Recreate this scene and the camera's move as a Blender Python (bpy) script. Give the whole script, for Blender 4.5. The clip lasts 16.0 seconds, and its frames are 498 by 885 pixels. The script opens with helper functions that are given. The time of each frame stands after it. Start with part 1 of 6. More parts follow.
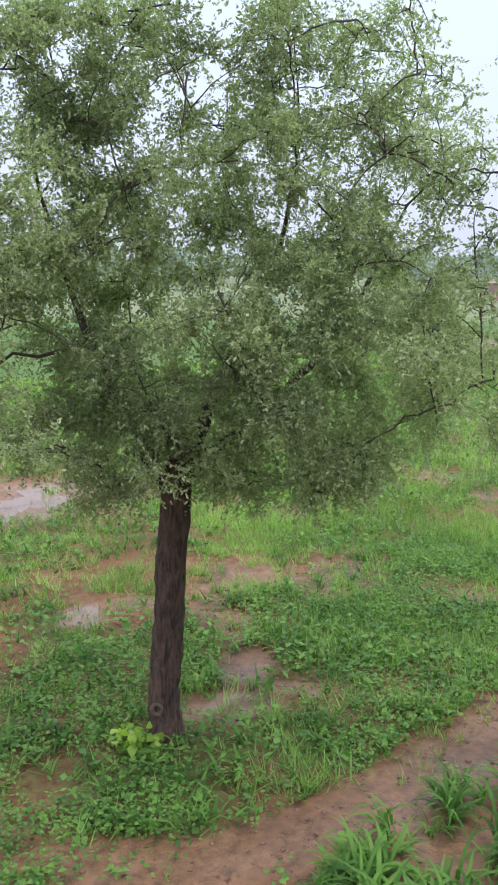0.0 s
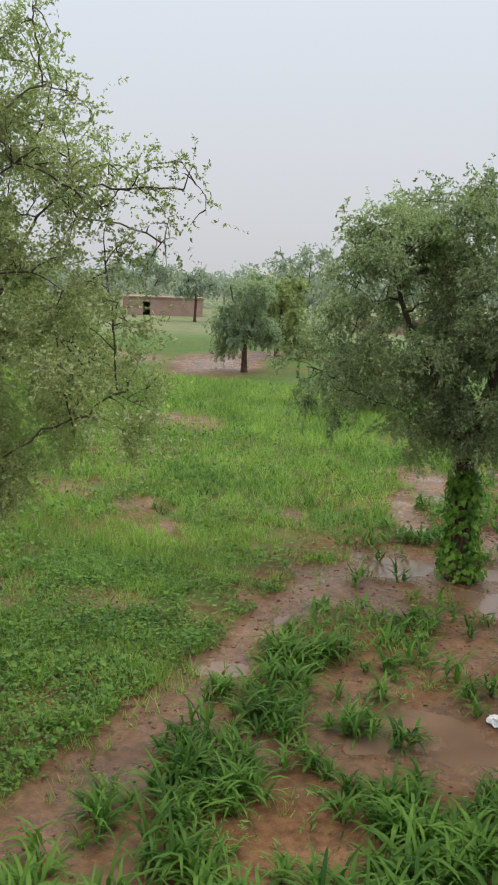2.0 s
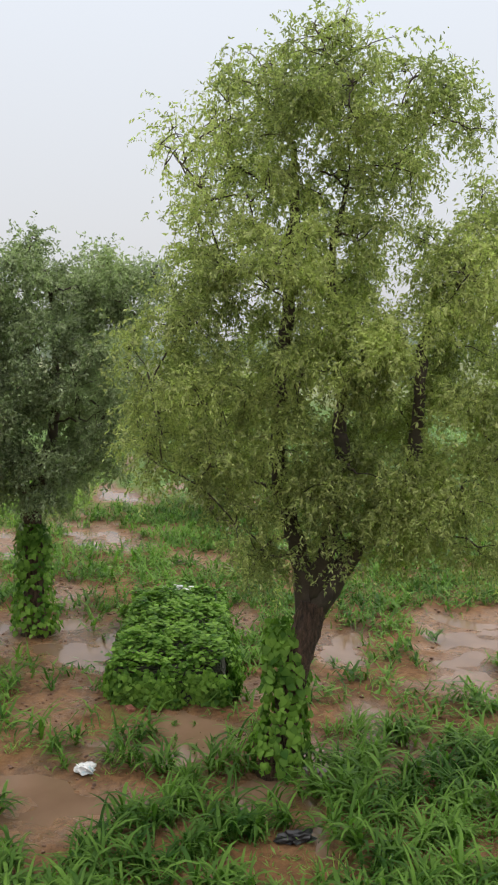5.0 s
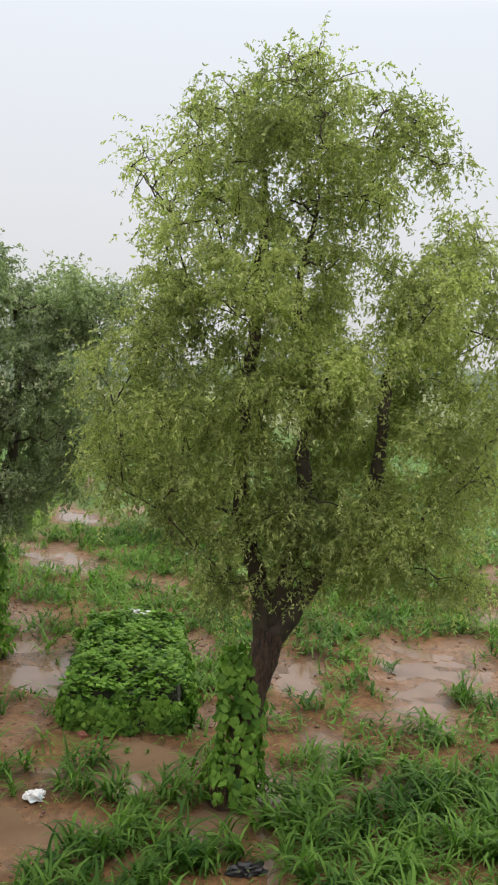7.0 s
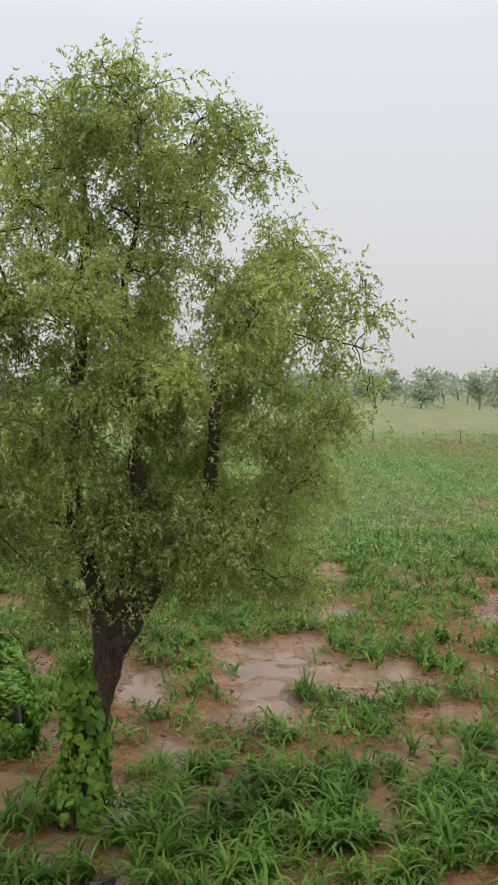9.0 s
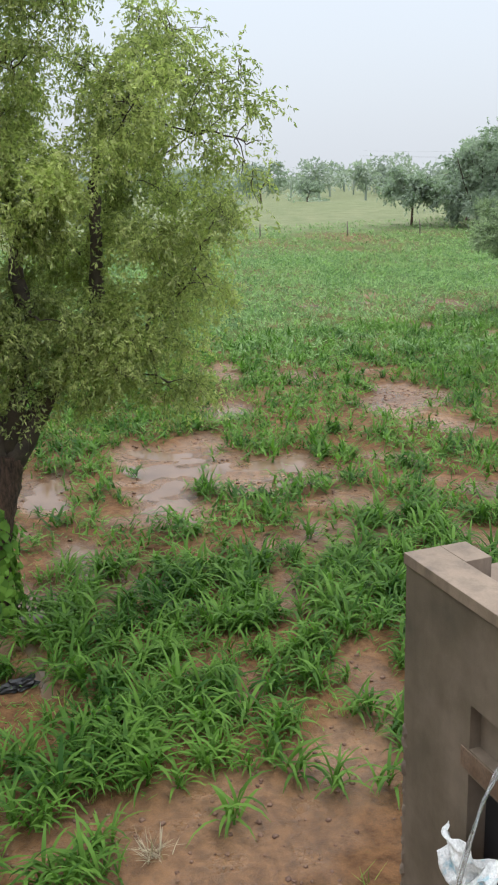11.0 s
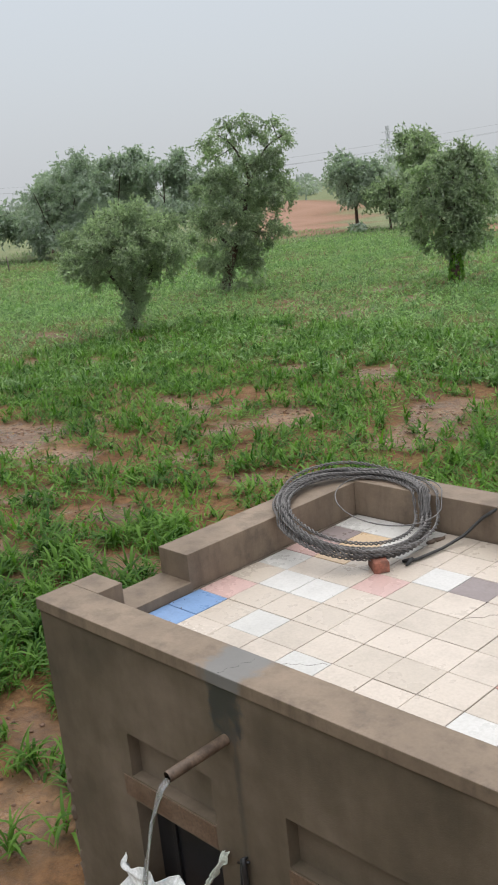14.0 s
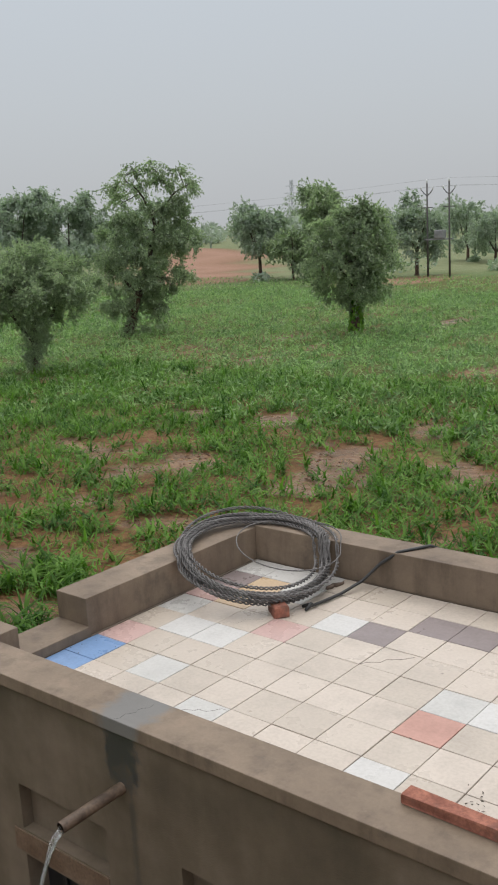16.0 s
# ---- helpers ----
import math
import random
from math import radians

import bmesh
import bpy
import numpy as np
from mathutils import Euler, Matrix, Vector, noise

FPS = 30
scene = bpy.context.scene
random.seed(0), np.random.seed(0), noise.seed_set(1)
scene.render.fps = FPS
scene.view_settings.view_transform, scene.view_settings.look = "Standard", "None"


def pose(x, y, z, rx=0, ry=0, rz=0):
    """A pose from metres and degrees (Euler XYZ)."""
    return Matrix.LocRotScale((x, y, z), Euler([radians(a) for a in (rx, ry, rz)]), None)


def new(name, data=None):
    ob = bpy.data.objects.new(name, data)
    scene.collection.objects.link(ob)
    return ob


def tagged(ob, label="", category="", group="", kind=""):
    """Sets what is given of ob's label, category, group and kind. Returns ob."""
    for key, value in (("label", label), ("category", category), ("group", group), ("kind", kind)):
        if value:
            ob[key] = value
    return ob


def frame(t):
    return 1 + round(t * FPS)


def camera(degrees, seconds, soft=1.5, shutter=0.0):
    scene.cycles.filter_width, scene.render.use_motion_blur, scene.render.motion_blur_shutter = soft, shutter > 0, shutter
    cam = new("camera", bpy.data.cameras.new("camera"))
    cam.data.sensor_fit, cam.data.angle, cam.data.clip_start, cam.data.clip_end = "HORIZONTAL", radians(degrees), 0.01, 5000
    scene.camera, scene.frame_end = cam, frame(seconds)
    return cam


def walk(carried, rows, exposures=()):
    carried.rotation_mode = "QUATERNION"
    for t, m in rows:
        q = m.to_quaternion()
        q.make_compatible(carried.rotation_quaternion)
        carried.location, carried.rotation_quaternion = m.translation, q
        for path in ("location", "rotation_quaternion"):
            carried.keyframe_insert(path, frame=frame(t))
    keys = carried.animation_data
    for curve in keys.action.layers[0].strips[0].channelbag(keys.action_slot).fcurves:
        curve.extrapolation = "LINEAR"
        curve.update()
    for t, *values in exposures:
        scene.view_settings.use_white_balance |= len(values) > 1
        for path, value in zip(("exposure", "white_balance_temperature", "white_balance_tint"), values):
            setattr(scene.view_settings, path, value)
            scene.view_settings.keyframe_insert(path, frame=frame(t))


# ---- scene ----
# the camera, held in one place and turned to the right
PATH = [
    (0, 3.233, -3.733, 5.718, 79.370, 0.172, 134.766), (0.5, 3.228, -3.736, 5.723, 79.657, 0.725, 128.461),
    (1, 3.223, -3.709, 5.723, 79.970, 1.276, 122.763), (1.5, 3.228, -3.698, 5.728, 80.173, 2.036, 118.295),
    (2, 3.204, -3.698, 5.732, 80.443, 2.081, 113.370), (2.5, 3.195, -3.674, 5.735, 80.696, 1.916, 108.255),
    (3, 3.186, -3.664, 5.734, 81.123, 2.113, 104.289), (3.5, 3.196, -3.659, 5.729, 81.699, 2.045, 99.823),
    (4, 3.217, -3.665, 5.727, 82.568, 1.814, 94.595), (4.5, 3.233, -3.661, 5.727, 83.550, 1.270, 90.585),
    (5, 3.245, -3.667, 5.734, 84.268, 0.877, 87.762), (5.2, 3.247, -3.668, 5.733, 84.492, 0.882, 87.024),
    (7.3, 3.188, -3.677, 5.749, 85.911, 2.845, 85.606), (7.5, 3.187, -3.682, 5.749, 85.929, 2.733, 85.888),
    (8, 3.191, -3.687, 5.753, 86.492, 2.314, 85.438), (8.5, 3.196, -3.693, 5.750, 87.088, 1.733, 80.865),
    (9, 3.172, -3.652, 5.748, 86.474, 0.615, 75.664), (9.2, 3.165, -3.646, 5.752, 85.019, 0.026, 74.171),
    (11.3, 3.165, -3.628, 5.754, 73.657, -1.419, 68.314), (11.5, 3.164, -3.623, 5.754, 73.286, -1.366, 67.062),
    (12, 3.165, -3.609, 5.754, 72.881, -1.482, 62.457), (12.5, 3.181, -3.594, 5.754, 72.888, -1.435, 57.406),
    (13, 3.194, -3.566, 5.767, 73.776, -2.505, 52.342), (13.5, 3.205, -3.550, 5.776, 74.717, -4.568, 49.004),
    (14, 3.213, -3.539, 5.791, 75.117, -5.700, 46.443), (14.5, 3.214, -3.538, 5.789, 75.479, -5.953, 45.421),
    (15, 3.222, -3.555, 5.786, 76.014, -4.950, 44.140), (15.5, 3.224, -3.559, 5.792, 76.364, -3.943, 40.610),
    (16, 3.215, -3.568, 5.786, 77.365, -3.106, 40.158)]
cam = camera(29.01, 16.0, soft=2.0)
walk(cam, [(t, pose(x, y, z, rx, 0, rz) @ pose(0, 0, 0, 0, 0, roll)) for t, x, y, z, rx, roll, rz in PATH],
     [(0, 0.5, 5650, 19), (0.5, 0.2, 5850, 17), (1.5, 0.12, 6400, 12), (2.5, 0.06, 6500, 14), (4, 0.18, 6600, 14), (5, 0.2, 6650, 14), (7.5, 0.24, 6750, 14), (8.5, 0.26, 6750, 14), (9, 0.08, 6800, 14),
      (11.3, 0.4, 6150, 11), (12.5, 0.41, 6250, 11), (13.5, 0.1, 6400, 11), (14.5, -0.02, 6400, 11), (15.2, -0.06, 6450, 11), (16, -0.25, 6450, 11)])

# ---- light: an overcast monsoon sky, brighter overhead than at the horizon ----
world = bpy.data.worlds.new("overcast_sky")
scene.world = world
world.use_nodes = True
wn, wl = world.node_tree.nodes, world.node_tree.links
wn.clear()
w_out, w_bg = wn.new("ShaderNodeOutputWorld"), wn.new("ShaderNodeBackground")
w_sky, w_mix = wn.new("ShaderNodeTexSky"), wn.new("ShaderNodeMix")
w_geo, w_sep, w_ramp = wn.new("ShaderNodeTexCoord"), wn.new("ShaderNodeSeparateXYZ"), wn.new("ShaderNodeValToRGB")
SUN_EL, SUN_AZ = radians(58), radians(150)
w_sky.sky_type, w_sky.sun_disc = "NISHITA", False
w_sky.sun_elevation, w_sky.sun_rotation = SUN_EL, SUN_AZ
w_sky.dust_density, w_sky.air_density = 4.0, 1.2
w_mix.data_type, w_mix.blend_type = "RGBA", "MIX"
w_mix.inputs["Factor"].default_value = 0.9
# cloud deck: grey at the horizon, three times as bright at the zenith
w_ramp.color_ramp.elements[0].position, w_ramp.color_ramp.elements[0].color = 0.0, (6.1, 6.3, 6.45, 1)
w_ramp.color_ramp.elements[1].position, w_ramp.color_ramp.elements[1].color = 1.0, (26.0, 26.2, 26.0, 1)
for p, c in ((0.12, (6.7, 7.1, 7.4, 1)), (0.34, (7.5, 8.25, 8.9, 1)), (0.6, (15.0, 15.3, 15.4, 1))):
    e = w_ramp.color_ramp.elements.new(p)
    e.color = c
wl.new(w_geo.outputs["Generated"], w_sep.inputs[0])
wl.new(w_sep.outputs["Z"], w_ramp.inputs[0])
wl.new(w_sky.outputs[0], w_mix.inputs["A"])
wl.new(w_ramp.outputs[0], w_mix.inputs["B"])
wl.new(w_mix.outputs["Result"], w_bg.inputs[0])
w_bg.inputs[1].default_value = 0.1
wl.new(w_bg.outputs[0], w_out.inputs[0])
sun_data = bpy.data.lights.new("sun", "SUN")
sun_data.energy, sun_data.angle, sun_data.color = 1.0, radians(40), (1.0, 0.97, 0.93)
sun = new("sun", sun_data)
sun.rotation_euler = (radians(90) - SUN_EL, 0, radians(180) - SUN_AZ + radians(180))


# ---- materials ----
def material(name):
    m = bpy.data.materials.new(name)
    m.use_nodes = True
    t = m.node_tree
    return m, t, t.nodes["Principled BSDF"]


def noise_node(t, scale, detail=4.0, rough=0.55, coords=None):
    n = t.nodes.new("ShaderNodeTexNoise")
    n.inputs["Scale"].default_value, n.inputs["Detail"].default_value = scale, detail
    n.inputs["Roughness"].default_value = rough
    if coords is not None:
        t.links.new(coords, n.inputs["Vector"])
    return n


def ramp_node(t, src, stops):
    r = t.nodes.new("ShaderNodeValToRGB")
    els = r.color_ramp.elements
    while len(els) < len(stops):
        els.new(0.5)
    for e, (p, c) in zip(els, stops):
        e.position, e.color = p, (*c, 1) if len(c) == 3 else c
    t.links.new(src, r.inputs[0])
    return r


def mix_node(t, fac, a, b, blend="MIX"):
    n = t.nodes.new("ShaderNodeMix")
    n.data_type, n.blend_type = "RGBA", blend
    for key, v in (("Factor", fac), ("A", a), ("B", b)):
        if isinstance(v, bpy.types.NodeSocket):
            t.links.new(v, n.inputs[key])
        else:
            n.inputs[key].default_value = v if key == "Factor" else (*v, 1)
    return n.outputs["Result"]


def bump_node(t, src, strength, distance, bsdf):
    b = t.nodes.new("ShaderNodeBump")
    b.inputs["Strength"].default_value, b.inputs["Distance"].default_value = strength, distance
    t.links.new(src, b.inputs["Height"])
    t.links.new(b.outputs[0], bsdf.inputs["Normal"])
    return b


def position(t):
    return t.nodes.new("ShaderNodeNewGeometry").outputs["Position"]


def obj_coords(t):
    return t.nodes.new("ShaderNodeTexCoord").outputs["Object"]


def speckled(name, a, b, scale, rough, bump=0.3, dist=0.01, fine=60.0, metallic=0.0, c=None, grain=(0.72, 1.15), blot=None):
    """Two colours in a large noise, a fine grain over it, and relief."""
    m, t, p = material(name)
    pos = position(t)
    big, small = noise_node(t, scale, 5, 0.6, pos), noise_node(t, fine, 3, 0.6, pos)
    col = ramp_node(t, big.outputs[0], [(0.35, a), (0.65, b)]).outputs[0]
    shade = ramp_node(t, small.outputs[0], [(0.3, (grain[0],) * 3), (0.7, (grain[1],) * 3)]).outputs[0]
    col = mix_node(t, 1.0, col, shade, "MULTIPLY")
    if c:
        st = noise_node(t, blot or scale * 0.45, 6, 0.65, pos)
        f = ramp_node(t, st.outputs[0], [(0.56 if blot else 0.52, (0, 0, 0)), (0.70 if blot else 0.66, (1, 1, 1))]).outputs[0]
        col = mix_node(t, f, col, c)
    t.links.new(col, p.inputs["Base Color"])
    p.inputs["Roughness"].default_value, p.inputs["Metallic"].default_value = rough, metallic
    bump_node(t, small.outputs[0], bump, dist, p)
    return m


def leafy(name, dark, light, rough=0.45, through_light=0.35, scale=0.6, gloss=0.5):
    """Leaves: colour shifts from island to island and in large clumps; light passes through them."""
    m, t, p = material(name)
    geo = t.nodes.new("ShaderNodeNewGeometry")
    big = noise_node(t, scale, 2, 0.5, geo.outputs["Position"])
    add = t.nodes.new("ShaderNodeMath")
    add.operation = "MULTIPLY_ADD"
    add.inputs[1].default_value = 0.45
    t.links.new(geo.outputs["Random Per Island"], add.inputs[0])
    t.links.new(big.outputs[0], add.inputs[2])
    col = ramp_node(t, add.outputs[0], [(0.42, dark), (0.95, light)]).outputs[0]
    t.links.new(col, p.inputs["Base Color"])
    p.inputs["Roughness"].default_value = rough
    p.inputs["Specular IOR Level"].default_value = gloss
    tr, mx = t.nodes.new("ShaderNodeBsdfTranslucent"), t.nodes.new("ShaderNodeMixShader")
    t.links.new(mix_node(t, 1.0, col, (1.1, 1.4, 0.75), "MULTIPLY"), tr.inputs[0])
    mx.inputs[0].default_value = through_light
    t.links.new(p.outputs[0], mx.inputs[1])
    t.links.new(tr.outputs[0], mx.inputs[2])
    t.links.new(mx.outputs[0], t.nodes["Material Output"].inputs[0])
    return m


def ground_material():
    """Wet red-brown sandy soil; turf where the sheet's cover attribute says that low growth covers it."""
    m, t, p = material("wet_soil_and_turf")
    pos = position(t)
    att = t.nodes.new("ShaderNodeAttribute")
    att.attribute_name = "cover"
    att2 = t.nodes.new("ShaderNodeAttribute")
    att2.attribute_name = "wet"
    att3 = t.nodes.new("ShaderNodeAttribute")
    att3.attribute_name = "dry"
    n1, n2, n3 = noise_node(t, 0.5, 6, 0.62, pos), noise_node(t, 7.0, 5, 0.65, pos), noise_node(t, 70.0, 3, 0.6, pos)
    mud = ramp_node(t, n1.outputs[0], [(0.3, (0.104, 0.052, 0.022)), (0.52, (0.17, 0.088, 0.039)), (0.72, (0.235, 0.135, 0.07))]).outputs[0]
    mud = mix_node(t, 0.8, mud, ramp_node(t, n2.outputs[0], [(0.34, (0.42, 0.40, 0.38)), (0.6, (1.15, 1.15, 1.15))]).outputs[0], "MULTIPLY")
    mud = mix_node(t, 0.7, mud, ramp_node(t, n3.outputs[0], [(0.3, (0.7, 0.7, 0.7)), (0.7, (1.2, 1.2, 1.2))]).outputs[0], "MULTIPLY")
    red = mix_node(t, att3.outputs["Fac"], mud, (0.27, 0.158, 0.108))
    turf = ramp_node(t, n2.outputs[0], [(0.3, (0.03, 0.07, 0.014)), (0.55, (0.06, 0.12, 0.024)), (0.75, (0.11, 0.16, 0.04))]).outputs[0]
    turf = mix_node(t, 0.35, turf, ramp_node(t, n1.outputs[0], [(0.35, (0.04, 0.11, 0.012)), (0.7, (0.13, 0.16, 0.035))]).outputs[0])
    f = t.nodes.new("ShaderNodeMath")
    f.operation = "MULTIPLY_ADD"
    f.inputs[1].default_value, f.inputs[2].default_value = 0.55, -0.27
    t.links.new(n2.outputs[0], f.inputs[0])
    g = t.nodes.new("ShaderNodeMath")
    g.operation = "ADD"
    t.links.new(f.outputs[0], g.inputs[0])
    t.links.new(att.outputs["Fac"], g.inputs[1])
    att4 = t.nodes.new("ShaderNodeAttribute")
    att4.attribute_name = "straw_haze"
    # far pasture: yellowish grass, its colour also paled for haze
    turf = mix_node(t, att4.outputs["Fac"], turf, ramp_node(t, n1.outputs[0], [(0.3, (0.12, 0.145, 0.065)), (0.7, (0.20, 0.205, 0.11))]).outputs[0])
    edge = ramp_node(t, g.outputs[0], [(0.32, (0, 0, 0)), (0.62, (1, 1, 1))]).outputs[0]
    t.links.new(mix_node(t, edge, red, turf), p.inputs["Base Color"])
    r = t.nodes.new("ShaderNodeMapRange")
    r.inputs["To Min"].default_value, r.inputs["To Max"].default_value = 0.8, 0.44
    t.links.new(att2.outputs["Fac"], r.inputs["Value"])
    rg = t.nodes.new("ShaderNodeMath")
    rg.operation = "MULTIPLY_ADD"
    rg.inputs[1].default_value = -0.45
    patchy = ramp_node(t, noise_node(t, 1.7, 4, 0.6, pos).outputs[0], [(0.45, (0, 0, 0)), (0.62, (1, 1, 1))]).outputs[0]
    wetpatch = mix_node(t, 1.0, patchy, att2.outputs["Color"], "MULTIPLY")
    t.links.new(wetpatch, rg.inputs[0])
    t.links.new(r.outputs[0], rg.inputs[2])
    rg.use_clamp = True
    t.links.new(rg.outputs[0], p.inputs["Roughness"])
    sp = t.nodes.new("ShaderNodeMapRange")
    sp.inputs["To Min"].default_value, sp.inputs["To Max"].default_value = 0.15, 0.42
    t.links.new(att2.outputs["Fac"], sp.inputs["Value"])
    t.links.new(sp.outputs[0], p.inputs["Specular IOR Level"])
    n4 = noise_node(t, 22.0, 5, 0.7, pos)
    hh = t.nodes.new("ShaderNodeMath")
    hh.operation = "MULTIPLY_ADD"
    hh.inputs[1].default_value = 0.45
    t.links.new(n4.outputs[0], hh.inputs[0])
    t.links.new(n2.outputs[0], hh.inputs[2])
    bump_node(t, hh.outputs[0], 0.7, 0.05, p)
    return m


def water_material():
    m, t, p = material("muddy_rain_water")
    pos = position(t)
    n1, n2 = noise_node(t, 1.1, 4, 0.5, pos), noise_node(t, 26.0, 2, 0.5, pos)
    t.links.new(ramp_node(t, n1.outputs[0], [(0.3, (0.13, 0.08, 0.049)), (0.7, (0.205, 0.132, 0.086))]).outputs[0], p.inputs["Base Color"])
    p.inputs["Roughness"].default_value, p.inputs["IOR"].default_value = 0.12, 1.33
    bump_node(t, n2.outputs[0], 0.12, 0.006, p)
    return m


def bark_material(name, a, b):
    m, t, p = material(name)
    oc = obj_coords(t)
    mp = t.nodes.new("ShaderNodeMapping")
    mp.inputs["Scale"].default_value = (1, 1, 0.22)
    t.links.new(oc, mp.inputs[0])
    n1, n2 = noise_node(t, 22.0, 6, 0.7, mp.outputs[0]), noise_node(t, 3.0, 4, 0.6, oc)
    col = ramp_node(t, n1.outputs[0], [(0.38, a), (0.62, b)]).outputs[0]
    col = mix_node(t, 0.6, col, ramp_node(t, n2.outputs[0], [(0.3, (0.6, 0.6, 0.6)), (0.7, (1.2, 1.15, 1.1))]).outputs[0], "MULTIPLY")
    t.links.new(col, p.inputs["Base Color"])
    p.inputs["Roughness"].default_value = 0.75
    bump_node(t, n1.outputs[0], 1.0, 0.07, p)
    return m


M_GROUND, M_WATER = ground_material(), water_material()
M_BARK = bark_material("wet_dark_bark", (0.026, 0.014, 0.009), (0.15, 0.086, 0.057))
M_TWIG = speckled("twig_bark", (0.04, 0.03, 0.022), (0.09, 0.065, 0.045), 3.0, 0.8)
M_LEAF1 = leafy("feathery_grey_green_leaf", (0.15, 0.175, 0.088), (0.42, 0.455, 0.232), 0.6, 0.44, gloss=0.3)
M_LEAF2 = leafy("dull_green_leaf", (0.112, 0.142, 0.086), (0.39, 0.44, 0.265), 0.55, 0.44, gloss=0.3)
M_LEAF3 = leafy("yellow_green_leaf", (0.16, 0.188, 0.074), (0.50, 0.52, 0.215), 0.55, 0.48, gloss=0.3)
# leaf of the middle-distance trees, its colour lightened to carry some haze
M_LEAF_MID = leafy("hazed_field_tree_leaf", (0.165, 0.20, 0.145), (0.40, 0.455, 0.32), 0.6, 0.45, gloss=0.3)
# distance haze is put into these two leaf colours, pale and greyish
M_LEAF_FAR = leafy("haze_paled_leaf", (0.235, 0.28, 0.24), (0.36, 0.405, 0.345), 0.6, 0.35, gloss=0.3)
M_WOODS = leafy("haze_greyed_woods_leaf", (0.28, 0.31, 0.29), (0.385, 0.415, 0.385), 0.7, 0.3, 0.05, gloss=0.2)
M_MILLET = leafy("millet_leaf", (0.024, 0.075, 0.011), (0.13, 0.245, 0.042), 0.5, 0.36, 0.9, gloss=0.12)
# far crop and weeds: green made paler and bluer to paint in haze
M_FIELD = leafy("hazed_field_leaf", (0.08, 0.145, 0.061), (0.265, 0.382, 0.168), 0.55, 0.4, 0.9, gloss=0.15)
M_BLADE = leafy("young_crop_blade", (0.036, 0.095, 0.02), (0.175, 0.30, 0.07), 0.5, 0.38, 0.9, gloss=0.15)
M_GRASS = leafy("meadow_grass", (0.096, 0.172, 0.034), (0.295, 0.415, 0.092), 0.5, 0.4, 0.35, gloss=0.3)
M_WEED = leafy("round_weed_leaf", (0.042, 0.11, 0.02), (0.15, 0.27, 0.045), 0.45, 0.32, 1.5, gloss=0.18)
M_VINE = leafy("creeper_leaf", (0.036, 0.105, 0.014), (0.19, 0.335, 0.055), 0.55, 0.36, 2.5, 0.15)


# ---- mesh helpers ----
def mesh_data(name, verts, tris=None, quads=None, smooth=False):
    """A mesh from arrays of corners, triangles and quads."""
    me = bpy.data.meshes.new(name)
    verts = np.asarray(verts, np.float32).reshape(-1, 3)
    t = np.zeros((0, 3), np.int32) if tris is None or len(tris) == 0 else np.asarray(tris, np.int32)
    q = np.zeros((0, 4), np.int32) if quads is None or len(quads) == 0 else np.asarray(quads, np.int32)
    loops = np.concatenate([t.ravel(), q.ravel()])
    starts = np.concatenate([np.arange(len(t)) * 3, len(t) * 3 + np.arange(len(q)) * 4])
    me.vertices.add(len(verts))
    me.vertices.foreach_set("co", verts.ravel())
    me.loops.add(len(loops))
    me.loops.foreach_set("vertex_index", loops.astype(np.int32))
    me.polygons.add(len(starts))
    me.polygons.foreach_set("loop_start", starts.astype(np.int32))
    if smooth:
        me.polygons.foreach_set("use_smooth", np.ones(len(starts), bool))
    me.update(calc_edges=True)
    me.validate()
    return me


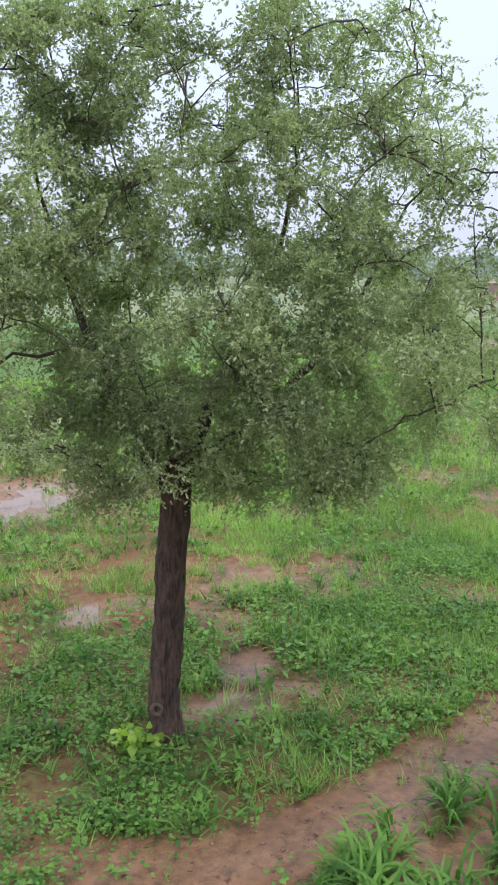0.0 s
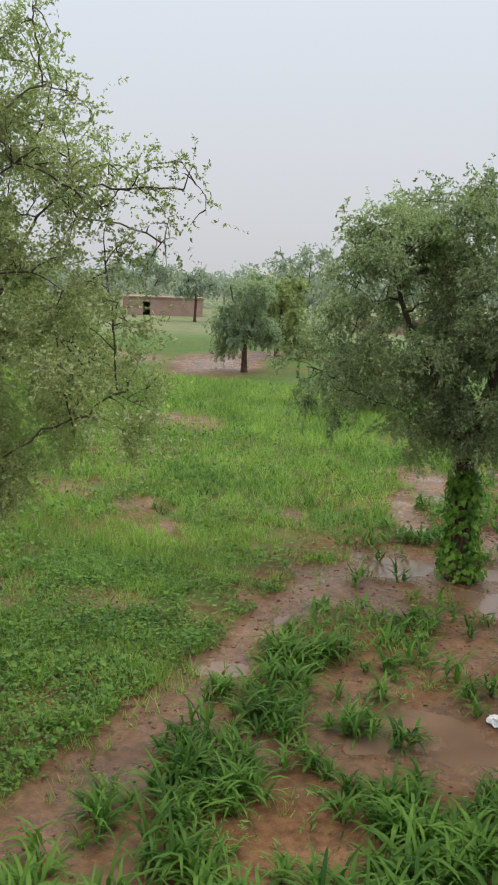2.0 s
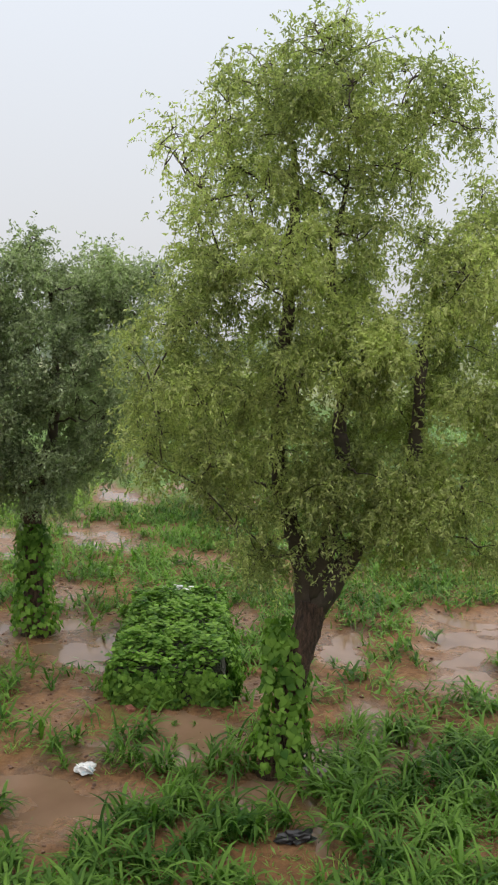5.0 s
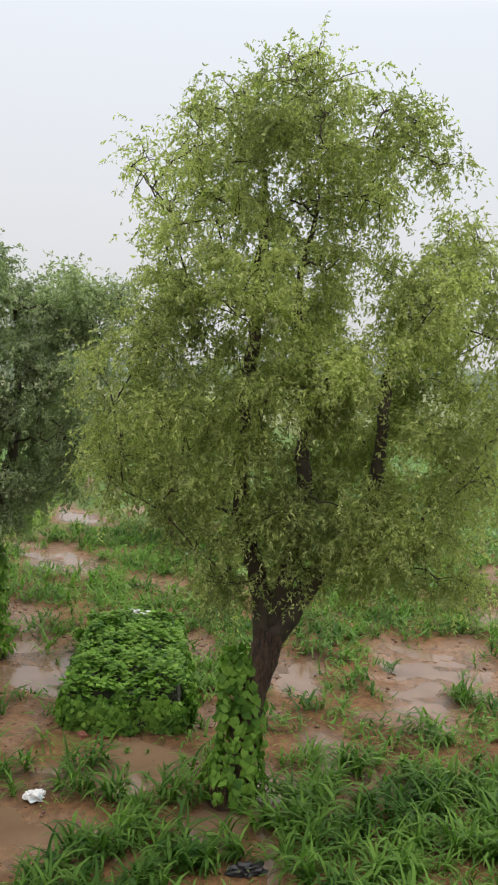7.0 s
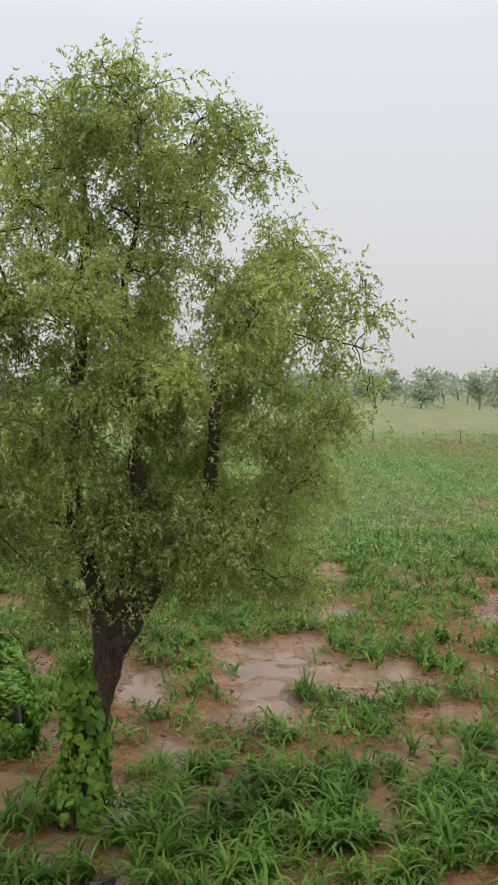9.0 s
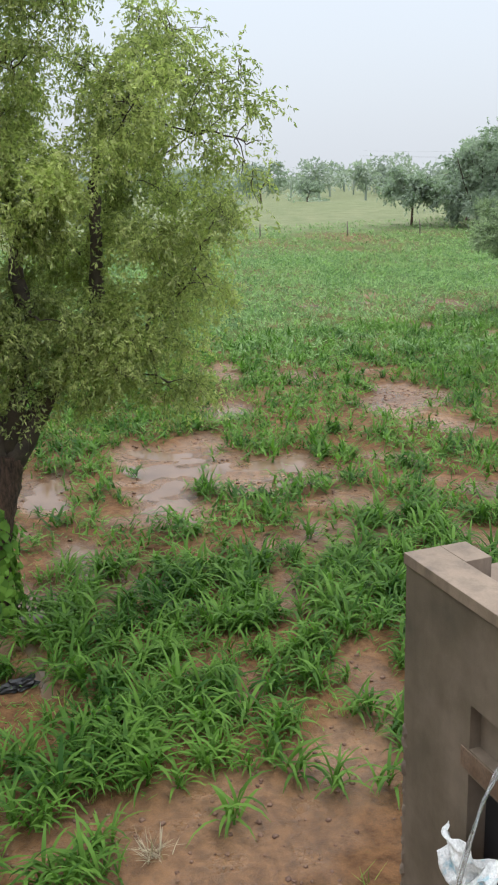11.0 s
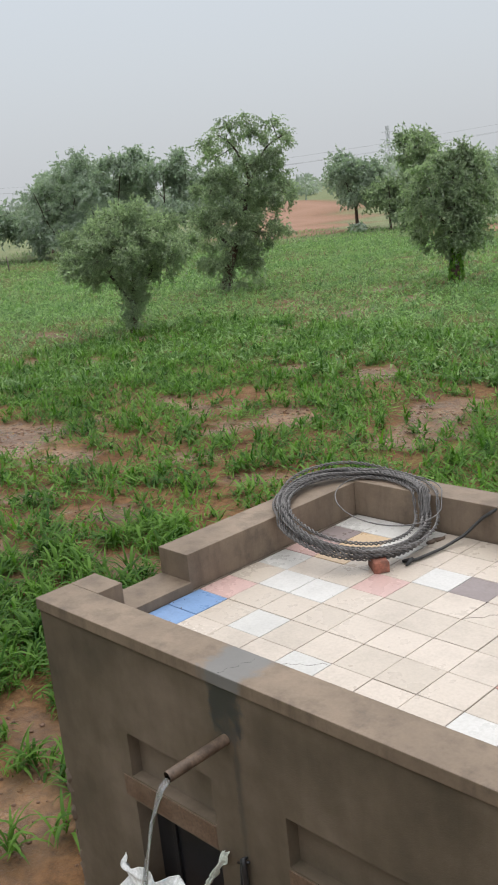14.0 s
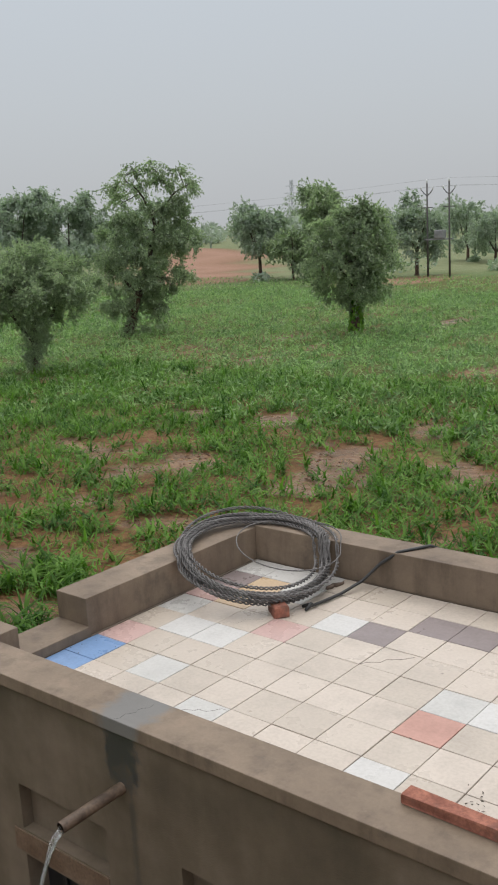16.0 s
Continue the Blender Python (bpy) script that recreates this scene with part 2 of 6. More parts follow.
class Soup:
    """Gathers many small pieces into the arrays of one mesh."""

    def __init__(self):
        self.v, self.t, self.q, self.n = [], [], [], 0

    def add(self, v, t=None, q=None):
        v = np.asarray(v, float).reshape(-1, 3)
        if t is not None and len(t):
            self.t.append(np.asarray(t) + self.n)
        if q is not None and len(q):
            self.q.append(np.asarray(q) + self.n)
        self.v.append(v)
        self.n += len(v)

    def many(self, v, t, q=None):
        """v: pieces x corners x 3, all with the same faces t."""
        k, c = v.shape[:2]
        off = (self.n + np.arange(k) * c)[:, None, None]
        if t is not None and len(t):
            self.t.append((np.asarray(t)[None] + off).reshape(-1, 3))
        if q is not None and len(q):
            self.q.append((np.asarray(q)[None] + off).reshape(-1, 4))
        self.v.append(v.reshape(-1, 3))
        self.n += k * c

    def tube(self, pts, radii, sides=8, cap=True, wobble=0.0, rng=None):
        pts, radii = np.asarray(pts, float), np.asarray(radii, float)
        d = np.gradient(pts, axis=0)
        d /= np.linalg.norm(d, axis=1, keepdims=True) + 1e-9
        ref = np.where(np.abs(d[:, 2:3]) > 0.9, np.array([[1.0, 0, 0]]), np.array([[0, 0, 1.0]]))
        a = np.cross(d, ref)
        a /= np.linalg.norm(a, axis=1, keepdims=True) + 1e-9
        b = np.cross(d, a)
        for i in range(1, len(pts)):  # no twist along the way
            ca = a[i - 1] - d[i] * (a[i - 1] @ d[i])
            a[i] = ca / (np.linalg.norm(ca) + 1e-9)
            b[i] = np.cross(d[i], a[i])
        w = np.linspace(0, 2 * np.pi, sides, endpoint=False)
        rr = radii[:, None] * np.ones(sides)
        if wobble:
            rr = rr * (1 + wobble * rng.normal(size=rr.shape) + wobble * rng.normal(size=(1, sides)))
        ring = pts[:, None] + rr[..., None] * (np.cos(w)[None, :, None] * a[:, None] + np.sin(w)[None, :, None] * b[:, None])
        n = len(pts)
        i, j = np.meshgrid(np.arange(n - 1), np.arange(sides), indexing="ij")
        k = (j + 1) % sides
        q = np.stack([i * sides + j, i * sides + k, (i + 1) * sides + k, (i + 1) * sides + j], -1).reshape(-1, 4)
        v = ring.reshape(-1, 3)
        if cap:
            v = np.concatenate([v, pts[-1:], pts[:1]])
            m = n * sides
            e = (n - 1) * sides
            t = [(e + s, e + (s + 1) % sides, m) for s in range(sides)] + [((s + 1) % sides, s, m + 1) for s in range(sides)]
            self.add(v, t, q)
        else:
            self.add(v, None, q)

    def mesh(self, name, smooth=False):
        cat = lambda x: np.concatenate(x) if x else None
        return mesh_data(name, np.concatenate(self.v), cat(self.t), cat(self.q), smooth)


def put(name, me, mat, parent=None, label=""):
    """Links a mesh as an object, under a thing or a part if one is given."""
    if mat and not me.materials:
        me.materials.append(mat)
    ob = new(name, me)
    if parent is not None:
        ob.parent = parent
    if label:
        ob["label"] = label
    return ob


def part(name, bm, mat, parent=None, label="", smooth=False):
    me = bpy.data.meshes.new(name)
    bm.to_mesh(me)
    bm.free()
    if smooth:
        me.polygons.foreach_set("use_smooth", np.ones(len(me.polygons), bool))
    return put(name, me, mat, parent, label)


def thing(name, place, label, category, group="", kind="", turn=0.0):
    ob = new(name)
    ob.location = place
    ob.rotation_euler[2] = turn
    return tagged(ob, label, category, group, kind)


def box(bm, x0, y0, z0, x1, y1, z1, bevel=0.0, segments=2):
    """A block between two corners, with rounded edges."""
    r = bmesh.ops.create_cube(bm, size=1, matrix=Matrix.Translation(((x0 + x1) / 2, (y0 + y1) / 2, (z0 + z1) / 2)) @ Matrix.Diagonal((x1 - x0, y1 - y0, z1 - z0, 1)))
    if bevel:
        edges = list({e for v in r["verts"] for e in v.link_edges})
        bmesh.ops.bevel(bm, geom=edges, offset=bevel, segments=segments, affect="EDGES", profile=0.6)
    return bm


# ---- the lie of the land ----
def value_noise(x, y, scale, seed):
    """Smooth noise in 0..1 over the plan."""
    r = np.random.RandomState(seed).rand(64, 64)
    u, v = np.asarray(x) / scale + 1000, np.asarray(y) / scale + 1000
    i, j = np.floor(u).astype(int), np.floor(v).astype(int)
    fx, fy = u - i, v - j
    fx, fy = fx * fx * (3 - 2 * fx), fy * fy * (3 - 2 * fy)
    g = lambda a, b: r[a % 64, b % 64]
    return (g(i, j) * (1 - fx) + g(i + 1, j) * fx) * (1 - fy) + (g(i, j + 1) * (1 - fx) + g(i + 1, j + 1) * fx) * fy


def fractal(x, y, scale, seed):
    return 0.55 * value_noise(x, y, scale, seed) + 0.3 * value_noise(x, y, scale / 2.1, seed + 1) + 0.15 * value_noise(x, y, scale / 4.3, seed + 2)


# bare wet ground: centre, half length and half width, the turn of its long side, how deep it lies under water
BARE = []
BARE += [  # by the path and the first tree
    (-2.3, -10.0, 1.79, 0.31, 135, 0.0), (-3.6, -9.5, 0.63, 0.35, 135, 0.0), (-5.5, -9.2, 0.71, 0.57, 135, 0.02), (-4.5, -9.1, 0.36, 0.48, 135, 0.0),
    (-4.9, -12.2, 0.56, 0.46, 135, 0.045), (-6.0, -12.9, 0.45, 0.59, 135, 0.02), (-6.9, -14.4, 0.54, 1.46, 135, 0.0), (-8.6, -15.6, 1.03, 0.95, 135, 0.0),
    (-5.6, -16.3, 0.37, 0.48, 135, 0.045), (-6.4, -16.0, 0.52, 0.49, 135, 0.0), (-9.2, -23.4, 0.95, 2.0, 135, 0.045), (-19.0, -40.3, 0.85, 1.85, 136, 0.045),
    (-10.5, -14.4, 0.95, 0.84, 135, 0.0), (-11.1, -12.3, 0.5, 0.36, 135, 0.0), (-14.9, -22.2, 1.39, 1.58, 136, 0.0), (-4.3, -8.3, 0.5, 0.5, 135, 0.0)]
BARE += [  # the path between meadow and millet
    (-4.8, -9.3, 0.3, 0.69, 122, 0.0), (-5.9, -9.4, 0.61, 0.52, 122, 0.0), (-7.5, -9.5, 0.61, 0.57, 123, 0.0), (-9.1, -9.5, 0.36, 0.47, 123, 0.0),
    (-11.9, -9.5, 0.42, 0.64, 124, 0.02), (-14.0, -9.6, 0.43, 0.72, 125, 0.02), (-13.0, -9.1, 0.53, 0.51, 124, 0.02), (-13.7, -8.3, 0.86, 0.83, 124, 0.02),
    (-15.7, -9.0, 0.72, 1.03, 125, 0.045), (-7.3, -8.9, 0.27, 0.58, 123, 0.0), (-6.9, -7.8, 0.31, 0.45, 122, 0.0), (-7.9, -6.7, 0.67, 1.19, 122, 0.0),
    (-9.6, -7.4, 0.42, 0.52, 123, 0.0), (-4.2, -8.1, 0.33, 0.51, 122, 0.0), (-17.5, -15.8, 0.8, 0.87, 127, 0.0), (-11.0, -12.2, 0.41, 0.34, 124, 0.0)]
BARE += [  # far over the meadow
    (-56.8, -33.6, 3.62, 6.37, 140, 0.045), (-57.4, -41.1, 1.78, 3.62, 143, 0.045), (-31.0, -21.4, 1.41, 2.17, 132, 0.0), (-66.2, -31.5, 1.98, 5.46, 142, 0.0),
    (-12.4, -10.4, 0.26, 0.38, 124, 0.0), (-9.3, -14.1, 0.58, 0.73, 124, 0.0), (-6.0, -11.9, 0.41, 0.24, 123, 0.02), (-18.2, -18.2, 0.54, 0.85, 128, 0.0),
    (-15.9, -14.1, 0.53, 0.46, 126, 0.0), (-18.6, -11.8, 0.43, 0.46, 127, 0.0)]
BARE += [  # round the second tree
    (-15.3, -6.2, 0.91, 2.06, 111, 0.045), (-15.5, -8.3, 1.12, 1.14, 112, 0.045), (-20.3, -9.4, 0.47, 1.52, 113, 0.045), (-24.4, -10.0, 0.69, 2.08, 115, 0.045),
    (-25.3, -7.0, 1.05, 2.57, 115, 0.045), (-33.1, -7.2, 0.9, 2.46, 117, 0.045), (-22.0, -3.7, 0.84, 1.31, 113, 0.045), (-14.3, -9.8, 0.42, 0.6, 111, 0.045),
    (-13.0, -9.3, 0.34, 0.55, 111, 0.045), (-12.1, -9.6, 0.3, 0.65, 111, 0.045), (-9.2, -9.5, 0.39, 0.38, 110, 0.045), (-8.2, -9.6, 0.29, 0.33, 109, 0.02),
    (-8.4, -6.2, 0.78, 0.8, 109, 0.05), (-7.4, -6.2, 0.58, 0.47, 109, 0.0), (-8.4, -4.9, 0.51, 0.52, 109, 0.05), (-9.7, -7.2, 0.41, 0.28, 109, 0.0)]
BARE += [  # the flooded bed and the third tree
    (-7.1, -9.2, 0.27, 0.43, 109, 0.0), (-10.5, -4.3, 0.92, 1.03, 109, 0.075), (-10.6, -4.2, 1.04, 1.05, 90, 0.075), (-24.6, -7.0, 0.98, 1.79, 92, 0.045),
    (-18.5, -7.0, 0.77, 1.31, 91, 0.045), (-15.8, -6.1, 0.54, 1.7, 91, 0.045), (-14.5, -7.2, 0.63, 0.76, 91, 0.045), (-16.2, -3.0, 0.33, 1.17, 91, 0.045),
    (-27.5, -3.2, 0.36, 1.24, 92, 0.045), (-22.3, -4.2, 0.91, 0.9, 92, 0.02), (-8.4, -2.9, 0.47, 0.73, 90, 0.075), (-9.5, -2.2, 0.29, 0.99, 90, 0.07),
    (-7.9, -2.3, 0.19, 0.77, 90, 0.07), (-14.8, -1.3, 0.46, 1.48, 91, 0.045), (-10.9, -1.2, 0.33, 0.67, 90, 0.045), (-8.2, -5.2, 0.72, 0.61, 90, 0.0)]
BARE += [  # pools beyond the third tree
    (-11.4, -6.4, 0.48, 1.06, 90, 0.0), (-16.2, 1.0, 0.4, 1.35, 91, 0.045), (-15.4, 1.4, 0.74, 1.16, 91, 0.045), (-13.3, 1.0, 0.51, 0.62, 90, 0.02),
    (-9.8, -0.7, 0.4, 0.48, 90, 0.0), (-15.8, 0.9, 0.44, 1.43, 87, 0.045), (-13.4, 1.0, 0.49, 1.05, 86, 0.045), (-16.5, 2.7, 0.45, 1.41, 87, 0.045),
    (-12.2, 0.9, 0.29, 0.43, 86, 0.045), (-14.2, 2.6, 0.5, 1.13, 86, 0.02), (-14.1, 3.5, 0.65, 0.86, 86, 0.045), (-24.0, 5.7, 0.52, 0.93, 89, 0.0),
    (-11.2, -1.2, 0.31, 0.72, 85, 0.045), (-10.4, 2.1, 0.39, 0.45, 85, 0.0), (-8.8, 1.5, 0.29, 0.88, 85, 0.0), (-14.8, -1.3, 0.38, 1.3, 86, 0.045)]
BARE += [  # pools in the field
    (-15.9, 1.2, 0.46, 1.49, 62, 0.045), (-15.2, 2.2, 0.77, 1.63, 62, 0.045), (-13.4, 0.9, 0.51, 1.05, 63, 0.045), (-17.2, 2.9, 0.5, 0.8, 62, 0.045),
    (-14.0, 3.6, 0.75, 1.08, 62, 0.045), (-19.5, 4.4, 0.58, 0.99, 61, 0.045), (-10.6, 1.8, 0.45, 0.56, 63, 0.0), (-8.6, 1.3, 0.23, 0.71, 64, 0.0),
    (-10.7, 2.8, 0.53, 0.65, 63, 0.0), (-11.3, -1.2, 0.44, 0.68, 63, 0.045), (-15.2, -0.9, 0.34, 1.17, 63, 0.045), (-18.7, 8.9, 1.04, 1.75, 61, 0.02),
    (-15.6, 8.7, 0.79, 0.64, 62, 0.02), (-25.0, 6.1, 0.5, 0.93, 60, 0.0), (-36.8, 14.8, 0.36, 0.78, 57, 0.045), (-65.6, 31.6, 0.82, 1.74, 49, 0.045)]
BARE += [  # bare soil by the outhouse
    (-4.1, -1.5, 1.7, 0.95, 65, 0.0), (-4.5, 0.3, 0.35, 0.6, 65, 0.0), (-9.4, -2.0, 0.16, 0.71, 64, 0.045), (-11.2, 6.5, 0.42, 0.54, 63, 0.0),
    (-13.9, 6.2, 0.65, 0.47, 62, 0.0), (-4.4, 0.3, 0.49, 0.74, 42, 0.0), (-18.8, 9.1, 1.25, 1.34, 31, 0.02), (-15.8, 8.7, 0.81, 0.49, 32, 0.0),
    (-13.0, 9.8, 0.51, 0.43, 32, 0.0), (-10.4, 9.5, 0.68, 0.39, 34, 0.0), (-13.8, 14.0, 0.69, 0.64, 29, 0.0), (-13.9, 12.3, 0.41, 0.7, 30, 0.0),
    (-14.3, 19.0, 0.98, 0.67, 26, 0.0), (-9.5, 14.4, 0.61, 1.42, 31, 0.0), (-9.8, 12.7, 0.59, 0.42, 32, 0.0), (-11.5, 6.6, 0.44, 0.42, 35, 0.0)]
BARE += [  # thin places in the far crop
    (-12.0, 4.1, 0.53, 0.47, 36, 0.0), (-25.8, 17.3, 1.41, 0.52, 24, 0.0), (-9.7, 19.5, 0.89, 1.17, 26, 0.0), (-9.8, 15.0, 0.75, 2.09, 28, 0.0),
    (-13.9, 18.8, 1.38, 0.42, 25, 0.0), (-13.1, 13.5, 0.68, 0.71, 28, 0.0), (-14.0, 12.4, 0.56, 0.7, 28, 0.0), (-10.4, 9.4, 0.65, 0.35, 30, 0.0),
    (-8.9, 13.0, 0.48, 0.55, 29, 0.0), (-7.0, 16.3, 0.36, 0.63, 28, 0.0), (-12.7, 9.9, 0.5, 0.37, 29, 0.0), (-22.3, 44.6, 1.21, 1.17, 11, 0.045),
    (-23.8, 29.5, 0.49, 1.12, 18, 0.045), (-13.1, 29.3, 0.79, 0.54, 20, 0.0), (-17.8, 32.6, 0.69, 0.88, 18, 0.0), (-23.7, 29.2, 0.47, 1.08, 16, 0.045)]


# the footpath along the meadow's edge
PATH_X, PATH_Y = (-1.0, 2.3, 4.8, 7.5, 9.1, 11.9, 14.0, 15.7), (-10.5, -9.95, -9.35, -9.45, -9.5, -9.5, -9.5, -9.0)


def bare(x, y):
    """How bare the ground is (0 to 1), and how far it sinks below the water."""
    x, y = np.asarray(x, float), np.asarray(y, float)
    wob = (fractal(x, y, 1.6, 11) - 0.5) * 1.5 + (fractal(x, y, 0.6, 14) - 0.5) * 1.5 + (fractal(x, y, 0.3, 15) - 0.5) * 0.9
    best, deep = np.zeros_like(x), np.zeros_like(x)
    for cx, cy, rx, ry, turn, dp in BARE:
        c, s, u, v = math.cos(radians(turn)), math.sin(radians(turn)), x - cx, y - cy
        e = np.sqrt(((u * c + v * s) / rx) ** 2 + ((v * c - u * s) / ry) ** 2) + wob * 0.75
        k = np.clip((1.25 - e) / 0.5, 0, 1)
        best = np.maximum(best, k)
        deep = np.maximum(deep, dp * np.clip((1.15 - e) / 0.4, 0, 1))
    way = np.interp(-x, PATH_X, PATH_Y)
    best = np.maximum(best, np.clip((0.5 - np.abs(y - way) + wob * 0.22) / 0.2, 0, 1) * (x < 0.5) * (x > -16))
    loose = np.clip((fractal(x, y, 2.6, 17) + 0.5 * (fractal(x, y, 0.7, 19) - 0.5) - 0.67) * 8, 0, 1)
    best = np.maximum(best, loose * (y > -9.3) * np.clip((60 - np.hypot(x, y)) / 25, 0, 1))
    dry = (y < -9.9) & (deep <= 0)
    return np.where(dry, best * 0.72, best), deep


def meadow(x, y):
    """1 on the grassland, 0 in the millet field."""
    x, y = np.asarray(x, float), np.asarray(y, float)
    edge = np.where(x > -24, -9.5, -9.5 + (-24 - x) * 0.35)
    edge = np.where(x > -3, -9.5 - (x + 3) * 0.6, edge)
    return np.clip((edge - y) / 0.6 + 0.5, 0, 1)


def land(x, y):
    """The height of the ground."""
    x, y = np.asarray(x, float), np.asarray(y, float)
    b, deep = bare(x, y)
    near = np.clip(1.2 - np.hypot(x + 8, y) / 60, 0, 1)
    z = (fractal(x, y, 0.9, 21) - 0.5) * 0.10 * near + (fractal(x, y, 6.0, 31) - 0.5) * 0.05 * near + 0.025
    z = z * (1 - 0.35 * b) + (fractal(x, y, 0.42, 24) - 0.5) * 0.05 * b * near - deep
    z = z + 3.0 * np.exp(-(((x + 104) / 17) ** 2 + ((y - 111) / 17) ** 2)) + 1.9 * np.exp(-(((x + 135) / 42) ** 2 + ((y - 62) / 42) ** 2))
    return z


def axis_steps(lo, hi, fine, outer):
    """Grid lines: fine between lo and hi, ever wider out to the horizon."""
    inner = np.arange(lo, hi + fine / 2, fine)
    grow, s, g = [], fine, 0.0
    while g < outer:
        s *= 1.16
        g += s
        grow.append(g)
    grow = np.array(grow)
    return np.concatenate([lo - grow[::-1], inner, hi + grow])


def build_ground():
    xs, ys = axis_steps(-25, 4, 0.17, 1900), axis_steps(-20, 20, 0.19, 1900)
    X, Y = np.meshgrid(xs, ys, indexing="ij")
    x, y = X.ravel(), Y.ravel()
    v = np.stack([x, y, land(x, y)], -1)
    nx, ny = len(xs), len(ys)
    i, j = np.meshgrid(np.arange(nx - 1), np.arange(ny - 1), indexing="ij")
    q = np.stack([i * ny + j, (i + 1) * ny + j, (i + 1) * ny + j + 1, i * ny + j + 1], -1).reshape(-1, 4)
    me = mesh_data("ground", v, None, q, True)
    b, deep = bare(x, y)
    far = np.clip((np.hypot(x - 3, y + 3) - 16) / 26, 0, 1)
    md = meadow(x, y)
    cover = (1 - b) * (0.16 + 0.16 * md + 0.38 * far * (1 - md) + 0.3 * far * md) + ((fractal(x, y, 4.0, 41) - 0.5) * 0.5 + (fractal(x, y, 0.8, 43) - 0.5) * 0.45) * (1 - b)
    az, dd = np.degrees(np.arctan2(3.2 - x, y + 3.5)), np.hypot(x - 3.2, y + 3.5)
    red = np.clip(1 - np.abs(az - 42.6) / 3.0, 0, 1) * np.clip(1 - np.abs(dd - 132) / 34, 0, 1) * 5
    red = np.maximum(red, np.clip(1.3 - np.abs(y - (78 + (x + 60) * -0.18)) / 1.3, 0, 1) * (x < -40) * (x > -80))
    cover = np.where(np.hypot(x, y) > 95, 0.75 + (fractal(x, y, 30, 47) - 0.5) * 0.3, cover)
    cover = np.clip(cover - 1.4 * np.clip(red, 0, 1), 0, 1)
    # rises with distance from the camera: far pasture grass and painted haze
    straw_haze = np.clip((np.hypot(x - 3, y + 3.6) - 92) / 14, 0, 1) * (0.75 + 0.25 * fractal(x, y, 25, 49))
    for nm, val in (("straw_haze", straw_haze), ("cover", cover), ("wet", np.clip(b * 0.75 + deep * 8, 0, 1)), ("dry", np.clip(red, 0, 1))):
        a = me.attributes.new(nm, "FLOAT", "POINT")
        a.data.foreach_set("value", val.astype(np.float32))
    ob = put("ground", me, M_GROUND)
    return tagged(ob, "wet red-brown sandy field soil with green growth", "ground", kind="structure")


build_ground()
wbm = bmesh.new()
for x0, y0, x1, y1 in ((-40, -30, 3, 22), (-75, -48, -40, -24), (-42, 24, -10, 48)):
    vs = [wbm.verts.new((x, y, -0.028 - 0.001 * (x0 < -41))) for x, y in ((x0, y0), (x1, y0), (x1, y1), (x0, y1))]
    wbm.faces.new(vs)
tagged(part("water", wbm, M_WATER), "shallow muddy rain puddles standing in the field", "water", kind="structure")


# ---- leaves, plants, trees ----
def frames(d, rng):
    """Two directions across each of the directions d, turned at random."""
    r = rng.normal(size=d.shape)
    a = np.cross(d, r)
    a /= np.linalg.norm(a, axis=1, keepdims=True) + 1e-9
    return a, np.cross(d, a)


def leaf_shapes(soup, p, d, length, width, rng, fold=0.25):
    """A pointed leaf of two triangles folded on its midrib at each place p, along d."""
    a, b = frames(d, rng)
    L, W = length[:, None], width[:, None]
    v = np.stack([p, p + d * L * 0.45 + a * W * 0.5 + b * W * fold, p + d * L, p + d * L * 0.45 - a * W * 0.5 + b * W * fold], 1)
    soup.many(v, [(0, 1, 2), (0, 2, 3)])


def slim_leaves(soup, p, d, length, width, rng):
    """A small pointed leaf of one triangle at each place p, along d."""
    a, b = frames(d, rng)
    v = np.stack([p - a * width[:, None] * 0.5, p + a * width[:, None] * 0.5, p + d * length[:, None]], 1)
    soup.many(v, [(0, 1, 2)])


def unit(v):
    return v / (np.linalg.norm(v, axis=-1, keepdims=True) + 1e-9)


def curve(a, b, n, bow, rng):
    """A line from a to b that starts out upward or outward and bends."""
    t = np.linspace(0, 1, n)[:, None]
    mid = (a + b) / 2 + bow
    p = (1 - t) ** 2 * a + 2 * t * (1 - t) * mid + t * t * b
    p[1:-1] += rng.normal(size=(n - 2, 3)) * 0.02 * np.linalg.norm(b - a)
    return p


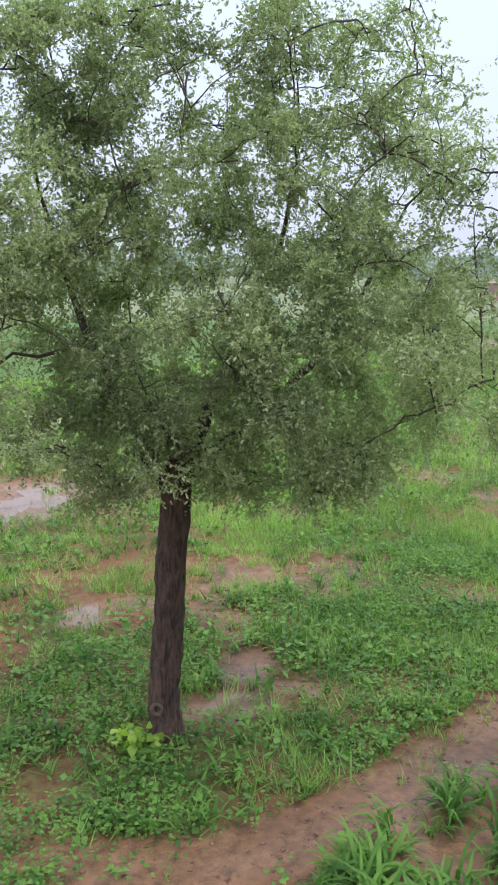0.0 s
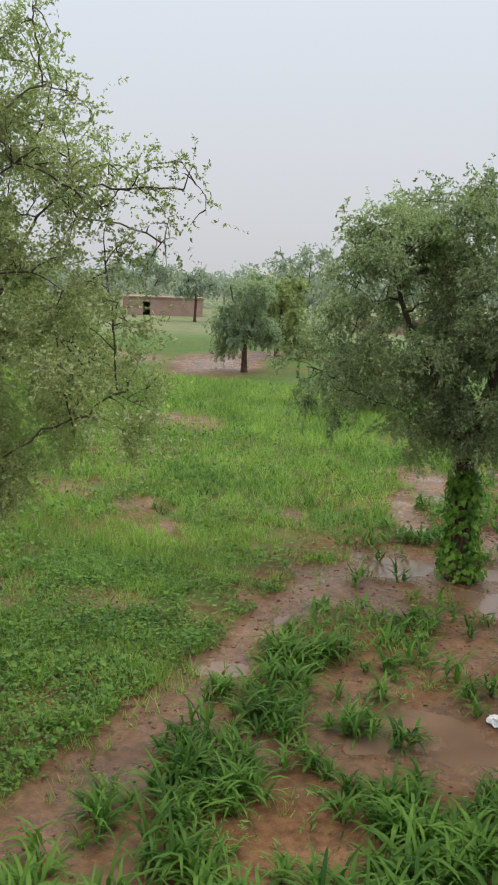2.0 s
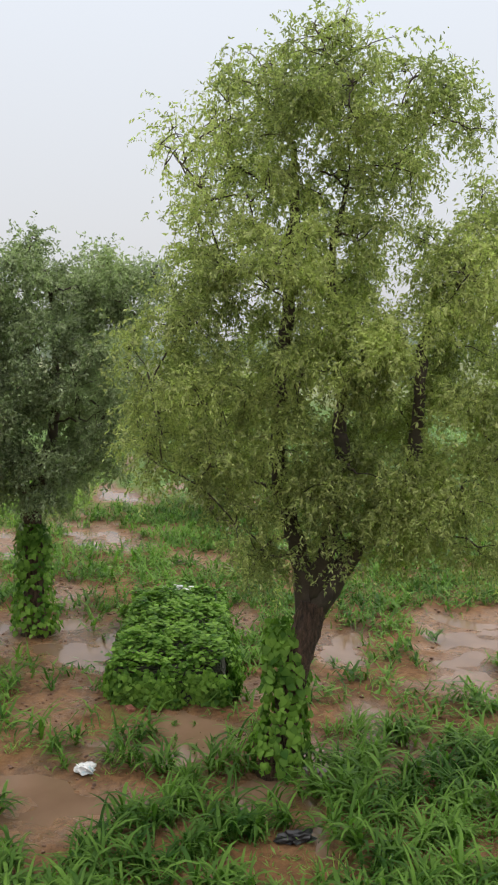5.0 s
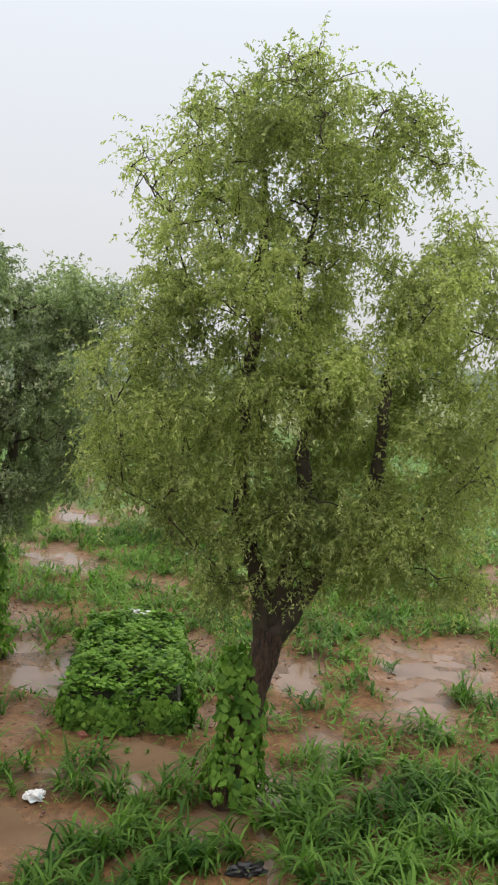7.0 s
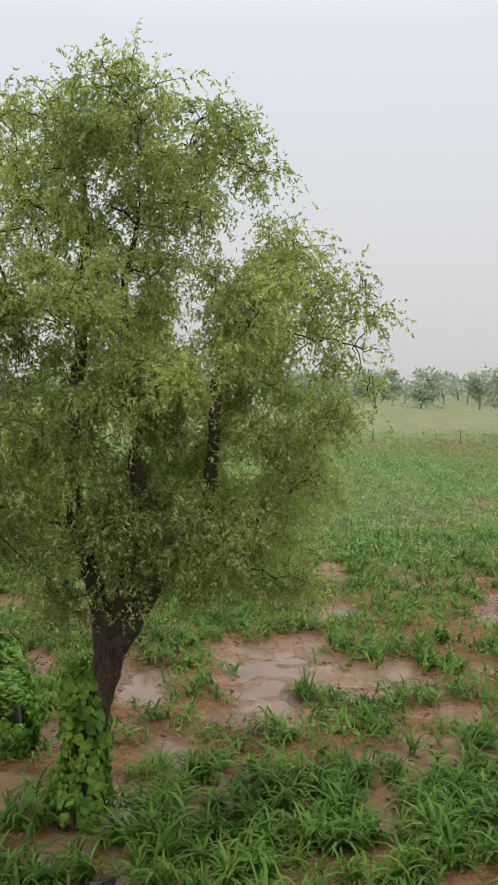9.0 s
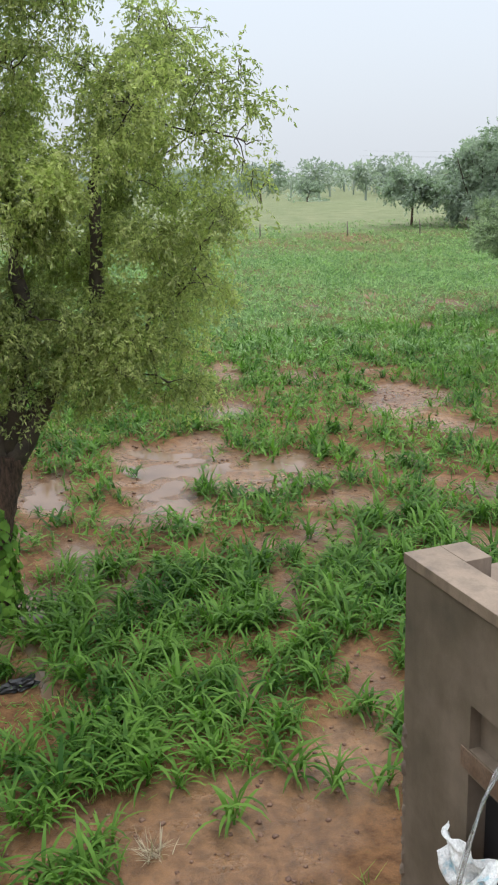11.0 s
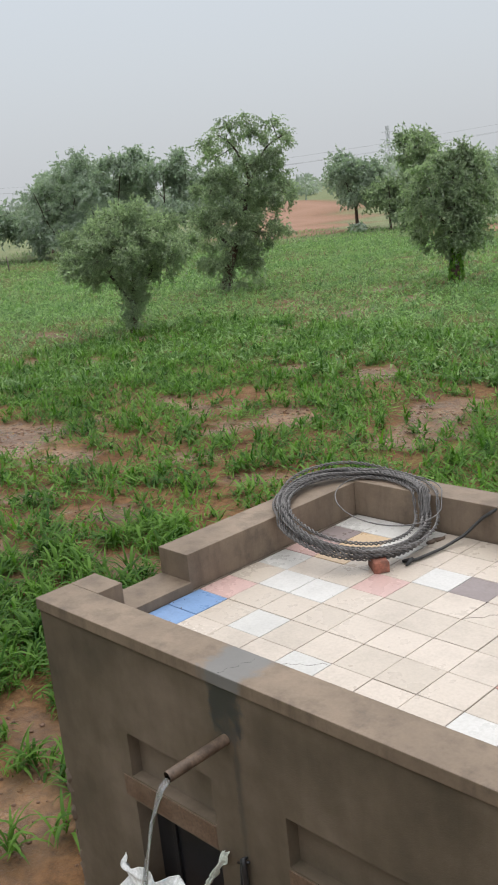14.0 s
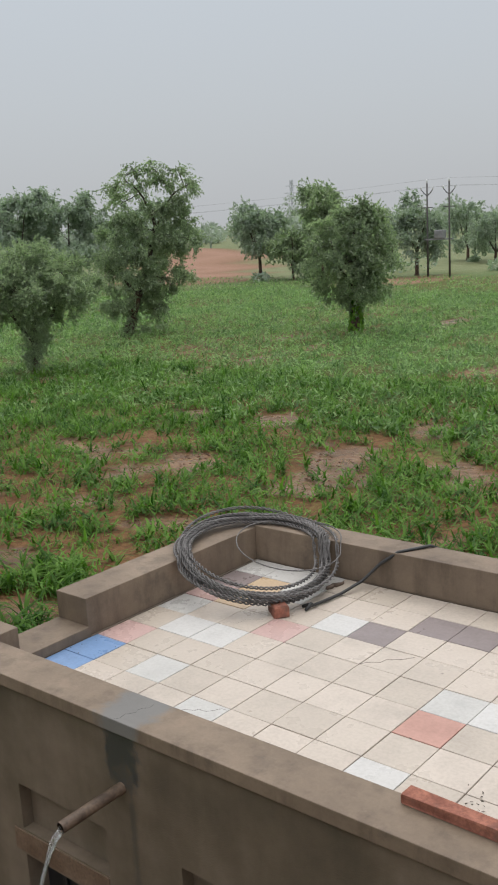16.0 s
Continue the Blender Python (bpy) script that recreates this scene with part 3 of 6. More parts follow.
def tree(name, place, right, trunk, limbs, lumps, seed, mats, twigs, leaves, leaf_size, droop, label, category="tree", group="", lift=1.0, bark=M_BARK, reach=1.0, stalks=True, clump=26, wide=(0.4, 0.58), broad=False):
    """trunk: (sideways, away, up, radius) rows; limbs: lists of such rows; lumps: (sideways, away, up, half sizes, share).
    right: the plan's direction that counts as sideways. twigs: how many; leaves: how many on each; droop: how far the twigs hang."""
    rng = np.random.RandomState(seed)
    e1 = np.array([right[0], right[1], 0.0])
    e1 /= np.linalg.norm(e1)
    e2 = np.array([-e1[1], e1[0], 0.0])
    up = np.array([0, 0, 1.0])
    w = lambda s, a, z: s * e1 + a * e2 + z * up
    ob = thing(name, place, label, category, group)
    ts = Soup()
    tp = np.array([w(*r[:3]) for r in trunk])
    tr = np.array([r[3] for r in trunk])
    k = np.linspace(0, len(tp) - 1, len(tp) * 6)
    fine = np.stack([np.interp(k, np.arange(len(tp)), tp[:, c]) for c in range(3)], -1)
    fr = np.interp(k, np.arange(len(tp)), tr)
    for _ in range(3):
        fine[1:-1] = (fine[:-2] + 2 * fine[1:-1] + fine[2:]) / 4
    fr = fr * (1 + 0.55 * np.exp(-np.maximum(fine[:, 2], 0) / 0.12))
    fine[0, 2] = -0.15
    ts.tube(fine, fr, 20, True, 0.05, rng)
    put("trunk", ts.mesh("trunk", True), bark, ob)
    bs = Soup()
    nodes, nrad = [fine[-3:]], [fr[-3:]]
    for limb in limbs:
        lp, lr = np.array([w(*r[:3]) for r in limb]), np.array([r[3] for r in limb])
        k = np.linspace(0, len(lp) - 1, len(lp) * 5)
        lf = np.stack([np.interp(k, np.arange(len(lp)), lp[:, c]) for c in range(3)], -1)
        for _ in range(3):
            lf[1:-1] = (lf[:-2] + 2 * lf[1:-1] + lf[2:]) / 4
        lf[1:-1] += rng.normal(size=(len(lf) - 2, 3)) * 0.015
        lrad = np.interp(k, np.arange(len(lp)), lr)
        bs.tube(lf, lrad, 9, True, 0.04, rng)
        nodes.append(lf[2:])
        nrad.append(lrad[2:])
    N, R = np.concatenate(nodes), np.concatenate(nrad)
    share = np.array([l[6] for l in lumps], float)
    share /= share.sum()
    starts, outs = [], []
    for (s, a, z, rs, ra, rz, _), sh in zip(lumps, share):
        c = w(s, a, z)
        # limb to the lump, branches within it
        n = np.argmin(((N - c) ** 2).sum(1) + 0.6 * np.maximum(N[:, 2] - c[2], 0) ** 2)
        main = curve(N[n], c, 7, up * 0.12 * np.linalg.norm(c - N[n]), rng)
        r0 = min(R[n] * 0.6, 0.028 * lift)
        bs.tube(main, np.linspace(r0, 0.012 * lift, 7), 6, True)
        N, R = np.concatenate([N, main[3:6]]), np.concatenate([R, np.linspace(r0 * 0.6, 0.016 * lift, 3)])
        nb = max(8, int(twigs * sh / clump))
        dirs = unit(rng.normal(size=(nb, 3)) + np.array([0, 0, 0.1]))
        rad = rng.uniform(0.12, 1.0, (nb, 1)) ** 0.5
        wob = 1 + 0.22 * rng.normal(size=(nb, 1))
        ends = c + rad * wob * (dirs[:, :1] * rs * e1 + dirs[:, 1:2] * ra * e2 + dirs[:, 2:] * rz * up)
        joints = [main[2:]]
        for e, dd in zip(ends, dirs):
            js = np.concatenate(joints)
            js = js[rng.randint(0, len(js), 6)]
            src = js[np.argmin(((js - e) ** 2).sum(1))]
            bp = curve(src, e, 6, up * 0.16 * np.linalg.norm(e - src), rng)
            bs.tube(bp, np.linspace(0.010 * lift, 0.003 * lift, 6), 3, False)
            joints.append(bp[2:5])
            m = max(2, int(twigs * sh / nb))
            kk = rng.uniform(0.3 if clump < 30 else 0.5, 1.0, m) ** 0.6 * 5
            starts.append(np.stack([np.interp(kk, np.arange(6), bp[:, q]) for q in range(3)], -1) + rng.normal(size=(m, 3)) * 0.05 * lift)
            outs.append(np.repeat(unit(e - c)[None], m, 0))
    S, O = np.concatenate(starts), np.concatenate(outs)
    d0 = unit(O * 0.6 + rng.normal(size=S.shape) * 0.75 + up * 0.25)
    length = rng.uniform(0.3, 0.85, len(S)) * lift * reach
    seg = 5
    P = [S]
    d = d0.copy()
    for i in range(1, seg):
        d = unit(d + np.array([0, 0, -droop * i / seg]) + rng.normal(size=d.shape) * 0.12)
        P.append(P[-1] + d * (length / (seg - 1))[:, None])
    P = np.stack(P, 1)
    # a stalk for some of the twigs
    some = slice(None, None, 6)
    a, b = frames(d0[some], rng)
    rings = []
    for i, rr in ((0, 0.0035 * lift), (2, 0.002 * lift), (4, 0.001 * lift)):
        c = P[some, i]
        rings.append(np.stack([c + a * rr, c - a * rr * 0.5 + b * rr * 0.87, c - a * rr * 0.5 - b * rr * 0.87], 1))
    tv = np.concatenate(rings, 1)
    tq = [(i * 3 + j, i * 3 + (j + 1) % 3, (i + 1) * 3 + (j + 1) % 3, (i + 1) * 3 + j) for i in range(2) for j in range(3)]
    if stalks:
        bs.many(tv, None, tq)
    put("branchwork", bs.mesh("branchwork", False), M_TWIG, ob)["kind"] = "stuff"
    ls = Soup()
    k = rng.uniform(0.25, seg - 1.001, (len(S), leaves))
    i0 = k.astype(int)
    f = (k - i0)[..., None]
    rows = np.arange(len(S))[:, None]
    LP = P[rows, i0] * (1 - f) + P[rows, i0 + 1] * f
    LD = P[rows, i0 + 1] - P[rows, i0]
    LP, LD = LP.reshape(-1, 3), unit(LD.reshape(-1, 3))
    dd = unit(LD * 0.7 + rng.normal(size=LD.shape) * 0.8 + np.array([0, 0, -droop * 0.45]))
    sz = leaf_size * rng.uniform(0.6, 1.35, len(LP))
    (leaf_shapes if broad else slim_leaves)(ls, LP, dd, sz, sz * rng.uniform(wide[0], wide[1], len(LP)), rng)
    put("crown", ls.mesh("crown"), mats, ob)["kind"] = "stuff"
    return ob


def heart_leaves(soup, p, nrm, size, rng, hang=0.5):
    """Broad pointed creeper leaves facing out along nrm, their tips hanging."""
    n = unit(nrm + rng.normal(size=p.shape) * 0.35)
    down = np.array([0, 0, -1.0]) * hang + rng.normal(size=p.shape) * 0.5
    d = unit(down - n * (down * n).sum(1, keepdims=True))
    a = np.cross(n, d)
    s = size[:, None]
    v = np.stack([p, p - d * s * 0.12 + a * s * 0.28, p + d * s * 0.22 + a * s * 0.5, p + d * s * 0.62 + a * s * 0.33, p + d * s * 1.05 - n * s * 0.12,
                  p + d * s * 0.62 - a * s * 0.33, p + d * s * 0.22 - a * s * 0.5, p - d * s * 0.12 - a * s * 0.28, p + d * s * 0.4 + n * s * 0.08], 1)
    soup.many(v, [(8, 0, 1), (8, 1, 2), (8, 2, 3), (8, 3, 4), (8, 4, 5), (8, 5, 6), (8, 6, 7), (8, 7, 0)])


def vine_skin(path, radius, count, size, seed):
    """Creeper leaves all round a line of points."""
    rng = np.random.RandomState(seed)
    path = np.asarray(path, float)
    k = rng.uniform(0, len(path) - 1.001, count)
    i = k.astype(int)
    f = (k - i)[:, None]
    c = path[i] * (1 - f) + path[i + 1] * f
    r = np.interp(k, np.arange(len(radius)), radius)
    w = rng.uniform(0, 2 * np.pi, count)
    n = np.stack([np.cos(w), np.sin(w), 0.25 * np.ones(count)], -1)
    s = Soup()
    heart_leaves(s, c + n * (r * rng.uniform(0.85, 1.2, count))[:, None], n, size * rng.uniform(0.6, 1.3, count), rng, 0.9)
    return s.mesh("vine_leaves")


def ribbon_leaves(p, az, length, width, rise, arch, seg=4):
    """Long blades that rise and arch over: pieces x corners x 3, and their faces."""
    n = len(p)
    t = np.linspace(0, 1, seg + 1)
    out = np.stack([np.cos(az), np.sin(az), np.zeros(n)], -1)
    side = np.stack([-np.sin(az), np.cos(az), np.zeros(n)], -1)
    ang = rise[:, None] - arch[:, None] * t[None] ** 1.3
    step = length[:, None] / seg
    h = np.concatenate([np.zeros((n, 1)), np.cumsum(np.cos(ang[:, 1:]) * step, 1)], 1)
    z = np.concatenate([np.zeros((n, 1)), np.cumsum(np.sin(ang[:, 1:]) * step, 1)], 1)
    c = p[:, None] + out[:, None] * h[..., None] + np.array([0, 0, 1.0]) * z[..., None]
    wd = width[:, None] * np.array([0.55, 1.0, 0.9, 0.6, 0.05])[None, :seg + 1] / 2 if seg == 4 else width[:, None] * np.linspace(1, 0.05, seg + 1)[None] / 2
    l, r = c - side[:, None] * wd[..., None], c + side[:, None] * wd[..., None]
    v = np.stack([l, r], 2).reshape(n, -1, 3)
    q = [(2 * i, 2 * i + 1, 2 * i + 3, 2 * i + 2) for i in range(seg)]
    return v, q


def millet_arrays(seed, tillers, leaves, height, seg=4):
    """One young millet plant: several shoots from one root, each with arching blades."""
    rng = np.random.RandomState(seed)
    n = tillers * leaves
    base = np.repeat(rng.normal(size=(tillers, 2)) * 0.06, leaves, 0)
    z = np.tile(np.linspace(0.0, 0.35, leaves), tillers) * height
    lean = np.repeat(rng.normal(size=(tillers, 2)) * 0.22, leaves, 0)
    p = np.concatenate([base + lean * z[:, None], z[:, None]], 1)
    az = rng.uniform(0, 2 * np.pi, n)
    broad = 1.08 if seg == 4 else 1.4
    L = height * rng.uniform(0.65, 1.15, n)
    v, q = ribbon_leaves(p, az, L, rng.uniform(0.025, 0.044, n) * (0.6 + height * 0.9) * broad, rng.uniform(0.85, 1.5, n), rng.uniform(0.8, 2.2, n), seg)
    s = Soup()
    s.many(v, None, q)
    return np.concatenate(s.v), np.concatenate(s.q)


def scatter(soup, shapes, x, y, scale, seed, sink=0.02):
    """Copies of the given shapes over the ground, turned and scaled, into one soup."""
    rng = np.random.RandomState(seed)
    z = land(x, y) - sink
    which = rng.randint(0, len(shapes), len(x))
    turn = rng.uniform(0, 2 * np.pi, len(x))
    for k, (v, t, q) in enumerate(shapes):
        m = which == k
        if not m.any():
            continue
        c, s = np.cos(turn[m])[:, None], np.sin(turn[m])[:, None]
        sc = scale[m][:, None]
        vx, vy, vz = v[None, :, 0] * sc, v[None, :, 1] * sc, v[None, :, 2] * sc
        w = np.stack([vx * c - vy * s + x[m][:, None], vx * s + vy * c + y[m][:, None], vz + z[m][:, None]], -1)
        soup.many(w, t, q)


# ---- the three near trees ----
def tier(up, deep, cells):
    """One storey of a crown: (sideways, height, half width, fullness) cells, each with a clump before and one behind."""
    out = []
    for n, (side, z, half, full) in enumerate(cells):
        k = 0.5 if n % 2 else -0.5
        dz = up * 0.55 * math.sin(2.3 * n + 5.1 * z)
        out.append((side, -deep * (0.5 + 0.2 * k), z + dz, half * 0.9, deep * 0.55, up * 1.05, full * 0.55))
        out.append((side + 0.3 * k * half, deep * (0.5 - 0.1 * k), z - dz, half * 0.9, deep * 0.55, up * 1.05, full * 0.45))
    return out


R1, R2, R3 = (-0.704, 0.71), (-0.17, 0.985), (0.04, 1.0)
tree_one = tree(
    "field_tree", (-3.72, -12.06, 0), R1,
    [(0.02, 0, 0, 0.185), (0.0, 0, 0.6, 0.17), (0.06, 0, 1.3, 0.165), (0.10, 0, 2.2, 0.165), (0.17, 0, 3.0, 0.16), (0.22, 0, 3.5, 0.14)],
    [[(0.18, 0, 3.0, 0.1), (-0.5, 0.4, 4.1, 0.07), (-1.2, 0.6, 5.6, 0.03), (-1.5, 0.5, 7.2, 0.012)],
     [(0.22, 0, 3.3, 0.1), (0.7, 0.5, 4.4, 0.07), (1.3, 0.6, 5.6, 0.035), (1.6, 0.4, 7.0, 0.015), (1.5, 0.2, 7.9, 0.008)],
     [(0.2, 0, 3.2, 0.09), (1.2, 0.3, 4.0, 0.06), (2.2, 0.4, 5.1, 0.035), (2.8, 0.4, 6.4, 0.015), (3.4, 0.2, 6.9, 0.008)]],
    tier(0.3, 1.2, [(-0.5, 3.4, 0.6, 0.7), (0.3, 3.5, 0.5, 0.7), (0.9, 3.4, 0.6, 0.8), (1.8, 3.4, 0.5, 0.55), (2.4, 3.5, 0.4, 0.45)])
    + tier(0.42, 1.7, [(-2.4, 4.1, 0.7, 0.7), (-1.0, 4.0, 0.7, 1.2), (0.1, 4.0, 0.8, 1.6), (1.2, 4.0, 0.8, 1.5), (2.2, 4.0, 0.6, 1), (3.1, 4.1, 0.6, 0.7), (3.6, 4.6, 0.4, 0.4)])
    + tier(0.45, 2.0, [(-2.3, 4.9, 0.8, 0.9), (-1.3, 4.9, 0.7, 1.2), (-0.2, 4.8, 0.8, 1.4), (0.9, 4.8, 0.8, 1.4), (1.9, 4.8, 0.8, 1.3), (2.8, 4.9, 0.6, 0.9), (3.4, 5.1, 0.4, 0.35)])
    + tier(0.5, 1.9, [(-2.3, 5.9, 0.8, 1.2), (-1.4, 5.7, 0.8, 1.3), (-0.4, 5.7, 0.8, 1.3), (0.7, 5.7, 0.8, 1.3), (1.7, 5.6, 0.7, 1.1), (2.5, 5.8, 0.7, 0.9)])
    + tier(0.52, 1.6, [(-2.2, 6.8, 0.8, 1.1), (-1.2, 6.6, 0.8, 1.2), (-0.2, 6.5, 0.8, 1.1), (0.9, 6.5, 0.8, 1), (1.7, 6.6, 0.7, 0.8), (2.5, 6.6, 0.6, 0.4), (3.1, 6.6, 0.5, 0.25)])
    + tier(0.46, 1.3, [(-2.1, 7.5, 0.6, 0.45), (-1.3, 7.4, 0.7, 0.9), (-0.5, 7.3, 0.7, 1.1), (0.4, 7.4, 0.6, 0.7), (1.4, 7.4, 0.7, 0.8), (2.1, 7.4, 0.6, 0.6), (2.8, 7.4, 0.5, 0.25)])
    + tier(0.3, 1.0, [(-1.2, 8.1, 0.7, 0.7), (-0.4, 8.1, 0.6, 0.6), (0.3, 8.1, 0.3, 0.2), (1.4, 8.1, 0.5, 0.45), (2.1, 8.1, 0.5, 0.35), (2.6, 8.1, 0.3, 0.12)])
    + tier(0.3, 0.7, [(-0.8, 8.7, 0.8, 0.5), (1.2, 8.6, 0.6, 0.25)])
    + tier(0.5, 1.0, [(3.0, 7.2, 0.6, 0.22), (3.6, 6.8, 0.6, 0.22), (3.4, 6.1, 0.6, 0.3), (4.2, 6.4, 0.4, 0.07)]),
    101, M_LEAF1, 22500, 18, 0.045, 0.3, "field tree with dark furrowed trunk and feathery grey-green crown", reach=0.6, clump=40, wide=(0.4, 0.55), broad=True)
ks = Soup()
kw = np.linspace(0, 2 * np.pi, 13)
kc, kx = np.array([0.172, 0.075, 0.50]), np.array([-0.74, 0.67, 0])
ks.tube(kc + (0.055 * np.cos(kw))[:, None] * kx + (0.065 * np.sin(kw))[:, None] * np.array([0, 0, 1.0]), np.full(13, 0.03), 7, False)
put("knot", ks.mesh("knot", True), speckled("raw_bark_rim", (0.07, 0.04, 0.026), (0.15, 0.095, 0.065), 12.0, 0.8, 0.6, 0.01), tree_one, "round bark knot")
tree_two = tree(
    "field_tree", (-15.5, -7.15, 0), R2,
    [(0.05, 0, 0, 0.22), (0.02, 0, 0.9, 0.19), (0.0, 0, 1.8, 0.19), (-0.05, 0, 2.9, 0.2)],
    [[(-0.05, 0, 2.7, 0.14), (-0.6, 0.2, 3.8, 0.1), (-1.3, 0.2, 5.0, 0.06), (-1.6, 0, 6.0, 0.03)],
     [(0.0, 0, 2.7, 0.14), (0.4, -0.2, 4.0, 0.1), (0.5, 0, 5.6, 0.06), (0.3, 0, 7.1, 0.03)],
     [(0.0, 0, 2.7, 0.12), (1.0, 0.2, 3.6, 0.08), (1.8, 0.2, 5.0, 0.05), (2.0, 0.1, 6.2, 0.03)]],
    tier(0.5, 1.2, [(-1.1, 2.9, 0.7, 0.3), (0.1, 3.1, 1.0, 0.6), (1.2, 3.4, 0.7, 0.5)])
    + tier(0.65, 1.7, [(-2.5, 3.7, 0.7, 0.25), (-1.5, 3.8, 0.9, 0.6), (-0.2, 3.9, 1.1, 1), (1.0, 4.0, 0.9, 0.8)])
    + tier(0.8, 2.0, [(-3.1, 4.5, 0.7, 0.25), (-2.0, 4.8, 0.9, 0.8), (-0.7, 5.0, 1.2, 1.2), (0.7, 5.0, 1.1, 1.1), (1.6, 4.9, 0.8, 0.7)])
    + tier(0.75, 1.8, [(-2.3, 6.0, 0.6, 0.4), (-1.2, 6.2, 1.1, 1.1), (0.3, 6.2, 1.2, 1.2), (1.6, 6.2, 0.9, 0.9)])
    + tier(0.42, 1.3, [(-2.3, 6.5, 0.3, 0.12), (-1.4, 6.8, 0.7, 0.5), (-0.4, 6.9, 0.8, 0.6), (0.7, 6.9, 0.8, 0.6), (1.7, 6.8, 0.6, 0.5), (2.3, 6.8, 0.4, 0.25)])
    + tier(0.26, 0.6, [(-1.0, 7.35, 0.3, 0.1), (0.0, 7.45, 0.4, 0.16), (1.2, 7.3, 0.3, 0.08)]),
    102, M_LEAF2, 10500, 18, 0.072, 0.7, "dull green drooping tree with a creeper-wrapped trunk standing in a puddle", clump=42, reach=0.8, wide=(0.36, 0.5), broad=True)
put("vine_leaves", vine_skin([(0.0, 0.05, 0), (0, 0.02, 0.9), (0, 0, 1.8), (0, -0.03, 2.2)], [0.44, 0.33, 0.3, 0.2], 1100, 0.105, 5), M_VINE, tree_two, "green creeper leaves round the trunk")
tree_three = tree(
    "field_tree", (-9.35, -2.74, 0), R3,
    [(0, 0, 0, 0.23), (0.12, 0, 0.7, 0.19), (0.22, 0, 1.4, 0.19), (0.38, 0, 2.0, 0.2), (0.46, 0, 2.35, 0.2)],
    [[(0.4, 0, 2.1, 0.16), (0.3, 0, 2.9, 0.13), (0.02, 0.1, 3.75, 0.11), (-0.07, 0.1, 4.5, 0.1), (0.05, 0.1, 6.1, 0.085), (0.1, 0.1, 7.4, 0.075), (0.1, 0.1, 8.3, 0.03)],
     [(0.48, 0, 2.2, 0.17), (1.05, -0.1, 3.15, 0.13), (1.5, -0.1, 3.7, 0.12), (1.76, -0.1, 4.2, 0.11), (1.77, 0, 5.0, 0.08), (1.9, 0.2, 6.2, 0.06), (2.15, 0.2, 7.2, 0.03)],
     [(0.46, 0, 2.4, 0.13), (0.63, -0.3, 3.2, 0.11), (0.75, -0.4, 4.4, 0.1), (0.76, -0.3, 5.5, 0.08), (0.55, -0.1, 6.7, 0.05), (0.8, 0, 8.0, 0.02)]],
    tier(0.4, 1.0, [(-0.3, 2.9, 0.35, 0.3), (0.7, 3.2, 0.5, 0.3), (1.6, 3.2, 0.7, 0.5), (2.5, 3.4, 0.7, 0.6)])
    + tier(0.5, 1.4, [(-0.6, 3.6, 0.5, 0.5), (0.3, 3.7, 0.5, 0.6), (1.2, 3.8, 0.6, 0.7), (2.2, 3.8, 0.7, 0.7)])
    + tier(0.56, 1.4, [(-1.7, 4.3, 0.4, 0.35), (-0.9, 4.4, 0.5, 0.7), (0.0, 4.2, 0.6, 0.9), (0.9, 4.2, 0.8, 1.1), (2.0, 4.2, 0.8, 1.1), (2.9, 4.3, 0.5, 0.8)])
    + tier(0.64, 1.7, [(-1.7, 5.1, 0.6, 0.6), (-0.9, 5.2, 0.7, 1.0), (0.2, 5.3, 0.8, 1.3), (1.3, 5.3, 0.9, 1.4), (2.3, 5.2, 0.8, 1.2), (3.1, 5.2, 0.5, 0.6)])
    + tier(0.6, 1.7, [(-1.2, 6.1, 0.7, 0.8), (-0.2, 6.1, 0.9, 1.2), (0.9, 6.2, 0.9, 1.3), (2.1, 6.2, 0.8, 1.1), (3.0, 6.1, 0.6, 0.7), (3.5, 6.3, 0.3, 0.15)])
    + tier(0.43, 1.4, [(-0.9, 6.8, 0.5, 0.45), (-0.1, 6.9, 0.7, 0.8), (0.8, 6.9, 0.7, 0.7), (1.9, 6.9, 0.7, 0.55), (2.7, 7.0, 0.6, 0.55), (3.3, 7.0, 0.35, 0.18)])
    + tier(0.41, 1.2, [(-1.1, 7.6, 0.4, 0.25), (-0.5, 7.7, 0.7, 0.6), (0.4, 7.8, 0.7, 0.6), (1.3, 7.8, 0.7, 0.5), (2.8, 7.6, 0.5, 0.22)])
    + tier(0.46, 1.1, [(-1.35, 8.2, 0.3, 0.1), (-0.8, 8.3, 0.45, 0.35), (-0.1, 8.5, 0.7, 0.65), (0.7, 8.6, 0.7, 0.65), (1.5, 8.5, 0.6, 0.5), (2.2, 8.6, 0.4, 0.25)])
    + tier(0.26, 0.8, [(-0.5, 8.85, 0.4, 0.2), (0.1, 8.95, 0.5, 0.35), (0.8, 9.0, 0.5, 0.35), (1.5, 8.9, 0.4, 0.2), (2.0, 8.8, 0.3, 0.07)])
    + tier(0.22, 0.5, [(-0.2, 9.25, 0.4, 0.12), (0.4, 9.4, 0.5, 0.22), (1.0, 9.35, 0.4, 0.14)])
    + tier(0.15, 0.3, [(0.3, 9.75, 0.2, 0.03), (0.7, 9.7, 0.25, 0.04)]),
    103, M_LEAF3, 16500, 17, 0.064, 0.8, "tall yellow-green weeping tree, forked, its foot wrapped in creeper", clump=44, reach=0.75, wide=(0.3, 0.44), broad=True)
put("vine_leaves", vine_skin([(0, 0, 0), (0, 0.1, 0.6), (0, 0.1, 1.3), (0, 0.05, 2.0)], [0.42, 0.3, 0.27, 0.2], 1000, 0.105, 6), M_VINE, tree_three, "glossy heart-shaped creeper leaves round the foot")

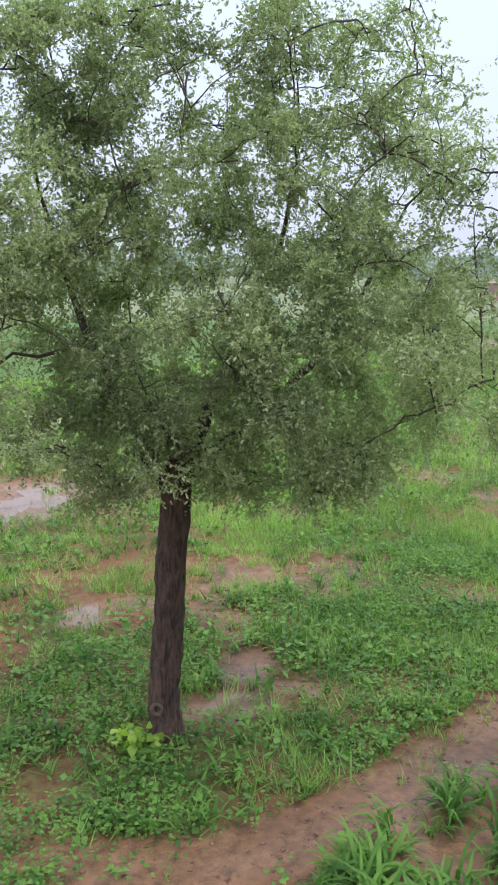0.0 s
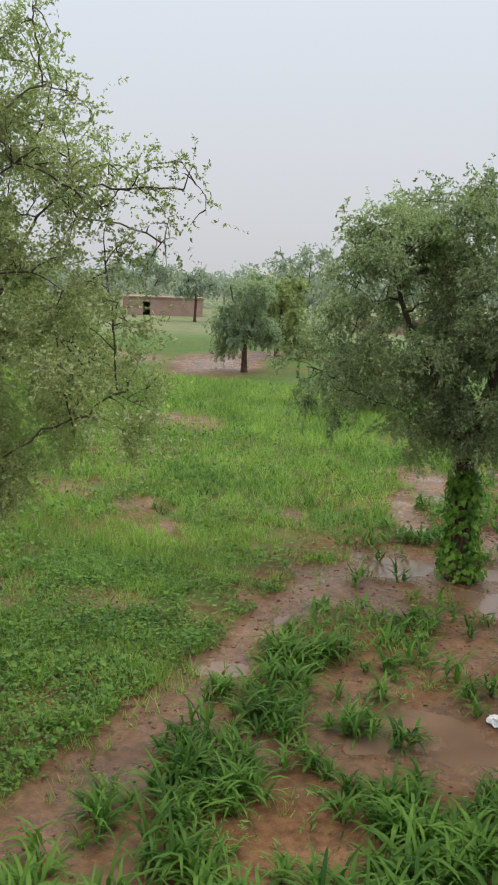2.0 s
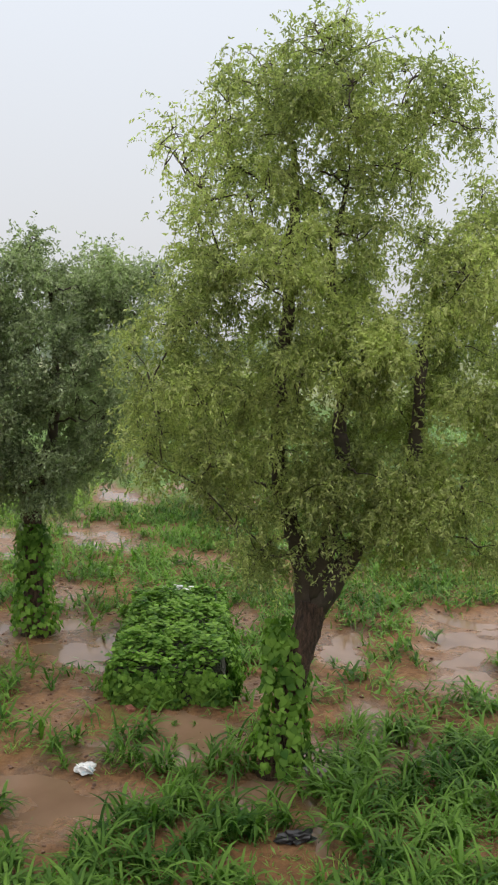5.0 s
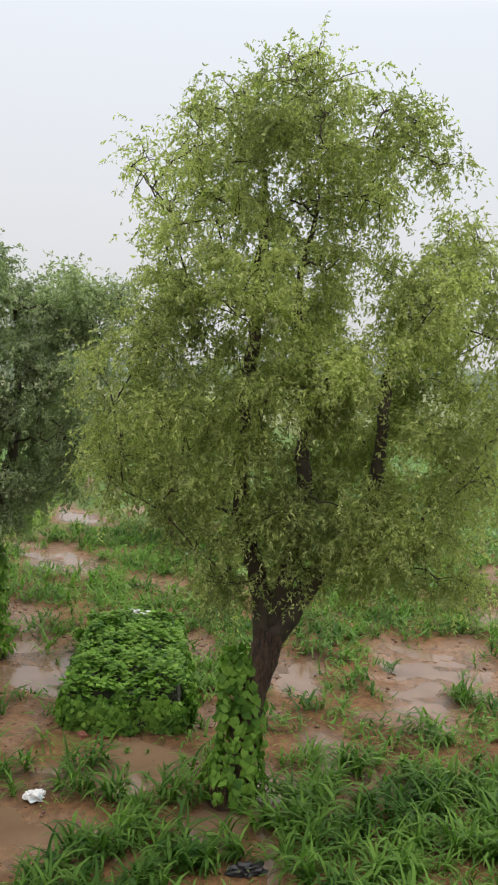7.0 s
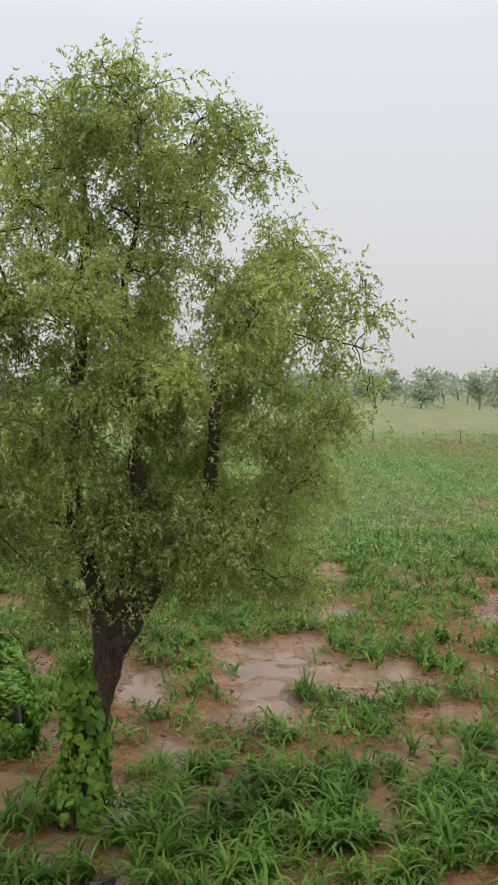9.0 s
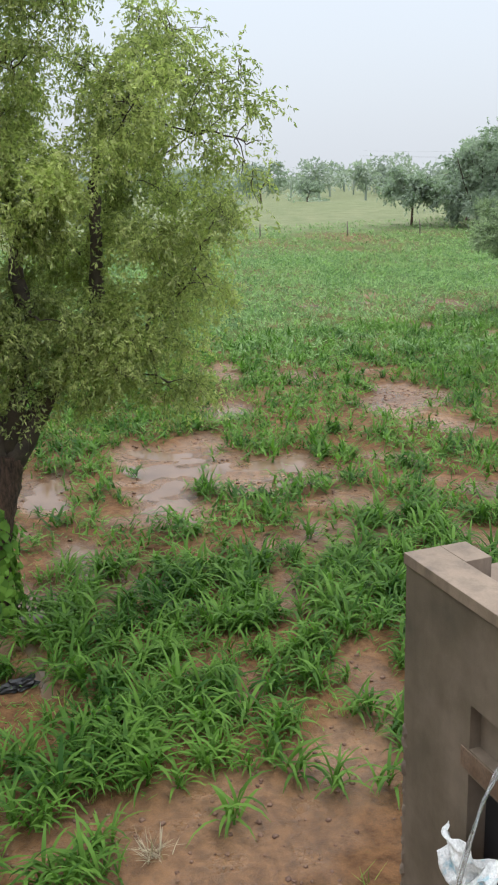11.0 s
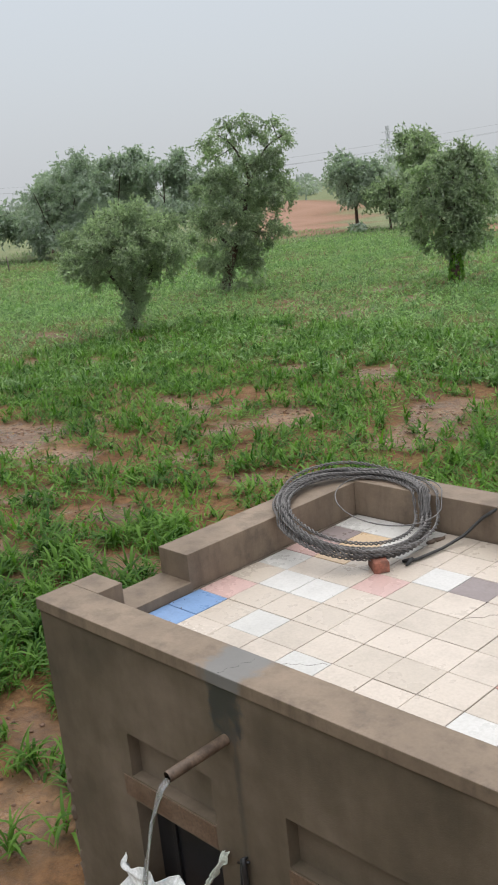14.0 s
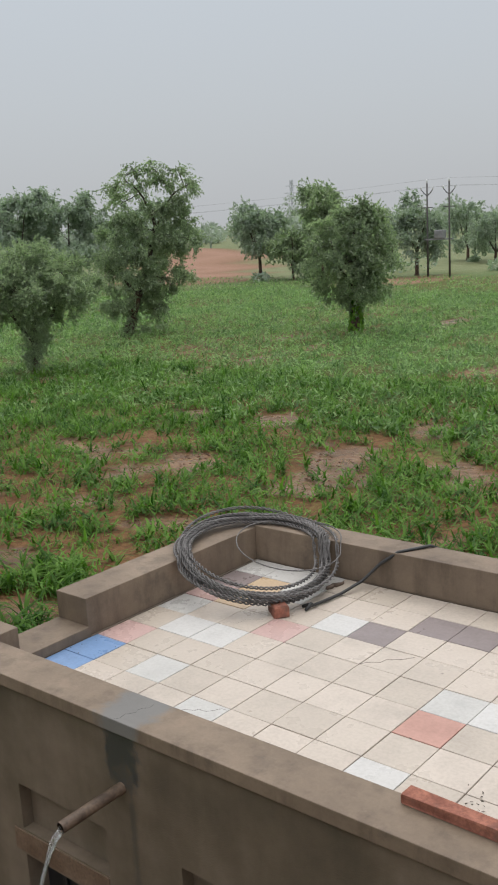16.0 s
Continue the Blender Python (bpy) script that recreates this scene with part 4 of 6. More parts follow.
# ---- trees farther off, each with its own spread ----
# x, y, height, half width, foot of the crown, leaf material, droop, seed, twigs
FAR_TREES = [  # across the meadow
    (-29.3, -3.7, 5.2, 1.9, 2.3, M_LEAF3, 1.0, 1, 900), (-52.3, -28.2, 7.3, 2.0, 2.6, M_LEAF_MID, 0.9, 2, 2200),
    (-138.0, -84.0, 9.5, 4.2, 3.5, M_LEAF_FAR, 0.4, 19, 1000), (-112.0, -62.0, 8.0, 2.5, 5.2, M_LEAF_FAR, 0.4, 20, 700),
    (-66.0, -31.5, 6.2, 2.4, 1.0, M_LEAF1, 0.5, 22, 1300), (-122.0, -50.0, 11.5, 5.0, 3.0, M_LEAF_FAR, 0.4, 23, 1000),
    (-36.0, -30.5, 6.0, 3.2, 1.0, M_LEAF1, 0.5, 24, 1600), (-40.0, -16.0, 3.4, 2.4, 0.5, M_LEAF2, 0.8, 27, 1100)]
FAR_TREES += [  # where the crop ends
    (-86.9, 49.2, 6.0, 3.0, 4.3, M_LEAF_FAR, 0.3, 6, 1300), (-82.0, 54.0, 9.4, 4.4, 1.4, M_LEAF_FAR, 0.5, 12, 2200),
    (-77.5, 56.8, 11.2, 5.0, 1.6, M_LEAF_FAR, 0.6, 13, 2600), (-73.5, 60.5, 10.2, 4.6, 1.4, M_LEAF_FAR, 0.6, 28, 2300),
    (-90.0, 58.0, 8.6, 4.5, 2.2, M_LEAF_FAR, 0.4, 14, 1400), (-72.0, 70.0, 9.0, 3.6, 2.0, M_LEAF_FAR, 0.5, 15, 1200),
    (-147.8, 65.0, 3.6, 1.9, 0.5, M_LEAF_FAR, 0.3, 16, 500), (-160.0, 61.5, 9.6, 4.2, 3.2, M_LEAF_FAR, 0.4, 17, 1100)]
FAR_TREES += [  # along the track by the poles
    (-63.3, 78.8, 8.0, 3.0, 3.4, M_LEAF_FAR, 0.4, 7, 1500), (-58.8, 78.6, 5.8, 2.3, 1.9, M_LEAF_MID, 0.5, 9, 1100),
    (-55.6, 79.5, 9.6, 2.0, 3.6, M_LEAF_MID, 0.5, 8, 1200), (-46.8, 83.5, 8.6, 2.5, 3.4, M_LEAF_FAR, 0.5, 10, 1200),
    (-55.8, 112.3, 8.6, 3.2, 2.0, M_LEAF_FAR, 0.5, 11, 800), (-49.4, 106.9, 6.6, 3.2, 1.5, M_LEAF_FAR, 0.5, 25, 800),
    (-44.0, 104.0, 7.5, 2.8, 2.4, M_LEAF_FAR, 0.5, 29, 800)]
for fx, fy, fh, fw, fc, fm, fd, fs, ft in FAR_TREES:
    fw, fc = fw * 1.15, fc * 0.62
    rr = np.random.RandomState(500 + fs)
    ch = fh - fc
    lumps = [(0, 0, fc + ch * 0.5, fw * 0.7, fw * 0.7, ch * 0.36, 2.0)]
    for i in range(9):
        a, zz = i * 2.4 + rr.rand(), rr.uniform(0.08, 0.85)
        off = fw * 0.62 * math.sqrt(max(0.1, 1 - (zz - 0.4) ** 2 * 2.2))
        lumps.append((math.cos(a) * off, math.sin(a) * off, fc + ch * zz, fw * rr.uniform(0.26, 0.42), fw * 0.36, ch * rr.uniform(0.13, 0.2), 1.0))
    near = math.hypot(fx - 3, fy + 3) < 70
    ft = ft * (1.3 if near else 0.85)
    lf = 1.3 if near else 1.9
    t0 = 0.2 if fh > 6 else 0.14
    lean = rr.uniform(-0.3, 0.3)
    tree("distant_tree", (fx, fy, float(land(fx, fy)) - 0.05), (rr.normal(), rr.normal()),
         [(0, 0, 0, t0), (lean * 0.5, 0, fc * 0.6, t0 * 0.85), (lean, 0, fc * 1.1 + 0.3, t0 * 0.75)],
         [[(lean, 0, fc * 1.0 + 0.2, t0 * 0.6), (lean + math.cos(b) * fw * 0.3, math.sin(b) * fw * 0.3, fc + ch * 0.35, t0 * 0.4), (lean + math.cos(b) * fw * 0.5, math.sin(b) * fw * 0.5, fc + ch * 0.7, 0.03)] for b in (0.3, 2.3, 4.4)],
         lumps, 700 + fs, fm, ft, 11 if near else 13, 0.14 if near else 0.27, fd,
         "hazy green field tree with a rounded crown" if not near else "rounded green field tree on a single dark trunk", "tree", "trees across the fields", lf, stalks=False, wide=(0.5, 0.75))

tree("distant_tree", (-37.3, 34.2, 0.0), (0.63, 0.78),
     [(0, 0, 0, 0.3), (0.38, 0, 1.24, 0.24), (0.88, 0, 2.5, 0.21)],
     [[(0.88, 0, 2.3, 0.17), (1.66, 0, 4.6, 0.13), (2.1, 0, 6.4, 0.09), (1.4, 0, 7.9, 0.05), (0.5, 0, 8.7, 0.02)], [(2.0, 0, 5.8, 0.08), (3.1, 0, 7.8, 0.05), (4.4, 0, 8.4, 0.02)],
      [(0.8, 0, 2.2, 0.1), (-0.1, 0.3, 3.6, 0.07), (-0.4, 0, 5.2, 0.03)]],
     tier(0.7, 0.8, [(0.5, 0.9, 0.8, 0.4), (1.9, 1.1, 0.6, 0.12)])
     + tier(0.9, 1.2, [(-0.4, 1.9, 1.0, 0.6), (0.9, 2.2, 1.1, 0.7), (2.1, 1.7, 0.8, 0.35)])
     + tier(1.0, 1.5, [(-0.8, 3.7, 0.8, 0.6), (0.6, 3.7, 1.3, 1), (2.2, 3.6, 1.3, 0.9), (3.3, 3.4, 0.7, 0.3)])
     + tier(0.9, 1.5, [(-0.2, 5.5, 0.9, 0.6), (1.4, 5.5, 1.3, 1), (3.0, 5.3, 1.1, 0.9), (3.9, 5.6, 0.6, 0.4)])
     + tier(0.7, 1.3, [(0.4, 7.0, 0.9, 0.4), (2.0, 6.9, 1.1, 0.6), (3.5, 6.8, 0.9, 0.5)])
     + tier(0.5, 1.2, [(-0.1, 8.1, 0.6, 0.14), (1.1, 8.4, 1.1, 0.24), (2.7, 8.4, 1.1, 0.24), (4.0, 8.1, 0.7, 0.2)])
     + tier(0.23, 0.8, [(1.0, 9.1, 0.8, 0.1), (2.2, 9.2, 0.7, 0.1), (3.5, 9.0, 0.8, 0.1)]),
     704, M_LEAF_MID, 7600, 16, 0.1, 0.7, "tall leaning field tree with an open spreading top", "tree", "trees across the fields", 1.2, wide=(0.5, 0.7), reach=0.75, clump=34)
tree("distant_tree", (-30.4, 22.3, 0.0), (0.63, 0.78),
     [(0, 0, 0, 0.18), (-0.05, 0, 0.7, 0.15), (0.1, 0, 1.5, 0.14)],
     [[(0.1, 0, 1.3, 0.1), (0.9, 0, 2.6, 0.07), (1.6, 0, 3.6, 0.03)], [(0.1, 0, 1.3, 0.1), (-0.8, 0.2, 2.6, 0.07), (-1.5, 0.2, 3.6, 0.03)], [(0.1, 0, 1.3, 0.1), (0.1, -0.6, 2.8, 0.07), (0.0, -1.0, 4.0, 0.03)]],
     tier(0.55, 0.7, [(-0.1, 0.9, 0.35, 0.22), (0.1, 1.5, 0.55, 0.45)])
     + tier(0.62, 1.6, [(-1.4, 2.9, 0.9, 0.6), (0.1, 2.4, 1.0, 0.8), (1.6, 2.9, 0.9, 0.6)])
     + tier(0.72, 2.0, [(-2.0, 3.5, 0.8, 0.9), (-0.5, 3.4, 1.2, 1), (0.9, 3.4, 1.1, 1), (2.2, 3.5, 0.8, 0.9)])
     + tier(0.52, 1.5, [(-1.1, 4.4, 1.0, 0.6), (0.2, 4.4, 1.2, 0.9), (1.4, 4.2, 1.0, 0.6)])
     + tier(0.3, 1.0, [(-0.3, 5.0, 0.8, 0.35), (0.6, 5.1, 0.7, 0.3)]),
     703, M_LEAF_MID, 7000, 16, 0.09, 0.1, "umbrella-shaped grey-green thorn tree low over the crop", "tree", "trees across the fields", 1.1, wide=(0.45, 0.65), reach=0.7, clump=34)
tree_ten = tree("distant_tree", (-24.68, 38.71, 0.0), (0.84, 0.55),
     [(-0.1, 0, 0, 0.26), (-0.05, 0, 1.0, 0.22), (0.05, 0, 2.2, 0.2)],
     [[(0.05, 0, 2.0, 0.12), (0.9, 0, 3.4, 0.08), (1.3, 0, 4.8, 0.03)], [(0.05, 0, 2.0, 0.12), (-0.8, 0.2, 3.4, 0.08), (-1.2, 0.2, 4.8, 0.03)], [(0.05, 0, 2.0, 0.1), (0.0, -0.4, 4.0, 0.07), (0.0, -0.4, 6.0, 0.03)]],
     tier(0.55, 0.8, [(-0.3, 1.9, 0.9, 0.3), (0.6, 2.0, 0.9, 0.25)])
     + tier(0.66, 1.4, [(-1.4, 2.8, 0.9, 0.35), (-0.1, 2.8, 1.0, 0.7), (1.2, 2.8, 0.9, 0.45)])
     + tier(0.8, 1.7, [(-1.8, 4.1, 0.7, 0.5), (-0.5, 4.1, 1.2, 1), (0.9, 3.9, 1.1, 0.9), (1.9, 4.0, 0.5, 0.3)])
     + tier(0.66, 1.5, [(-1.4, 5.2, 0.7, 0.5), (-0.1, 5.3, 1.1, 0.9), (1.2, 5.1, 0.9, 0.6)])
     + tier(0.33, 0.9, [(-0.6, 6.1, 0.5, 0.2), (0.4, 6.2, 0.8, 0.35), (1.2, 6.0, 0.5, 0.2)]),
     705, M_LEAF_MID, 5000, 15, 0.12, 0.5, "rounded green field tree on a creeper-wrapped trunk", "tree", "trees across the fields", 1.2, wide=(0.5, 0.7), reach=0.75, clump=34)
put("vine_leaves", vine_skin([(-0.05, 0, 0), (0, 0, 1.0), (0.03, 0, 2.2)], [0.36, 0.3, 0.28], 200, 0.2, 9), M_VINE, tree_ten, "green creeper leaves round the trunk")


def far_woods():
    """The tree line at the edge of the plain, and the scrub before it: crowns that merge into one another."""
    rng = np.random.RandomState(1234)
    s = Soup()

    def clump(c, r, n, size):
        d = unit(rng.normal(size=(n, 3)))
        p = c + d * r * rng.uniform(0.35, 1.0, (n, 1)) ** 0.5 * (1 + 0.1 * rng.normal(size=(n, 1)))
        sz = size * rng.uniform(0.5, 1.3, n)
        slim_leaves(s, p, unit(d + rng.normal(size=(n, 3)) * 0.8), sz, sz * rng.uniform(0.7, 1.1, n), rng)

    for k in range(520):
        tall = k < 190
        az = radians(rng.uniform(8, 156))
        dist = rng.uniform(170, 400) if tall else rng.uniform(280, 420)
        x, y = 3 - math.sin(az) * dist, -3.6 + math.cos(az) * dist
        h, w = (rng.uniform(6.0, 12.0) * (0.75 + dist / 1000), rng.uniform(3.5, 6.5)) if tall else (rng.uniform(5.0, 9.5), rng.uniform(5.0, 9.0))
        for b in range(5 if tall else 3):
            c = np.array([x, y, h * 0.55]) + rng.normal(size=3) * np.array([w * 0.36, w * 0.36, h * 0.12])
            clump(c, np.array([w * 0.62, w * 0.62, h * 0.3]) * rng.uniform(0.7, 1.0), 72, 0.5 + dist / 580)
        s.tube([(x, y, -0.3), (x + 0.3, y, h * 0.55)], [0.3, 0.2], 5, False)
    tagged(put("far_woods", s.mesh("far_woods"), M_WOODS), "line of far trees in the rain, leaf colour paled for haze", "woods", kind="stuff")
    s = Soup()
    for k in range(110):
        az = radians(rng.uniform(20, 150))
        dist = rng.uniform(100, 240)
        x, y = 3 - math.sin(az) * dist, -3.6 + math.cos(az) * dist
        h = rng.uniform(0.5, 1.9)
        if abs(math.degrees(az) - 42.6) < 4 and dist < 185:
            continue
        for b in range(3):
            clump(np.array([x, y, float(land(x, y)) + h * 0.45]) + rng.normal(size=3) * np.array([h * 0.6, h * 0.6, h * 0.1]), np.array([h * 0.9, h * 0.9, h * 0.5]), 45, 0.4)
    tagged(put("far_scrub", s.mesh("far_scrub"), M_LEAF_FAR), "low bushes dotted over the far pasture, green paled for haze", "bushes", kind="stuff")


far_woods()


# ---- the creeper-covered block between the trees ----
def creeper_block():
    ob = thing("creeper_block", (-14.0, -4.3, 0), "low rectangular block overgrown with dark green creeper leaves", "raised bed")
    rng = np.random.RandomState(77)
    hx, hy, h = 2.35, 0.92, 0.72
    bm = bmesh.new()
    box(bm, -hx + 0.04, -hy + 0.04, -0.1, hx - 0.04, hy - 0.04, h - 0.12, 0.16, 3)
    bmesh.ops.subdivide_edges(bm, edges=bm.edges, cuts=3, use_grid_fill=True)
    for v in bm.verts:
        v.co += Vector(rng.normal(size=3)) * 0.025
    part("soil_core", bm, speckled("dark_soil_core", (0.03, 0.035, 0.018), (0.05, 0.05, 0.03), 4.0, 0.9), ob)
    s = Soup()
    n = 17000
    u = rng.uniform(-1, 1, (n, 3))
    face = rng.choice(5, n, p=[0.5, 0.15, 0.15, 0.1, 0.1])
    p, nr = np.zeros((n, 3)), np.zeros((n, 3))
    for f, (nx, ny, nz) in enumerate([(0, 0, 1), (0, -1, 0), (0, 1, 0), (1, 0, 0), (-1, 0, 0)]):
        m = face == f
        q = u[m].copy()
        q[:, 0] = nx if nx else q[:, 0]
        q[:, 1] = ny if ny else q[:, 1]
        z = np.full(m.sum(), h) if nz else (q[:, 2] + 1) / 2 * h
        p[m] = np.stack([q[:, 0] * hx, q[:, 1] * hy, z], -1)
        nr[m] = np.array([nx, ny, nz + 0.25])
    lump = (fractal(p[:, 0] * 3, p[:, 1] * 3 + p[:, 2], 1.2, 71) - 0.42) * 0.62
    p += nr * lump[:, None] + rng.normal(size=p.shape) * 0.035
    edge = np.maximum(np.abs(p[:, 0]) / hx, np.abs(p[:, 1]) / hy)
    p[:, 2] -= 0.15 * np.clip(edge, 0, 1.1) ** 7 * (p[:, 2] > 0.4)
    p[:, 2] = np.maximum(p[:, 2], 0.04)
    heart_leaves(s, p, nr, 0.078 * rng.uniform(0.6, 1.4, n), rng, 0.35)
    put("creeper_leaves", s.mesh("creeper_leaves"), M_VINE, ob)["kind"] = "stuff"


creeper_block()

# ---- the outhouse ----
M_PLASTER = speckled("weathered_cement_plaster", (0.112, 0.083, 0.06), (0.157, 0.12, 0.088), 1.4, 0.8, 0.25, 0.006, 90.0, grain=(0.9, 1.06), c=(0.095, 0.076, 0.06))


def coping_material(name, cement=False):
    """Worn brown plaster: rain runs down its faces, mould blots, scuffs; with cement, a grey mend trowelled over it."""
    m, t, p = material(name)
    pos = position(t)
    mp = t.nodes.new("ShaderNodeMapping")
    mp.inputs["Scale"].default_value = (1, 1, 0.2)
    t.links.new(pos, mp.inputs[0])
    big, mid, fine = noise_node(t, 1.1, 5, 0.6, pos), noise_node(t, 5.5, 6, 0.7, pos), noise_node(t, 70.0, 3, 0.6, pos)
    run, mould = noise_node(t, 6.5, 5, 0.65, mp.outputs[0]), noise_node(t, 2.3, 7, 0.72, pos)
    col = ramp_node(t, big.outputs[0], [(0.32, (0.142, 0.104, 0.073)), (0.66, (0.225, 0.168, 0.12))]).outputs[0]
    col = mix_node(t, 0.9, col, ramp_node(t, mid.outputs[0], [(0.3, (0.82, 0.81, 0.8)), (0.5, (1.0, 1.0, 1.0)), (0.7, (1.08, 1.07, 1.06))]).outputs[0], "MULTIPLY")
    col = mix_node(t, 0.85, col, ramp_node(t, run.outputs[0], [(0.34, (0.68, 0.67, 0.66)), (0.52, (1.0, 1.0, 1.0))]).outputs[0], "MULTIPLY")
    col = mix_node(t, 0.6, col, ramp_node(t, fine.outputs[0], [(0.3, (0.86, 0.86, 0.86)), (0.7, (1.06, 1.06, 1.06))]).outputs[0], "MULTIPLY")
    spots = ramp_node(t, mould.outputs[0], [(0.57, (0, 0, 0)), (0.72, (0.6, 0.6, 0.6))]).outputs[0]
    col = mix_node(t, spots, col, (0.066, 0.053, 0.042))
    if cement:
        sx, ab, ma = t.nodes.new("ShaderNodeSeparateXYZ"), t.nodes.new("ShaderNodeMath"), t.nodes.new("ShaderNodeMath")
        t.links.new(pos, sx.inputs[0])
        sh = t.nodes.new("ShaderNodeMath")
        sh.operation, sh.inputs[1].default_value = "ADD", 0.385
        ab.operation, ma.operation = "ABSOLUTE", "MULTIPLY_ADD"
        t.links.new(sx.outputs["X"], sh.inputs[0])
        t.links.new(sh.outputs[0], ab.inputs[0])
        t.links.new(mid.outputs[0], ma.inputs[0])
        ma.inputs[1].default_value = 0.34
        t.links.new(ab.outputs[0], ma.inputs[2])
        mend = ramp_node(t, ma.outputs[0], [(0.29, (0.92, 0.92, 0.92)), (0.375, (0, 0, 0))]).outputs[0]
        grey = ramp_node(t, big.outputs[0], [(0.3, (0.118, 0.116, 0.112)), (0.7, (0.175, 0.17, 0.162))]).outputs[0]
        col = mix_node(t, mend, col, grey)
    t.links.new(col, p.inputs["Base Color"])
    p.inputs["Roughness"].default_value = 0.72
    b = bump_node(t, fine.outputs[0], 0.2, 0.004, p)
    b2 = t.nodes.new("ShaderNodeBump")
    b2.inputs["Strength"].default_value, b2.inputs["Distance"].default_value = 0.35, 0.012
    t.links.new(mid.outputs[0], b2.inputs["Height"])
    t.links.new(b2.outputs[0], b.inputs["Normal"])
    return m


M_COPING, M_MENDED = coping_material("worn_coping_plaster"), coping_material("mended_coping_plaster", True)


def damp_wall_material():
    """Old plaster with rain streaks, and the dark wet run under the spout."""
    m, t, p = material("damp_front_plaster")
    pos = position(t)
    sx = t.nodes.new("ShaderNodeSeparateXYZ")
    t.links.new(pos, sx.inputs[0])
    mp = t.nodes.new("ShaderNodeMapping")
    mp.inputs["Scale"].default_value = (1, 1, 0.14)
    t.links.new(pos, mp.inputs[0])
    big, fine, run, rag = noise_node(t, 1.4, 5, 0.6, pos), noise_node(t, 90.0, 3, 0.6, pos), noise_node(t, 5.0, 4, 0.6, mp.outputs[0]), noise_node(t, 11.0, 5, 0.65, pos)

    def calc(op, a, b=None, c=None, clamp=False):
        n = t.nodes.new("ShaderNodeMath")
        n.operation, n.use_clamp = op, clamp
        for i, v in enumerate((a, b, c)):
            if v is None:
                continue
            if isinstance(v, bpy.types.NodeSocket):
                t.links.new(v, n.inputs[i])
            else:
                n.inputs[i].default_value = v
        return n.outputs[0]

    col = ramp_node(t, big.outputs[0], [(0.3, (0.066, 0.052, 0.034)), (0.48, (0.112, 0.085, 0.057)), (0.68, (0.168, 0.128, 0.094))]).outputs[0]
    col = mix_node(t, 0.8, col, ramp_node(t, run.outputs[0], [(0.3, (0.82, 0.82, 0.8)), (0.65, (1.06, 1.06, 1.06))]).outputs[0], "MULTIPLY")
    col = mix_node(t, 0.6, col, ramp_node(t, fine.outputs[0], [(0.3, (0.9, 0.9, 0.9)), (0.7, (1.06, 1.06, 1.06))]).outputs[0], "MULTIPLY")
    wob = calc("MULTIPLY_ADD", rag.outputs[0], 0.34, -0.17)
    side = calc("SUBTRACT", 0.13, calc("ABSOLUTE", calc("ADD", sx.outputs["X"], 0.40)))
    wide = calc("MULTIPLY", calc("ADD", side, wob), 16.0, clamp=True)
    high = calc("MULTIPLY", calc("ADD", calc("SUBTRACT", sx.outputs["Z"], 2.84), calc("MULTIPLY", wob, 1.5)), 6.0, clamp=True)
    thin = calc("MULTIPLY", calc("ADD", calc("SUBTRACT", 0.03, calc("ABSOLUTE", calc("ADD", sx.outputs["X"], 0.335))), calc("MULTIPLY", wob, 0.3)), 40.0, clamp=True)
    low = calc("MULTIPLY", calc("SUBTRACT", sx.outputs["Z"], 1.9), 1.6, clamp=True)
    wet = calc("MAXIMUM", calc("MULTIPLY", wide, high), calc("MULTIPLY", calc("MULTIPLY", thin, low), 0.55))
    col = mix_node(t, calc("MULTIPLY", wet, 0.95), col, (0.042, 0.043, 0.042))
    t.links.new(col, p.inputs["Base Color"])
    t.links.new(calc("MULTIPLY_ADD", wet, -0.35, 0.82), p.inputs["Roughness"])
    bump_node(t, fine.outputs[0], 0.25, 0.006, p)
    return m


M_FRONT = damp_wall_material()
M_LINTEL = speckled("brown_timber_lintel", (0.11, 0.065, 0.04), (0.17, 0.11, 0.075), 6.0, 0.7, 0.3, 0.004)
M_BLACK = speckled("plain_black", (0.012, 0.012, 0.014), (0.022, 0.022, 0.024), 3.0, 0.45, 0.1, 0.002)
M_RUST = speckled("rusted_pipe", (0.062, 0.039, 0.026), (0.155, 0.105, 0.072), 11.0, 0.6, 0.3, 0.003)
M_BRICK = speckled("red_brick", (0.20, 0.07, 0.045), (0.33, 0.13, 0.085), 12.0, 0.85, 0.4, 0.004, c=(0.13, 0.07, 0.055))
M_GROUT = speckled("grey_brown_grout", (0.25, 0.21, 0.175), (0.37, 0.32, 0.265), 8.0, 0.9)
X0, X1, XR = -2.17, -1.83, 2.75      # outer and inner face of the side wall, far end
Y0, Y1, Y2, Y3 = -0.50, -0.24, 2.45, 2.74
ZT, ZP = 3.0, 3.28
outhouse = thing("outhouse", (0, 0, 0), "flat-roofed plastered outhouse with parapet and mixed tile roof", "outhouse")
OPEN = [(-1.36, -0.57), (0.01, 0.80)]


def grid_wall(cuts_x, z_rows, solid, y0, y1, bm):
    for xa, xb in zip(cuts_x[:-1], cuts_x[1:]):
        for za, zb in zip(z_rows[:-1], z_rows[1:]):
            if solid((xa + xb) / 2, (za + zb) / 2):
                box(bm, xa, y0, za, xb, y1, zb)


